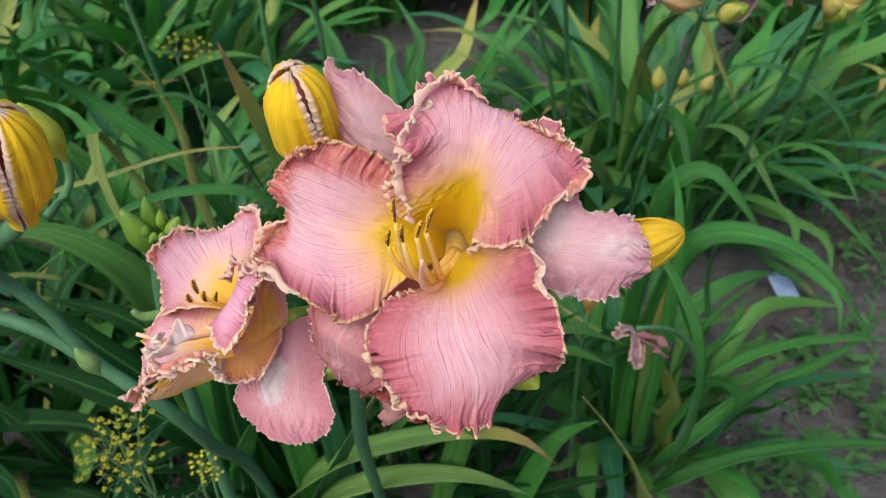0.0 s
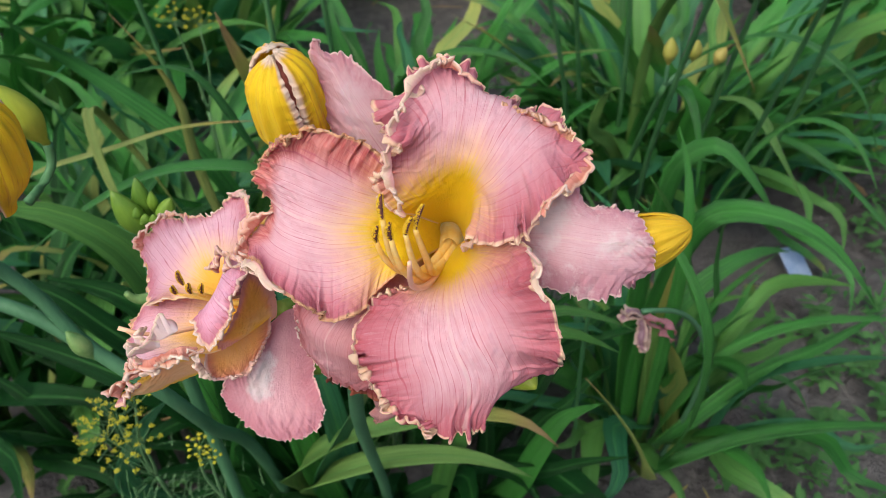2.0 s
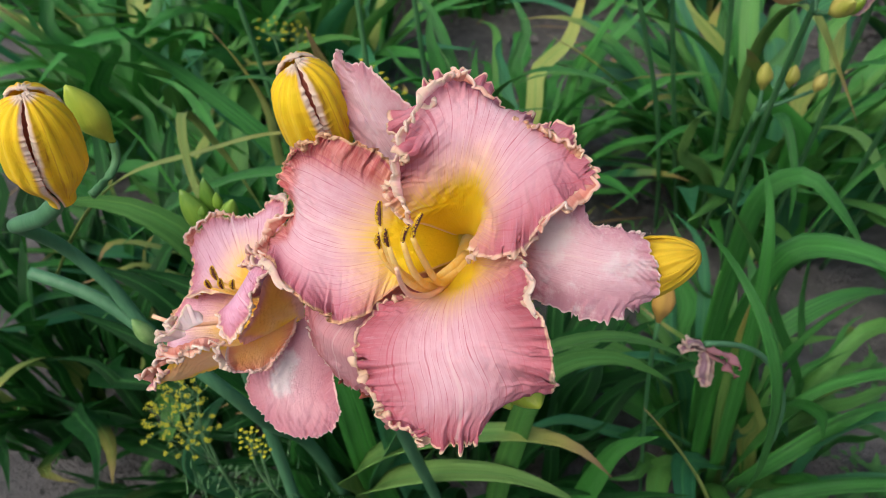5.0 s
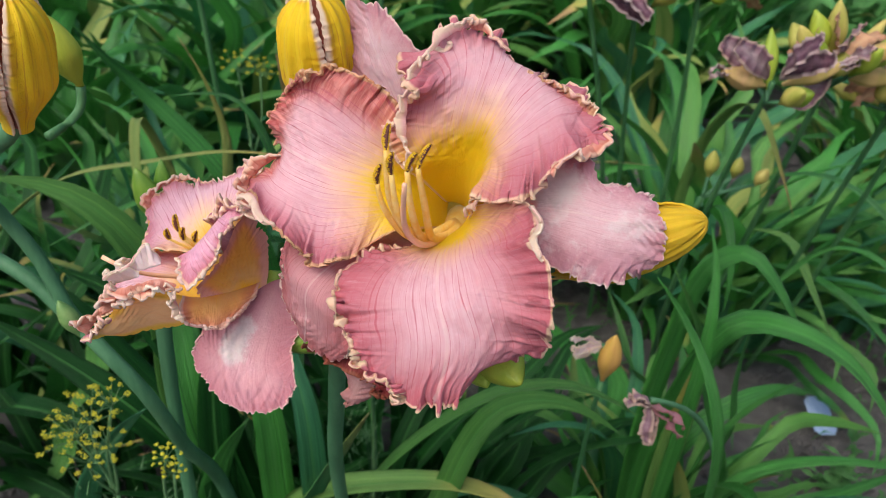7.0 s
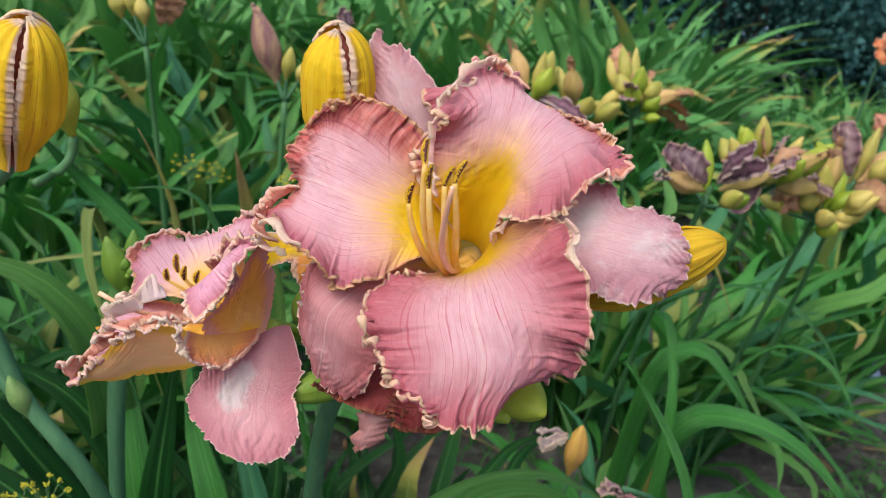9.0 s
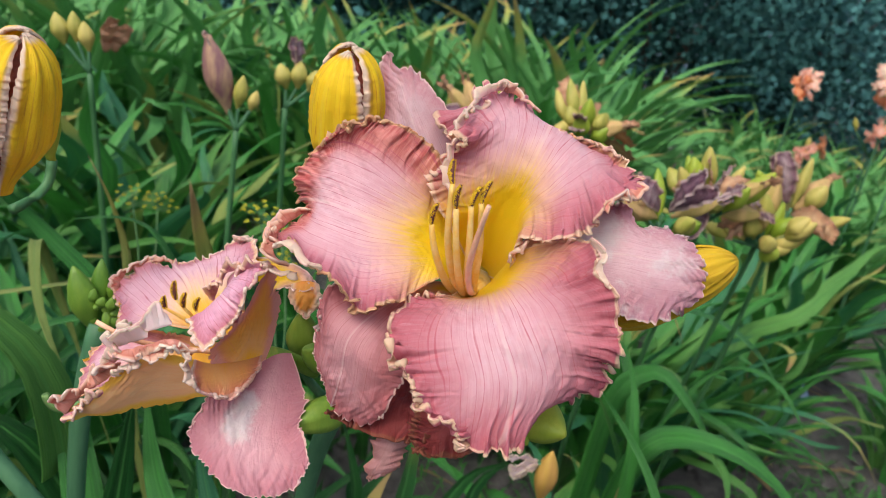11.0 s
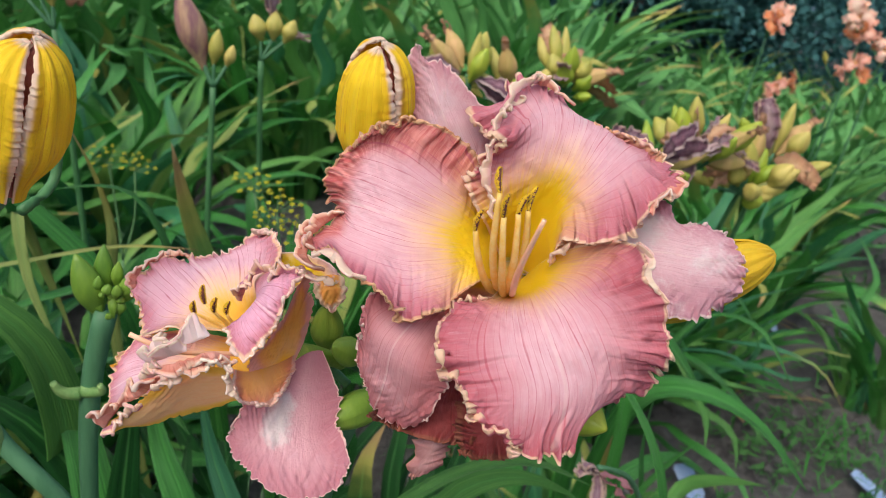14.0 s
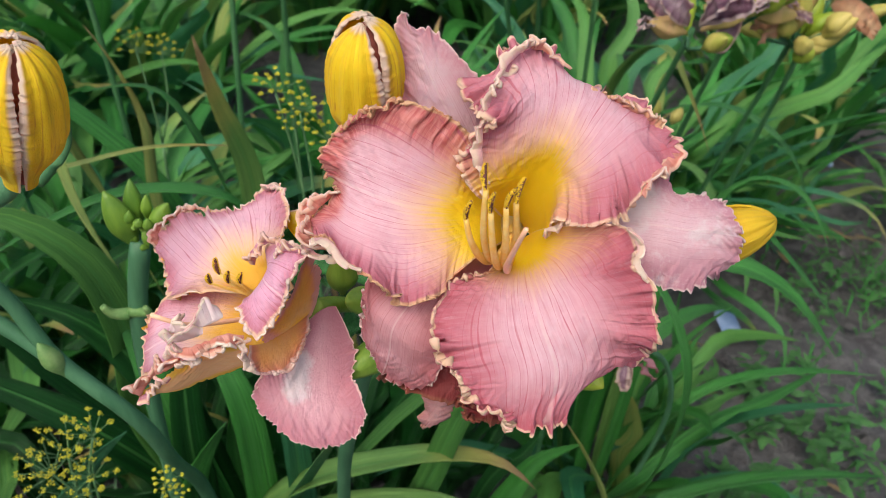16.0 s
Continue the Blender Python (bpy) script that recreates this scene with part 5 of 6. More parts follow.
# ---------------------------------------------------------------- daylily leaves
def leaf_variants(mat, name="leaf"):
    """A dozen arching strap leaves, foot at the origin, reaching along +x; about 60 cm long."""
    rng = np.random.default_rng(77)
    out = []
    for k in range(12):
        ln, lean, bend, w = rng.uniform(50, 74), rng.uniform(4, 22), rng.uniform(25, 135), rng.uniform(2.0, 3.3)
        pts, x, z = [(0, 0, 0)], 0.0, 0.0
        for q in range(1, 8):
            th = radians(lean + bend * (q / 8) ** 1.8)
            x, z = x + math.sin(th) * ln / 8, z + math.cos(th) * ln / 8
            pts.append((x, rng.normal(0, 0.8) * q / 4, z))
        out.append(leaf_mesh(name, (0, 0, 0), pts, w, mat, up=(0.3, 0, 1) if bend > 60 else (-1, 0, 0.6), rings=18, fold=rng.uniform(0.25, 0.5), twist=rng.uniform(-50, 50)))
    return out


LEAVES, LEAVES_BLUE, LEAVES_DRY, LEAVES_SHADED, LEAVES_LIT = leaf_variants(LEAF), leaf_variants(LEAF_BLUE), leaf_variants(LEAF_DRY), leaf_variants(LEAF_SHADED), leaf_variants(LEAF_LIT)


def clump(x, y, count, label, seed, tall=1.0, spread=0.11, dry=0.06, lean=10, skip=None, kinds=None):
    rng = np.random.default_rng(seed)
    c = thing("daylily_clump", (x, y, 0), label, "plant", "daylily clumps")
    for i in range(count):
        r, a = spread * math.sqrt(rng.random()), rng.uniform(0, 2 * math.pi)
        turn = a + rng.normal(0, 0.6)
        if skip and skip[0] < math.degrees(turn) % 360 < skip[1]:
            continue
        k = rng.random()
        me = (LEAVES_DRY if k < dry else LEAVES_BLUE if k < 0.25 and not kinds else LEAVES_LIT if k < 0.5 and not kinds else kinds or LEAVES)[rng.integers(12)]
        ob = part("leaf", me, c)
        sc = tall * rng.uniform(0.7, 1.12)
        ob.matrix_basis = Matrix.LocRotScale((r * math.cos(a), r * math.sin(a), -0.01), Euler((0, radians(rng.normal(0, lean)), turn)), (sc, sc * rng.uniform(1.45, 2.1), sc))
    return c


# MAIN and two left clumps use leaves with shade painted into the colour
MAIN = clump(-0.10, 0.60, 135, "green arching daylily clump under the two blooms", 101, 0.64, 0.14, 0.0, kinds=LEAVES_SHADED)
SIDE = clump(0.25, 0.68, 48, "green daylily clump with narrow arching leaves beside the soil path", 102, 0.66, 0.09, 0.08)
BACK = clump(0.40, 1.30, 150, "dense dark green daylily clump behind the blooms", 103, 0.92, 0.17, 0.04)
LEFT = clump(-0.50, 0.98, 110, "green daylily clump with some yellowing leaf tips", 104, 0.85, 0.17, 0.08)
clump(-0.36, 0.58, 115, "green daylily clump in front of dill with shade painted into its leaves", 105, 0.52, 0.13, 0.0, kinds=LEAVES_SHADED)
clump(-0.70, 0.72, 80, "green daylily clump with some yellowing leaf tips", 112, 0.80, 0.15, 0.06, kinds=LEAVES_SHADED)
clump(-0.10, 1.30, 70, "green daylily clump on grey soil", 106, 0.85, 0.15, 0.08)
clump(-0.95, 1.50, 110, "tall green daylily clump", 107, 1.05, 0.2, 0.08)
clump(0.98, 1.80, 110, "green daylily clump by the soil path", 108, 0.95, 0.18, 0.1)
clump(-0.62, 1.75, 110, "tall green daylily clump", 113, 1.15, 0.18, 0.08)
clump(-0.30, 2.55, 120, "tall green daylily clump", 109, 1.28, 0.2, 0.08)
clump(0.40, 2.45, 130, "tall green daylily clump", 110, 1.22, 0.2, 0.08)
clump(1.45, 2.45, 110, "green daylily clump under salmon blooms", 111, 0.98, 0.2, 0.1)
clump(-1.35, 2.15, 110, "tall green daylily clump", 115, 1.3, 0.2, 0.08)
clump(-0.95, 2.75, 110, "tall green daylily clump", 116, 1.35, 0.2, 0.08)
clump(1.14, 1.28, 45, "low green daylily clump on bare soil", 117, 0.62, 0.09, 0.06)
clump(0.74, 1.36, 45, "low green daylily clump on bare soil", 118, 0.6, 0.09, 0.06)
clump(1.9, 1.9, 90, "green daylily clump under salmon blooms", 114, 0.95, 0.2, 0.1)


def special_leaf(parent, points, width, mat, label="", up=(0, 0, 1), **kw):
    o = np.array(parent.location) * 100
    ob = part("leaf", leaf_mesh("leaf", o, points, width, mat, up, **kw), parent, label)
    so = ob.modifiers.new("thickness", "SOLIDIFY")
    so.thickness = 0.0005
    return ob


special_leaf(MAIN, [(-16, 56, 0), (-26.0, 49, 33), (-24.9, 46, 47), (-26.1, 44, 54.6), (-29.2, 43, 58), (-35, 42, 59)], 3.6, LEAF_LIT, "broad glossy arching leaf", up=(0.5, -0.6, 0.6))
special_leaf(LEFT, [(-22, 84, 0), (-20.2, 78, 35), (-20.5, 76, 45), (-22.2, 73, 53.6), (-23.1, 70, 61.5)], 3.0, LEAF_PALE, "broad upright leaf with a pale middle", up=(0.2, -0.8, 0.6))
special_leaf(LEFT, [(-62, 66, 30), (-41, 60, 50), (-32.5, 60, 52.7), (-25.4, 61, 54.3), (-19, 62, 54.2)], 1.1, LEAF_DRY, "narrow straw-yellow leaf")
special_leaf(LEFT, [(-30, 70, 30), (-34, 66, 50), (-33, 60, 57), (-29, 52, 54), (-25, 48, 50)], 1.0, LEAF_DRY, "narrow yellowing leaf")
special_leaf(MAIN, [(-16, 58, 0), (-26.5, 52, 21.4), (-32.6, 50, 31.3), (-37.4, 50, 35), (-46, 50, 40)], 3.4, LEAF_SHADED, up=(0.2, -0.5, 0.8))
special_leaf(MAIN, [(-18, 60, 0), (-30.5, 56, 24), (-37.4, 56, 33), (-41.8, 56, 38.6), (-48, 56, 41)], 3.2, LEAF_SHADED, up=(0.2, -0.5, 0.8))
special_leaf(MAIN, [(-12, 56, 0), (-10.3, 47, 23), (-2.3, 45, 38.6), (3.6, 44, 45.1), (8.4, 43, 47.3), (13.3, 42, 46.2)], 2.5, LEAF_LIT, "long arching leaf with a smooth gloss")
special_leaf(MAIN, [(-16, 55, 0), (-16.9, 44, 25), (-11.7, 43, 31.3), (-6.1, 42, 34.9), (0.5, 41, 37.4), (4.7, 40, 37.6), (7.8, 39, 35.4)], 2.8, LEAF_PALE)
special_leaf(MAIN, [(-16, 54, 0), (-14.2, 43, 25), (-6.3, 41, 31.2), (0.4, 40, 32.6), (5.8, 39, 31)], 2.8, LEAF_PALE, "leaf with a cream yellow stripe")
special_leaf(MAIN, [(-2, 56, 0), (4.6, 47, 16), (7, 44, 28), (8.9, 42, 35.7), (11.4, 41, 38.5)], 2.6, LEAF, up=(-0.6, -0.6, 0.5))
special_leaf(SIDE, [(22, 62, 0), (19.5, 48, 17.2), (16.2, 46, 26.8), (13, 44.5, 33.9), (10.2, 43, 39.5)], 1.7, LEAF_DRY, "leaf yellowing towards its tip")
special_leaf(SIDE, [(22, 62, 0), (26.4, 58, 12.9), (34, 60, 19.5), (41.6, 62, 22), (50, 65, 25)], 2.0, LEAF, up=(0.3, -0.6, 0.7))
special_leaf(SIDE, [(22, 60, 0), (25.6, 58, 18.2), (29.9, 58, 26.7), (36, 58, 30), (50, 58, 30)], 1.6, LEAF)
special_leaf(SIDE, [(20, 58, 0), (21.7, 52, 12.4), (28.6, 50, 20.6), (35.1, 48, 25.4), (46, 46, 27.7)], 2.0, LEAF)
special_leaf(SIDE, [(24, 64, 0), (22.4, 60, 20), (22.2, 58, 32.1), (21.8, 56, 42)], 1.8, LEAF_PALE, "pale upright blade", up=(0.6, -0.8, 0.2))
special_leaf(SIDE, [(24, 64, 0), (21, 58, 22.3), (20.6, 57, 32.3), (20.6, 56, 41)], 1.8, LEAF_PALE, "pale upright blade", up=(-0.3, -0.9, 0.2))
special_leaf(BACK, [(30, 116, 0), (27, 96, 50), (28.2, 84, 57), (30.7, 80, 52.5), (33.5, 78, 47)], 1.6, LEAF_PALE)
special_leaf(BACK, [(30, 116, 0), (27, 96, 36), (28.4, 86, 43), (29.8, 82, 38), (30, 80, 31.4)], 1.8, LEAF)
special_leaf(LEFT, [(-26, 80, 0), (-29.1, 70, 44.3), (-28.2, 68, 53.1), (-28.9, 66, 59), (-30.3, 64, 64)], 1.2, LEAF_DRY)
special_leaf(MAIN, [(-10, 68, 0), (-16.7, 62, 45.5), (-19.6, 60, 50), (-26.9, 58, 51.5), (-31.7, 56, 50.5), (-40, 53, 46)], 2.2, LEAF)
special_leaf(MAIN, [(-26, 54, 0), (-33.4, 43, 24), (-29.1, 40, 34.7), (-26, 39, 39.7), (-22.9, 38, 43.5)], 2.2, LEAF_BLUE, "bluish green leaf beside the dill", up=(0.5, -0.7, 0.4))
special_leaf(MAIN, [(-14, 56, 0), (-15.2, 45, 22), (-11.3, 42, 33.1), (-8.3, 40, 40.8), (-6.2, 39, 45.6)], 1.9, LEAF_BLUE, up=(0.6, -0.7, 0.3))
special_leaf(MAIN, [(-20, 54, 0), (-23, 46, 19.6), (-20.8, 44, 31.6), (-17.6, 44, 38)], 3.0, LEAF, up=(0.5, -0.8, 0.3))
special_leaf(MAIN, [(-18, 54, 0), (-18.5, 50, 13.4), (-18.4, 48, 28.1), (-17.6, 46, 38)], 2.4, LEAF, up=(-0.4, -0.8, 0.3))
special_leaf(SIDE, [(34, 76, 0), (32.6, 70, 14), (26.1, 66, 29.8), (22.4, 62, 40), (17.1, 58, 49.8)], 1.5, LEAF, up=(0.6, -0.7, 0.3))
special_leaf(SIDE, [(25, 68, 0), (26, 66, 14.3), (28.1, 62, 28.9), (27, 62, 35), (25.9, 60, 45.4)], 1.3, LEAF, up=(0.6, -0.7, 0.3))
special_leaf(BACK, [(34, 118, 0), (28.3, 108, 14.3), (22.4, 100, 27.5), (18.1, 92, 35), (19.1, 90, 41.1), (19.9, 85, 44.4)], 2.4, LEAF_PALE, up=(0.3, -0.8, 0.4))
special_leaf(BACK, [(40, 126, 0), (46, 112, 22), (53.3, 100, 25), (61.4, 94, 19), (70, 88, 10)], 2.2, LEAF)
special_leaf(BACK, [(38, 124, 0), (38, 110, 28), (43, 100, 33), (45.7, 94, 29), (49.7, 90, 22.7)], 2.2, LEAF_PALE)
special_leaf(BACK, [(38, 124, 0), (36, 112, 34), (46.5, 104, 42), (53.5, 96, 39.5), (60.4, 92, 26)], 2.2, LEAF)
special_leaf(BACK, [(10, 120, 0), (-8.9, 100, 37.4), (-0.2, 92, 46.8), (7.2, 90, 46.1), (11.5, 88, 43)], 2.2, LEAF)
special_leaf(LEFT, [(-28, 84, 0), (-30.5, 74, 44), (-40.3, 74, 54.5), (-42.3, 72, 58), (-44.4, 70, 62.2)], 2.2, LEAF, up=(0.5, -0.7, 0.5))
special_leaf(MAIN, [(-16, 52, 0), (-20, 47, 25), (-22.1, 46, 37.3), (-24.7, 46, 42.8), (-28.5, 46, 47.3), (-34, 46, 49.3)], 3.8, LEAF_SHADED, up=(0.5, -0.6, 0.6))
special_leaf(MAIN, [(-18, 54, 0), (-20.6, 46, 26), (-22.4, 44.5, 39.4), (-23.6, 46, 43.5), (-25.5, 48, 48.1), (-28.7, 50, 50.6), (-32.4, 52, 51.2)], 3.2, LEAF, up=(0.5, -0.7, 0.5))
special_leaf(MAIN, [(-20, 52, 0), (-20.9, 45, 25), (-20.8, 44.5, 39.6), (-20.5, 46, 46), (-20.2, 47, 51)], 3.0, LEAF_SHADED, up=(0.3, -0.9, 0.2))
special_leaf(MAIN, [(-14, 52, 0), (-15.4, 45, 25), (-16.4, 44.5, 40.3), (-18.7, 47, 44.6), (-20.3, 50, 49.5)], 2.8, LEAF, up=(0.4, -0.8, 0.3))
special_leaf(MAIN, [(-10, 52, 0), (-11.8, 45, 25), (-12.8, 44, 40.9), (-14.6, 46, 44.4), (-16.0, 48, 49)], 2.4, LEAF_BLUE, up=(0.4, -0.8, 0.3))
special_leaf(SIDE, [(23, 60, 0), (21, 45, 32), (18.7, 42.4, 46.6), (17.0, 44, 50.6), (15.0, 46, 53.3), (12.9, 46, 55.8)], 1.5, LEAF, up=(0.6, -0.7, 0.3))
special_leaf(SIDE, [(22, 62, 0), (21, 56, 30), (20.7, 56, 46.7), (20.5, 58, 50.4), (19.7, 60, 53.5)], 1.6, LEAF, up=(0.2, -0.9, 0.3))
special_leaf(SIDE, [(20, 62, 0), (20, 64, 36), (22, 63, 48.5), (24.3, 62, 50.1), (27.6, 60, 47.4), (30.2, 58, 43.6)], 2.4, LEAF, up=(0.2, -0.6, 0.7))
special_leaf(SIDE, [(20, 60, 0), (21, 60, 34), (24.2, 58, 45.2), (28.1, 56, 46.3), (32.7, 54, 44.9), (36.5, 49, 41)], 2.6, LEAF, up=(0.2, -0.6, 0.7))
special_leaf(SIDE, [(28, 74, 0), (31, 72, 40), (35.6, 70, 47.9), (38.4, 66, 48.7), (40.2, 61, 45.4)], 1.8, LEAF)
special_leaf(MAIN, [(-4, 52, 0), (-1, 42, 32), (3.8, 40, 47.4), (7.4, 39.6, 48.6), (11.2, 38, 48)], 2.3, LEAF_LIT, up=(-0.2, -0.6, 0.7))
special_leaf(LEFT, [(-18, 80, 0), (-21.5, 66, 49.3), (-26.1, 66, 57.6), (-31.7, 64, 58)], 2.0, LEAF)


# ---------------------------------------------------------------- far daylily rows
def far_rows():
    rng = np.random.default_rng(300)
    src = []
    for me in LEAVES:
        co = np.empty(len(me.vertices) * 3)
        me.vertices.foreach_get("co", co)
        al, ac = np.empty(len(me.vertices)), np.empty(len(me.vertices))
        me.attributes["along"].data.foreach_get("value", al)
        me.attributes["across"].data.foreach_get("value", ac)
        src.append((co.reshape(-1, 3), al, ac))
    faces0 = grid_faces(18, 5)
    for row, (y, x0, x1, gap, n) in enumerate(((2.7, -2.2, 0.7, 0.36, 45), (3.1, -2.6, 3.4, 0.42, 55), (3.9, -3.2, 4.6, 0.46, 50), (4.8, -3.6, 6.0, 0.5, 45), (5.8, -4.2, 7.5, 0.55, 40))):
        V, F, A, C, n0 = [], [], [], [], 0
        for cx in np.arange(x0, x1, gap):
            px, py = cx + rng.normal(0, 0.06), y + rng.normal(0, 0.1) - 0.12 * max(cx, 0)
            for _ in range(n):
                co, al, ac = src[rng.integers(12)]
                r, a = 0.17 * math.sqrt(rng.random()), rng.uniform(0, 6.283)
                turn, tilt, sc = a + rng.normal(0, 0.6), rng.normal(-0.12, 0.15), rng.uniform(0.75, 1.15) * (1.62 if px < 0.27 * py else 1.02)
                m = np.array(Euler((0, tilt, turn)).to_matrix())
                V.append((co * (1, 1.5, 1)) @ m.T * sc + (px + r * math.cos(a), py + r * math.sin(a), -0.01))
                F.append(faces0 + n0)
                A.append(al)
                C.append(ac)
                n0 += len(co)
        me = mesh_of("daylily_row", np.concatenate(V), np.concatenate(F), LEAF_FAR, along=np.concatenate(A), across=np.concatenate(C))
        tagged(new("daylily_row", me), "far row of tall green daylily foliage", "plants", "far daylily rows", "stuff")


far_rows()


# ---------------------------------------------------------------- small weeds and dead leaves on the soil
def ground_litter():
    rng = np.random.default_rng(91)
    for name, label, mat, count, lo, hi, wide, flat in (("weed_sprouts", "low green weed sprouts on the soil", LEAF, 4000, 1.5, 5.0, 0.25, 0.7), ("leaf_litter", "dead straw-coloured leaves lying on soil", LEAF_DEAD, 260, 4.0, 14.0, 0.45, 0.05)):
        V, F, A, C = [], [], [], []
        patches = rng.uniform((-1.4, 0.3), (2.4, 3.2), (60, 2))
        for _ in range(count):
            q = patches[rng.integers(60)] + rng.normal(0, 0.09, 2) if flat > 0.2 else rng.uniform((-1.5, 0.3), (2.4, 3.5))
            ln, a = rng.uniform(lo, hi) / 100, rng.uniform(0, 6.283)
            d = np.array((math.cos(a), math.sin(a), 0.0))
            s = np.array((-math.sin(a), math.cos(a), 0.0)) * wide / 100 * rng.uniform(0.6, 1.4)
            rise = flat * ln * rng.uniform(0.5, 1.6)
            p = np.array((q[0], q[1], 0.012))
            n0 = len(V)
            V += [p - s * 0.5, p + s * 0.5, p + d * ln * 0.5 + s + (0, 0, rise), p + d * ln * 0.5 - s + (0, 0, rise), p + d * ln + (0, 0, rise * 0.8)]
            F += [(n0, n0 + 1, n0 + 2, n0 + 3), (n0 + 3, n0 + 2, n0 + 4)]
            A += [0, 0, 0.5, 0.5, 1]
            C += [-1, 1, 1, -1, 0]
        tagged(new(name, mesh_of(name, V, F, mat, along=A, across=C)), label, "weeds" if flat > 0.2 else "dead leaves", kind="stuff")


ground_litter()


def weed_patch():
    """Low leafy weeds: rosettes of small pointed leaves on short stalks."""
    rng = np.random.default_rng(92)
    V, F, A, C = [], [], [], []
    spots = ((0.45, 0.58, 0.10, 70), (0.62, 0.68, 0.10, 60), (0.56, 0.80, 0.05, 14), (0.80, 1.10, 0.10, 26), (0.20, 1.75, 0.20, 30), (0.75, 1.62, 0.12, 24), (1.05, 1.42, 0.14, 24), (-0.42, 0.46, 0.10, 40))
    for cx, cy, wide, count in spots:
        for _ in range(count):
            x, y = cx + rng.normal(0, wide), cy + rng.normal(0, wide)
            tall = rng.uniform(0.015, 0.06)
            for k in range(int(rng.integers(5, 10))):
                a, ln = rng.uniform(0, 6.283), rng.uniform(0.010, 0.030)
                d = np.array((math.cos(a), math.sin(a), rng.uniform(-0.1, 0.7)))
                w = np.array((-math.sin(a), math.cos(a), 0.0)) * ln * rng.uniform(0.16, 0.34)
                p = np.array((x, y, 0.012 + tall * rng.random())) + rng.normal(0, 0.004, 3)
                n0 = len(V)
                V += [p, p + d * ln * 0.45 + w, p + d * ln * 0.5 + (0, 0, -0.002), p + d * ln * 0.45 - w, p + d * ln + (0, 0, -0.004)]
                F += [(n0, n0 + 1, n0 + 2), (n0, n0 + 2, n0 + 3), (n0 + 1, n0 + 4, n0 + 2), (n0 + 2, n0 + 4, n0 + 3)]
                A += [0.0, 0.3, 0.3, 0.3, 0.6]
                C += [0.0, 1.0, 0.0, -1.0, 0.0]
    tagged(new("weed_rosettes", mesh_of("weed_rosettes", V, F, LEAF_WEED, along=A, across=C)), "small leafy green weeds growing on the soil", "weeds", kind="stuff")


weed_patch()


# ---------------------------------------------------------------- dill
def dill(at, umbels, label, seed, spread=5.0):
    """Thin forked stalks with flat yellow umbels of tiny flowers; at is the foot, umbels their centres (cm)."""
    rng = np.random.default_rng(seed)
    o = np.array(at, float)
    d = thing("dill_plant", o / 100, label, "plant", "dill plants")
    fork = np.mean([u[:3] for u in umbels], axis=0) * 0.75 + o * 0.25
    part("stalk", tube_mesh("stalk", o, [at, tuple((o + fork) / 2 + rng.normal(0, 1, 3)), tuple(fork)], [0.3, 0.25, 0.18], DILL_GREEN, 7, 14), d)
    octa = np.array([(1, 0, 0), (-1, 0, 0), (0, 1, 0), (0, -1, 0), (0, 0, 1), (0, 0, -1.0)])
    tri = ((0, 2, 4), (2, 1, 4), (1, 3, 4), (3, 0, 4), (2, 0, 5), (1, 2, 5), (3, 1, 5), (0, 3, 5))
    for ux, uy, uz, size in umbels:
        c = np.array((ux, uy, uz))
        up = np.array((rng.normal(0, 0.25), -0.35, 1.0))
        up /= np.linalg.norm(up)
        hub = c - up * size * 0.8
        part("branch", tube_mesh("branch", o, [tuple(fork), tuple((fork + hub) / 2 + rng.normal(0, 0.4, 3)), tuple(hub)], [0.16, 0.12, 0.1], DILL_GREEN, 6, 10), d)
        verts, faces, rays, rf = [], [], [], []
        for k in range(14):
            a, r = k * 2.399, size * math.sqrt((k + 0.5) / 14)
            side = np.cross(up, (0.3, 0.9, 0.2))
            side /= np.linalg.norm(side)
            other = np.cross(up, side)
            tip = c + r * (side * math.cos(a) + other * math.sin(a)) - up * 0.25 * r + rng.normal(0, 0.08, 3)
            n0 = len(rays)
            w = np.cross(tip - hub, (0.2, 1, 0.1))
            w = w / np.linalg.norm(w) * 0.035
            w2 = np.cross(tip - hub, w)
            w2 = w2 / np.linalg.norm(w2) * 0.035
            for end in (hub, tip):
                rays += [end + w, end - 0.5 * w + 0.87 * w2, end - 0.5 * w - 0.87 * w2]
            rf += [(n0, n0 + 1, n0 + 4, n0 + 3), (n0 + 1, n0 + 2, n0 + 5, n0 + 4), (n0 + 2, n0, n0 + 3, n0 + 5)]
            for _ in range(16):
                q = rng.normal(0, 1, 3)
                q = q / np.linalg.norm(q) * min(size * 0.13, 0.30) * rng.random() ** 0.4
                q[2] *= 0.6
                n1 = len(verts)
                verts += (tip + q + octa * rng.uniform(0.05, 0.085) * rng.uniform(0.7, 1.3, (6, 3))).tolist()
                faces += [tuple(i + n1 for i in f) for f in tri]
        um = part("umbel", mesh_of("umbel", (np.array(verts) - o) / 100, faces, DILL_YELLOW), d, "yellow green umbel of tiny flowers")
        part("ray_fan", mesh_of("ray_fan", (np.array(rays) - o) / 100, rf, DILL_GREEN), um)
    # feathery foliage
    fv, ff = [], []
    for _ in range(260):
        t0 = rng.random()
        p = o * (1 - t0) + fork * t0 + rng.normal(0, spread * 0.5, 3)
        p[2] = max(p[2], 3)
        dirn = rng.normal(0, 1, 3)
        dirn = dirn / np.linalg.norm(dirn) * rng.uniform(1.5, 3.5)
        w = np.cross(dirn, (0.1, 0.2, 1))
        w = w / np.linalg.norm(w) * 0.05
        n0 = len(fv)
        fv += [p - w, p + w, p + dirn]
        ff.append((n0, n0 + 1, n0 + 2))
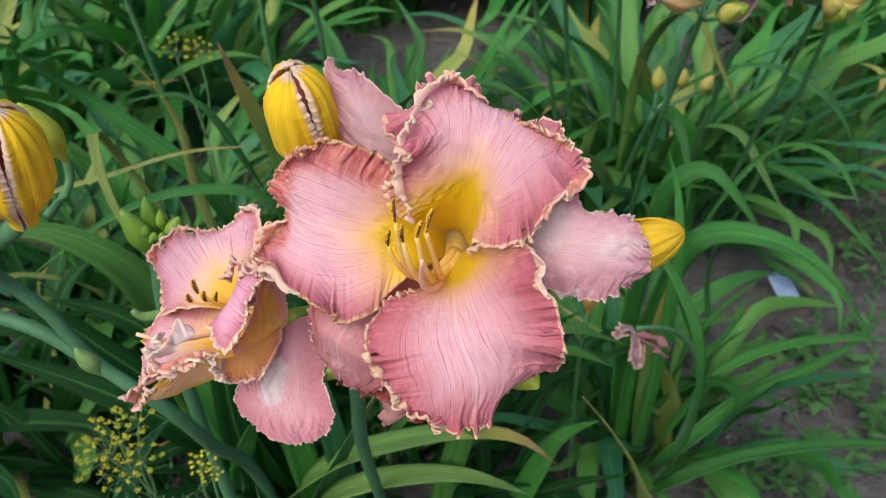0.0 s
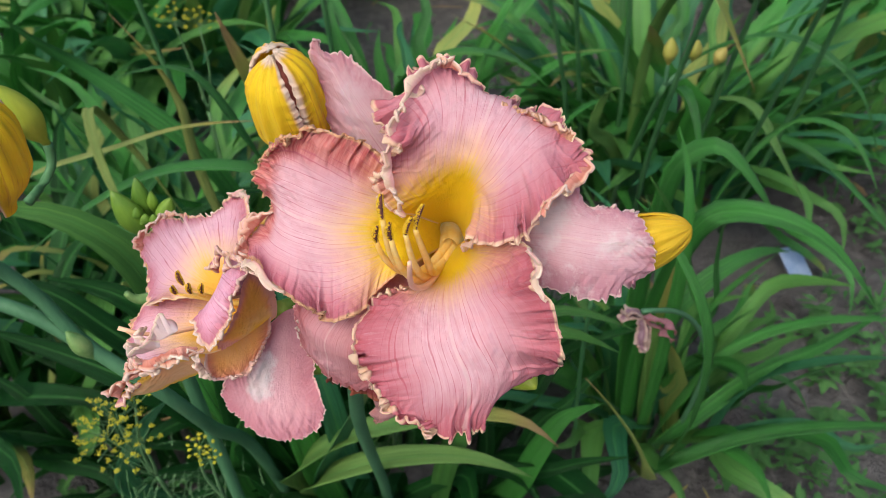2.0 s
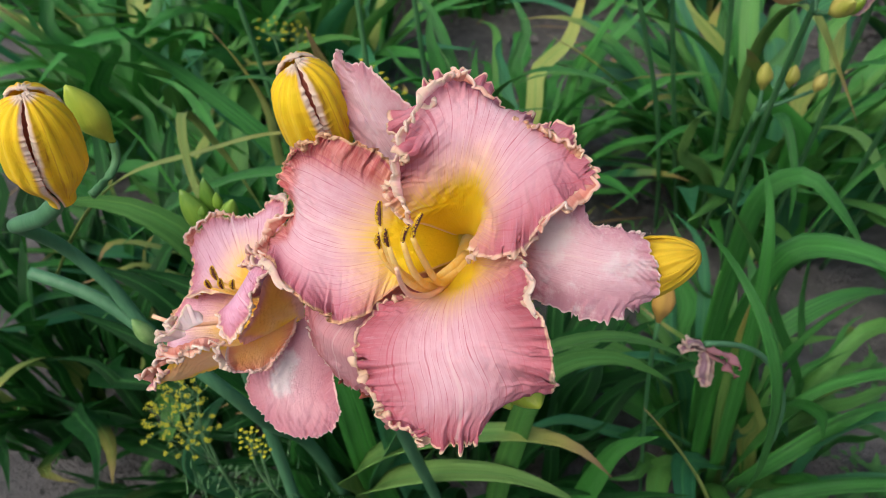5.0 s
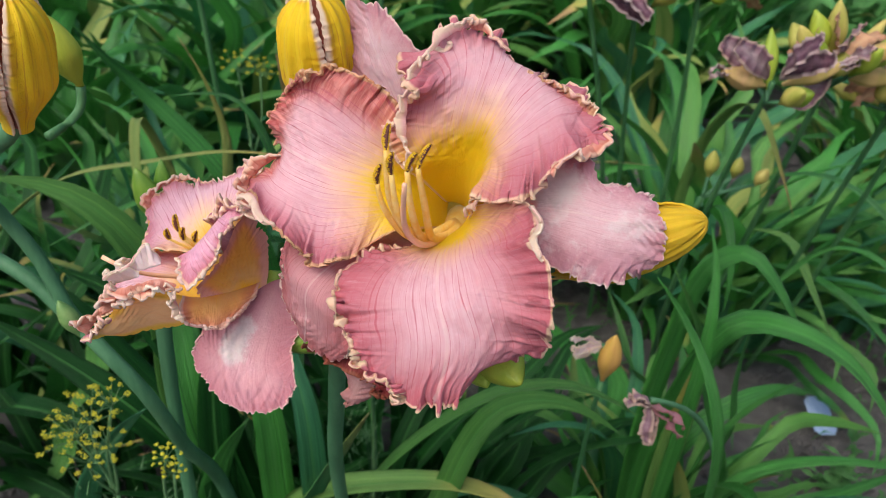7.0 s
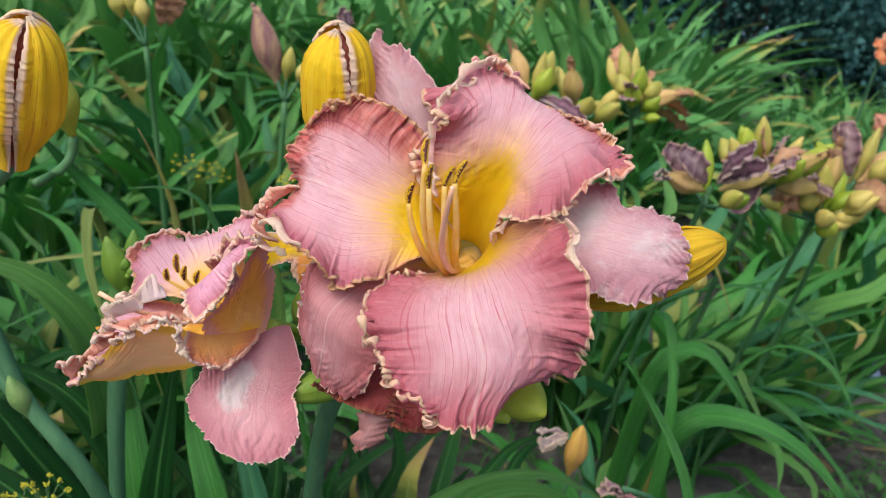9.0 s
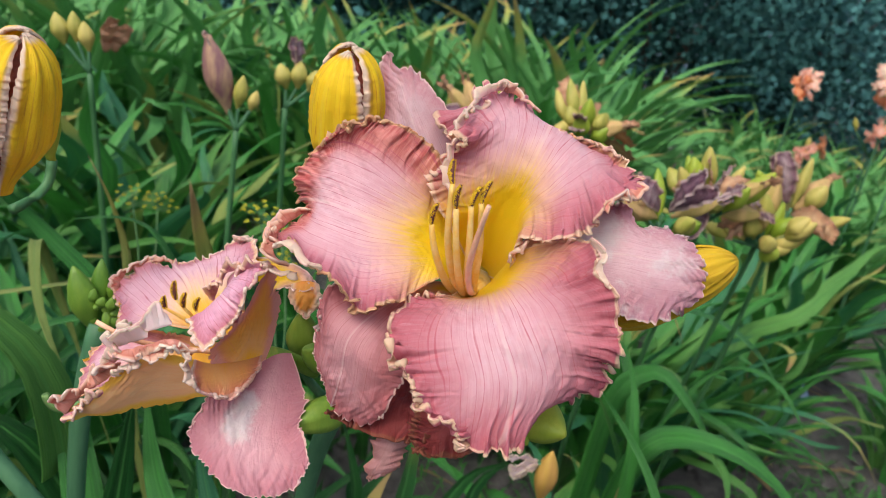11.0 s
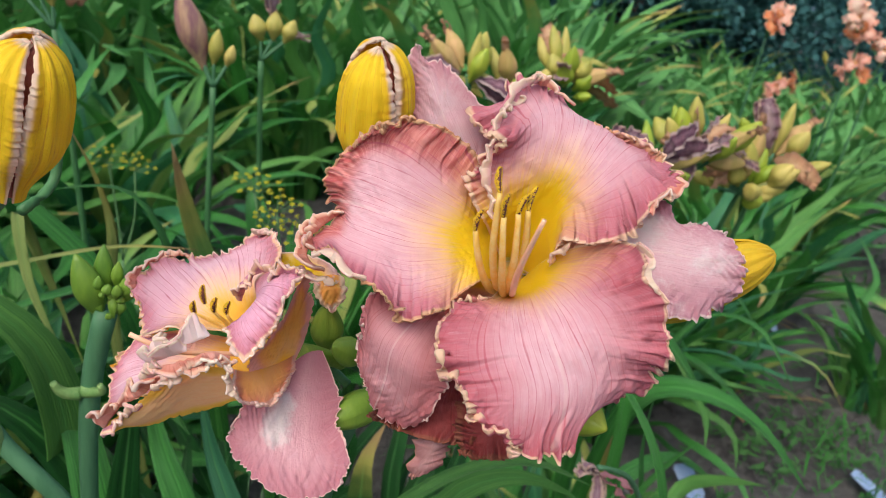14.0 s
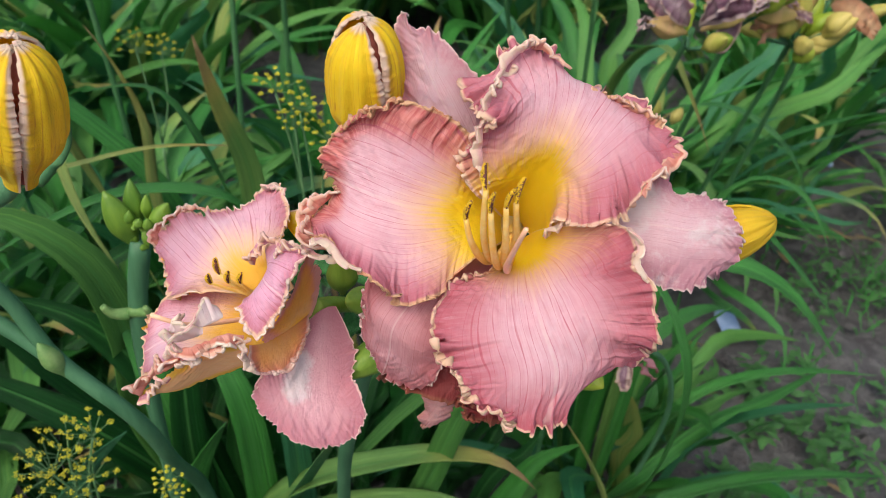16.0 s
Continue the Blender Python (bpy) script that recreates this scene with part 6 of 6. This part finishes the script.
    part("foliage", mesh_of("foliage", (np.array(fv) - o) / 100, ff, DILL_GREEN), d, "feathery thread-like dill leaves")
    return d


dill((-30, 48, 0), [(-24.6, 35.6, 46.6, 1.9), (-26.6, 35.8, 44.6, 2.6), (-28.8, 36.0, 42.4, 2.5), (-24.8, 35.2, 42.8, 1.9), (-26.4, 35.2, 40.8, 2.1)],
     "dill plant with small yellow green flower umbels", 401)
dill((-24, 44, 0), [(-18.6, 32.5, 45.4, 1.0), (-18.2, 32.4, 44.2, 0.9)], "slender dill stalk with a few yellow umbels", 402, 2.0)
dill((-10, 62, 0), [(-13.4, 55.0, 63.5, 1.8), (-11.4, 54.4, 62.2, 1.8), (-9.6, 54.2, 60.0, 1.9), (-12.0, 54.6, 60.6, 1.5)], "dill plant with bright yellow umbels", 403, 3.0)
dill((-36, 92, 0), [(-34.0, 87.0, 55.0, 2.6), (-31.0, 87.0, 54.6, 2.2)], "dill plant with a flat yellow umbel", 404, 4.0)


# ---------------------------------------------------------------- spent flower clusters
def spent_cluster(foot, top, label, seed, buds, wilts, size=1.0, mats=(PURPLE_DRY, TAN_DRY, DRY_PINK)):
    rng = np.random.default_rng(seed)
    o = np.array(foot, float)
    s = thing("spent_flower_stem", o / 100, label, "flower stem", "spent daylily stems")
    top = np.array(top, float)
    part("stalk", tube_mesh("stalk", o, [foot, tuple((o + top) / 2 + rng.normal(0, 1.5, 3)), tuple(top)], [0.45, 0.36, 0.30], STALK, 9, 20), s)
    for k in range(buds):
        dirn = np.array((rng.normal(0, 1), rng.normal(0, 0.8), rng.uniform(-0.2, 1.2)))
        dirn /= np.linalg.norm(dirn)
        b = top + dirn * rng.uniform(0.5, 3.0) * size + (0, 0, -1.5)
        e = b + (dirn + (0, 0, 0.5)) * rng.uniform(1.8, 3.6) * size
        bo = part("bud", bud_mesh("bud", o, tuple(b), tuple(e), rng.uniform(0.6, 1.05) * size, BUD_PALE if rng.random() < 0.7 else BUD_GREEN, sides=24, rings=14), s)
        part("bud_stalk", tube_mesh("bud_stalk", o, [tuple(top + (0, 0, -2)), tuple(b)], [0.2, 0.18], STEM, 6, 4), bo)
    for k in range(wilts):
        dirn = np.array((rng.normal(0, 1), rng.normal(0, 0.7) - 0.3, rng.uniform(-0.3, 1.0)))
        dirn /= np.linalg.norm(dirn)
        b = top + dirn * 0.8 * size
        if k % 3 == 0:
            dirn = dirn + (0, 0, 0.6)
            dirn /= np.linalg.norm(dirn)
            tip = b + dirn * rng.uniform(3.8, 5.0) * size
            cb = part("closed_bloom", bud_mesh("closed_bloom", o, tuple(b), tuple(tip), rng.uniform(0.8, 1.05) * size, CLOSED_TAN, ribs=5, sides=20, rings=16, blunt=2.2), s, "limp closed tan bloom")
            wilted(cb, o, tip - dirn * 1.2, dirn, 2.2 * size, mats[k % len(mats)], rng)
            continue
        wilted(s, o, b, dirn, 4.8 * size * rng.uniform(0.8, 1.3), mats[k % len(mats)], rng)
    return s


def wilted(parent, o, b, dirn, ln, mat, rng):
    """A shrivelled bloom: two crumpled tongues round one axis."""
    side = np.cross(dirn, rng.normal(0, 1, 3))
    side /= np.linalg.norm(side)
    for sgn in (1, -1):
        drop = np.array((0, 0, -0.5 * rng.random() * ln * 0.6))
        c = np.cross(dirn, side) * sgn
        m1, m2 = b + dirn * ln * 0.5 + c * 0.3 * ln * 0.4, b + dirn * ln + c * 0.12 * ln + drop
        w = ln * 0.17
        petal("withered_petal", parent, o, mat, [tuple(b - side * 0.25), tuple(m1 - side * w), tuple(m2 - side * w * 0.6)], [tuple(b), tuple(m1), tuple(m2)],
              [tuple(b + side * 0.25), tuple(m1 + side * w), tuple(m2 + side * w * 0.6)], n=(24, 28), big=0.25, small=0.18, crimp=0.9, wave=1.6, start=0.0, full=0.3, seed=int(rng.integers(1e6)))


spent_cluster((30, 106, 0), (24.3, 70, 64.0), "spent daylily stem with a withered dark purple bloom", 501, 4, 4, 1.15, (PURPLE_DRY, LAVENDER_DRY, PURPLE_DRY))
spent_cluster((36, 112, 0), (31.5, 76, 64.5), "spent daylily stem with yellow green buds and withered blooms", 502, 16, 7, 1.2, (TAN_DRY, LAVENDER_DRY, TAN_DRY, TAN_DRY, LAVENDER_DRY))
spent_cluster((44, 112, 0), (40.5, 80, 61.5), "daylily stem crowded with pale yellow green buds", 506, 18, 4, 1.2, (TAN_DRY, LAVENDER_DRY))
spent_cluster((20, 122, 0), (7.0, 90, 68.5), "spent daylily stem with a withered purple bloom and buds", 508, 7, 4, 1.2, (TAN_DRY, LAVENDER_DRY, PURPLE_DRY))
spent_cluster((24, 122, 0), (13.5, 94, 66.5), "daylily stem with yellow green buds", 509, 10, 1, 1.25, (TAN_DRY,))
spent_cluster((28, 122, 0), (20.8, 95, 68.5), "spent daylily stem with yellow green buds and tan withered blooms", 510, 12, 6, 1.25, (TAN_DRY, TAN_DRY, LAVENDER_DRY, TAN_DRY))


def spent_stem(foot, pods, label, closed=(), wilts=(), seed=0):
    """A stem whose head carries green pods and shrivelled closed blooms, each given by foot, tip and radius (cm)."""
    rng = np.random.default_rng(seed)
    o = np.array(foot, float)
    s = thing("spent_flower_stem", o / 100, label, "flower stem", "spent daylily stems")
    head = np.array((pods[0] if pods else closed[0])[0], float) - (0, 0, 2.5)
    part("stalk", tube_mesh("stalk", o, [foot, tuple(o * 0.45 + head * 0.55 + rng.normal(0, 1.2, 3)), tuple(head)], [0.5, 0.40, 0.34], STALK, 9, 22), s)
    for p, q, r in pods:
        pod = part("pod", bud_mesh("pod", o, p, q, r, BUD_GREEN if rng.random() < 0.5 else BUD_PALE, sides=12, rings=12), s)
        part("pod_stalk", tube_mesh("pod_stalk", o, [tuple(head), tuple(np.array(p) * 0.9 + np.array(q) * 0.1)], [0.25, 0.2], STEM, 6, 5), pod)
    for p, q, r in closed:
        cb = part("closed_bloom", bud_mesh("closed_bloom", o, p, q, r, SPENT_BUD, ribs=5, sides=20, rings=16, blunt=1.6), s, "shrivelled closed mauve bloom")
        part("bloom_stalk", tube_mesh("bloom_stalk", o, [tuple(head), tuple(np.array(p) * 0.9 + np.array(q) * 0.1)], [0.3, 0.3], STEM, 6, 5), cb)
        d = np.array(q) - np.array(p)
        d /= np.linalg.norm(d)
        wilted(s, o, np.array(q) - d * 2.0, d, 2.6, LAVENDER_DRY, rng)
    for p, d, ln, m in wilts:
        wilted(s, o, np.array(p, float), np.array(d, float), ln, m, rng)
    return s


spent_stem((-27, 104, 0), [((-22.6, 87.5, 66.5), (-22.0, 87.0, 70.6), 0.9), ((-21.2, 87.8, 66.4), (-20.4, 87.4, 69.0), 0.75)], "stem with a shrivelled closed mauve bloom and two green buds", [((-23.6, 88, 65.8), (-26.2, 86.5, 74.6), 1.7)], (), 503)
spent_stem((-19, 114, 0), [((-18.6, 98, 68.6), (-19.6, 97.4, 71.8), 1.2), ((-17.2, 98.2, 68.8), (-17.0, 97.8, 72.4), 1.2), ((-15.8, 98.2, 68.6), (-14.6, 98, 71.6), 1.1)], "stem with fat yellow green pods and a pale withered bloom", (),
           [((-17.4, 98, 71.6), (-0.1, -0.1, 1.0), 4.6, LAVENDER_DRY), ((-14.4, 98, 69.4), (0.8, -0.2, 0.3), 2.2, PURPLE_DRY)], 504)
spent_stem((-44, 108, 0), [((-40.6, 90, 70.6), (-41.2, 89.6, 74.0), 1.0), ((-43.4, 90, 71.0), (-44.4, 89.6, 74.6), 1.1), ((-42.0, 90, 71.4), (-42.4, 89.6, 75.0), 0.9)], "stem with pale yellow buds and a fading cream bloom", (),
           [((-38.8, 90, 70.8), (0.25, -0.1, 0.95), 5.2, TAN_DRY), ((-37.8, 90, 71.0), (0.4, -0.1, 0.9), 4.6, TAN_DRY)], 505)
spent_stem((28, 118, 0), [((23.7, 80, 49.8), (23.5, 79.6, 53.2), 0.9), ((26.6, 81, 49.6), (26.8, 80.6, 52.4), 0.8), ((29.6, 82, 48.6), (30.4, 81.6, 51.0), 0.8)], "short stem with three yellow green buds", (), (), 511)
spent_cluster((48, 112, 0), (45.0, 84, 63.5), "spent daylily stem with pale buds and tan withered petals", 512, 8, 3, 1.3, (TAN_DRY, LAVENDER_DRY))


# ---------------------------------------------------------------- the low bud and shrivelled bloom in front
closed_bud((11.4, 49.4, 43.2), (11.6, 49.0, 48.2), 1.0, BUD_TAN, "upright ripening yellow bud with a pink flush", "", [(11.4, 50.5, 38.0), (14.0, 60.0, 0.0)])
W = thing("withered_flower", (0.142, 0.43, 0.47), "shrivelled dusty pink bloom on a thin stalk", "withered flower")
for k, d in enumerate(((-0.6, -0.2, 0.5), (0.8, -0.3, -0.2), (0.1, -0.3, -0.8))):
    wilted(W, np.array((14.2, 43.0, 47.0)), np.array((14.0, 43.0, 46.6)), np.array(d), 3.0, (LAVENDER_DRY, DRY_PINK, LAVENDER_DRY)[k], np.random.default_rng(600 + k))
part("stalk", tube_mesh("stalk", (14.2, 43.0, 47.0), [(14.0, 43.2, 47.0), (18.0, 46.0, 44.0), (24.0, 52.0, 32.0), (26.0, 62.0, 0.0)], [0.22, 0.25, 0.3, 0.35], STEM, 8, 24), W)


WHITE_WISP = thing("withered_flower", (0.092, 0.492, 0.475), "papery white withered petals beside the low bud", "withered flower")
for k, d in enumerate(((-0.9, -0.2, 0.1), (-0.7, -0.1, -0.4))):
    wilted(WHITE_WISP, np.array((9.2, 49.2, 47.5)), np.array((10.6, 49.2, 47.0)), np.array(d), 2.6, WHITE_FRILL, np.random.default_rng(640 + k))
part("stalk", tube_mesh("stalk", (9.2, 49.2, 47.5), [(10.8, 49.2, 47.0), (11.2, 49.6, 45.0), (11.3, 49.8, 43.0)], [0.18, 0.18, 0.18], STEM, 6, 8), WHITE_WISP)


# ---------------------------------------------------------------- plant labels lying on the soil
def plant_label(x, y, turn, tilt, seed):
    bm = bmesh.new()
    bmesh.ops.create_cube(bm, size=1)
    bmesh.ops.scale(bm, vec=(0.046, 0.066, 0.0015), verts=bm.verts)
    bmesh.ops.bevel(bm, geom=[e for e in bm.edges if abs(e.verts[0].co.z - e.verts[1].co.z) > 1e-4], offset=0.006, segments=3, affect="EDGES")
    me = bpy.data.meshes.new("plant_label")
    bm.to_mesh(me)
    bm.free()
    me.materials.append(LABEL_PLASTIC)
    ob = new("plant_label", me)
    ob.matrix_basis = pose(x, y, 0.018, tilt, 8, turn)
    tagged(ob, "small bluish white plastic plant label lying on soil", "plant label", "plant labels")


plant_label(0.575, 1.0, 20, 28, 1)
plant_label(1.10, 1.69, -15, 15, 2)
plant_label(0.93, 1.01, 40, 20, 3)


# ---------------------------------------------------------------- salmon blooms on far stems
def far_bloom(x, y, z, seed, size=1.0):
    rng = np.random.default_rng(seed)
    o = np.array((x, y + 8, 0))
    s = thing("salmon_daylily", o / 100, "tall far daylily stem with salmon pink blooms", "flower stem", "far salmon blooms")
    part("stalk", tube_mesh("stalk", o, [tuple(o), (x, y + 3, z * 0.6), (x, y, z - 3)], [0.5, 0.4, 0.35], STEM, 8, 12), s)
    for k in range(4):
        c = np.array((x + rng.normal(0, 3.6), y + rng.normal(0, 3), z + rng.normal(0, 2.0)))
        part("bloom_stalk", tube_mesh("bloom_stalk", o, [(x, y, z - 4), tuple(c)], [0.3, 0.25], STEM, 6, 4), s)
        if k == 3:
            part("bud", bud_mesh("bud", o, tuple(c), tuple(c + (rng.normal(0, 1.2), -0.5, 4.0)), 0.9, BUD_PALE, sides=12, rings=12), s)
            continue
        way = np.array((rng.normal(0, 0.7), -0.8, rng.uniform(0.1, 0.9)))
        way /= np.linalg.norm(way)
        e1 = np.cross(way, (0.1, 0.2, 1.0))
        e1 /= np.linalg.norm(e1)
        e2 = np.cross(way, e1)
        mat = (FAR_BLOOM, FAR_CREAM, FAR_BLOOM, FAR_ORANGE)[int(rng.integers(4))]
        for j in range(6):
            a = j * 1.047 + rng.normal(0, 0.2)
            out, side = e1 * math.cos(a) + e2 * math.sin(a), -e1 * math.sin(a) + e2 * math.cos(a)
            ln, w = 4.8 * size * rng.uniform(0.75, 1.25), (1.9 if j % 2 else 1.2) * size * rng.uniform(0.8, 1.2)
            m1, m2 = c + way * ln * 0.62 + out * ln * 0.34, c + way * ln * rng.uniform(0.3, 0.75) + out * ln * rng.uniform(0.7, 1.05)
            petal("petal", s, o, mat, [tuple(c - side * 0.3), tuple(m1 - side * w), tuple(m2 - side * w * 0.8)], [tuple(c), tuple(m1), tuple(m2)],
                  [tuple(c + side * 0.3), tuple(m1 + side * w), tuple(m2 + side * w * 0.8)], n=(24, 22), big=0.6, small=0.3, crimp=0.9, wave=2.2, facing=tuple(way), seed=int(rng.integers(1e6)))


far_bloom(110, 210, 77, 701)
far_bloom(139, 210, 79, 702)
far_bloom(149, 212, 75, 703, 0.9)
far_bloom(121, 215, 60, 704, 0.8)
far_bloom(140, 215, 64, 705, 0.8)


# ---------------------------------------------------------------- shrubs and trees behind the garden
def shrub(x, y, tall, wide, seed, leaves=26000):
    rng = np.random.default_rng(seed)
    s = thing("shrub", (x, y, 0), "dark green dense shrub at the edge of the garden", "shrub", "shrubs behind the garden")
    for k in range(5):
        a = k * 1.3 + rng.random()
        e = (wide * 35 * math.cos(a), wide * 35 * math.sin(a), tall * rng.uniform(55, 85))
        part("trunk", tube_mesh("trunk", (0, 0, 0), [(4 * math.cos(a), 4 * math.sin(a), -3), (e[0] * 0.4, e[1] * 0.4, e[2] * 0.5), e], [5, 3.5, 1.2], BARK, 8, 12), s)
    lumps = [(np.array((rng.normal(0, wide * 0.33), rng.normal(0, wide * 0.33), rng.uniform(0.12, 0.95) * tall)), rng.uniform(0.25, 0.5) * wide) for _ in range(26)]
    idx = rng.integers(0, len(lumps), leaves)
    d = rng.normal(0, 1, (leaves, 3))
    d /= np.linalg.norm(d, axis=1, keepdims=True)
    c = np.array([lumps[i][0] for i in idx]) + d * np.array([lumps[i][1] for i in idx])[:, None] * rng.random((leaves, 1)) ** 0.35
    c[:, 2] = np.abs(c[:, 2]) * 0.98 + 0.02
    t = rng.normal(0, 1, (leaves, 3)) + d
    t /= np.linalg.norm(t, axis=1, keepdims=True)
    b = np.cross(t, rng.normal(0, 1, (leaves, 3)))
    b /= np.linalg.norm(b, axis=1, keepdims=True)
    ln = rng.uniform(0.04, 0.08, (leaves, 1))
    V = np.stack([c - t * ln * 0.5, c + b * ln * 0.36, c + t * ln * 0.5, c - b * ln * 0.36], 1).reshape(-1, 3)
    F = np.arange(leaves * 4).reshape(-1, 4)
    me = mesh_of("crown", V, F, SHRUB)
    me.normals_split_custom_set_from_vertices(np.repeat(d, 4, axis=0).tolist())
    part("crown", me, s, "dense dark green leaves")


for k, (x, y, tall, wide) in enumerate(((-4.5, 8.0, 2.6, 2.4), (-2.6, 7.6, 2.4, 2.2), (-0.8, 7.4, 2.2, 2.2), (0.8, 7.2, 2.5, 2.2), (2.4, 7.4, 2.8, 2.4), (4.4, 8.4, 2.8, 2.4), (8.8, 7.8, 3.0, 2.8),
                                        (-6.6, 8.6, 2.8, 2.6), (1.5, 9.4, 3.2, 2.8), (7.4, 9.6, 3.0, 2.2), (10.8, 7.2, 3.0, 2.8))):
    shrub(x, y, tall, wide, 800 + k)


def backdrop():
    m, t, s = material("far_woods_painted_haze")
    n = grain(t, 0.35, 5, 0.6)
    # bluish haze between the far trees is painted into the base colour
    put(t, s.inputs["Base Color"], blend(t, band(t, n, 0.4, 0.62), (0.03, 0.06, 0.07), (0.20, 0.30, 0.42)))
    s.inputs["Roughness"].default_value = 1.0
    a = np.linspace(0, 2 * np.pi, 97)[:-1]
    V = np.concatenate([np.stack([45 * np.cos(a), 45 * np.sin(a), 0 * a - 0.5], 1), np.stack([46 * np.cos(a), 46 * np.sin(a), 7 + 1.5 * np.sin(7 * a) + np.sin(17 * a)], 1)])
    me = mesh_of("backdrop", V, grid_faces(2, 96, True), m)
    tagged(new("backdrop", me), "far woods behind the garden with bluish haze painted in", "backdrop", kind="structure")


backdrop()
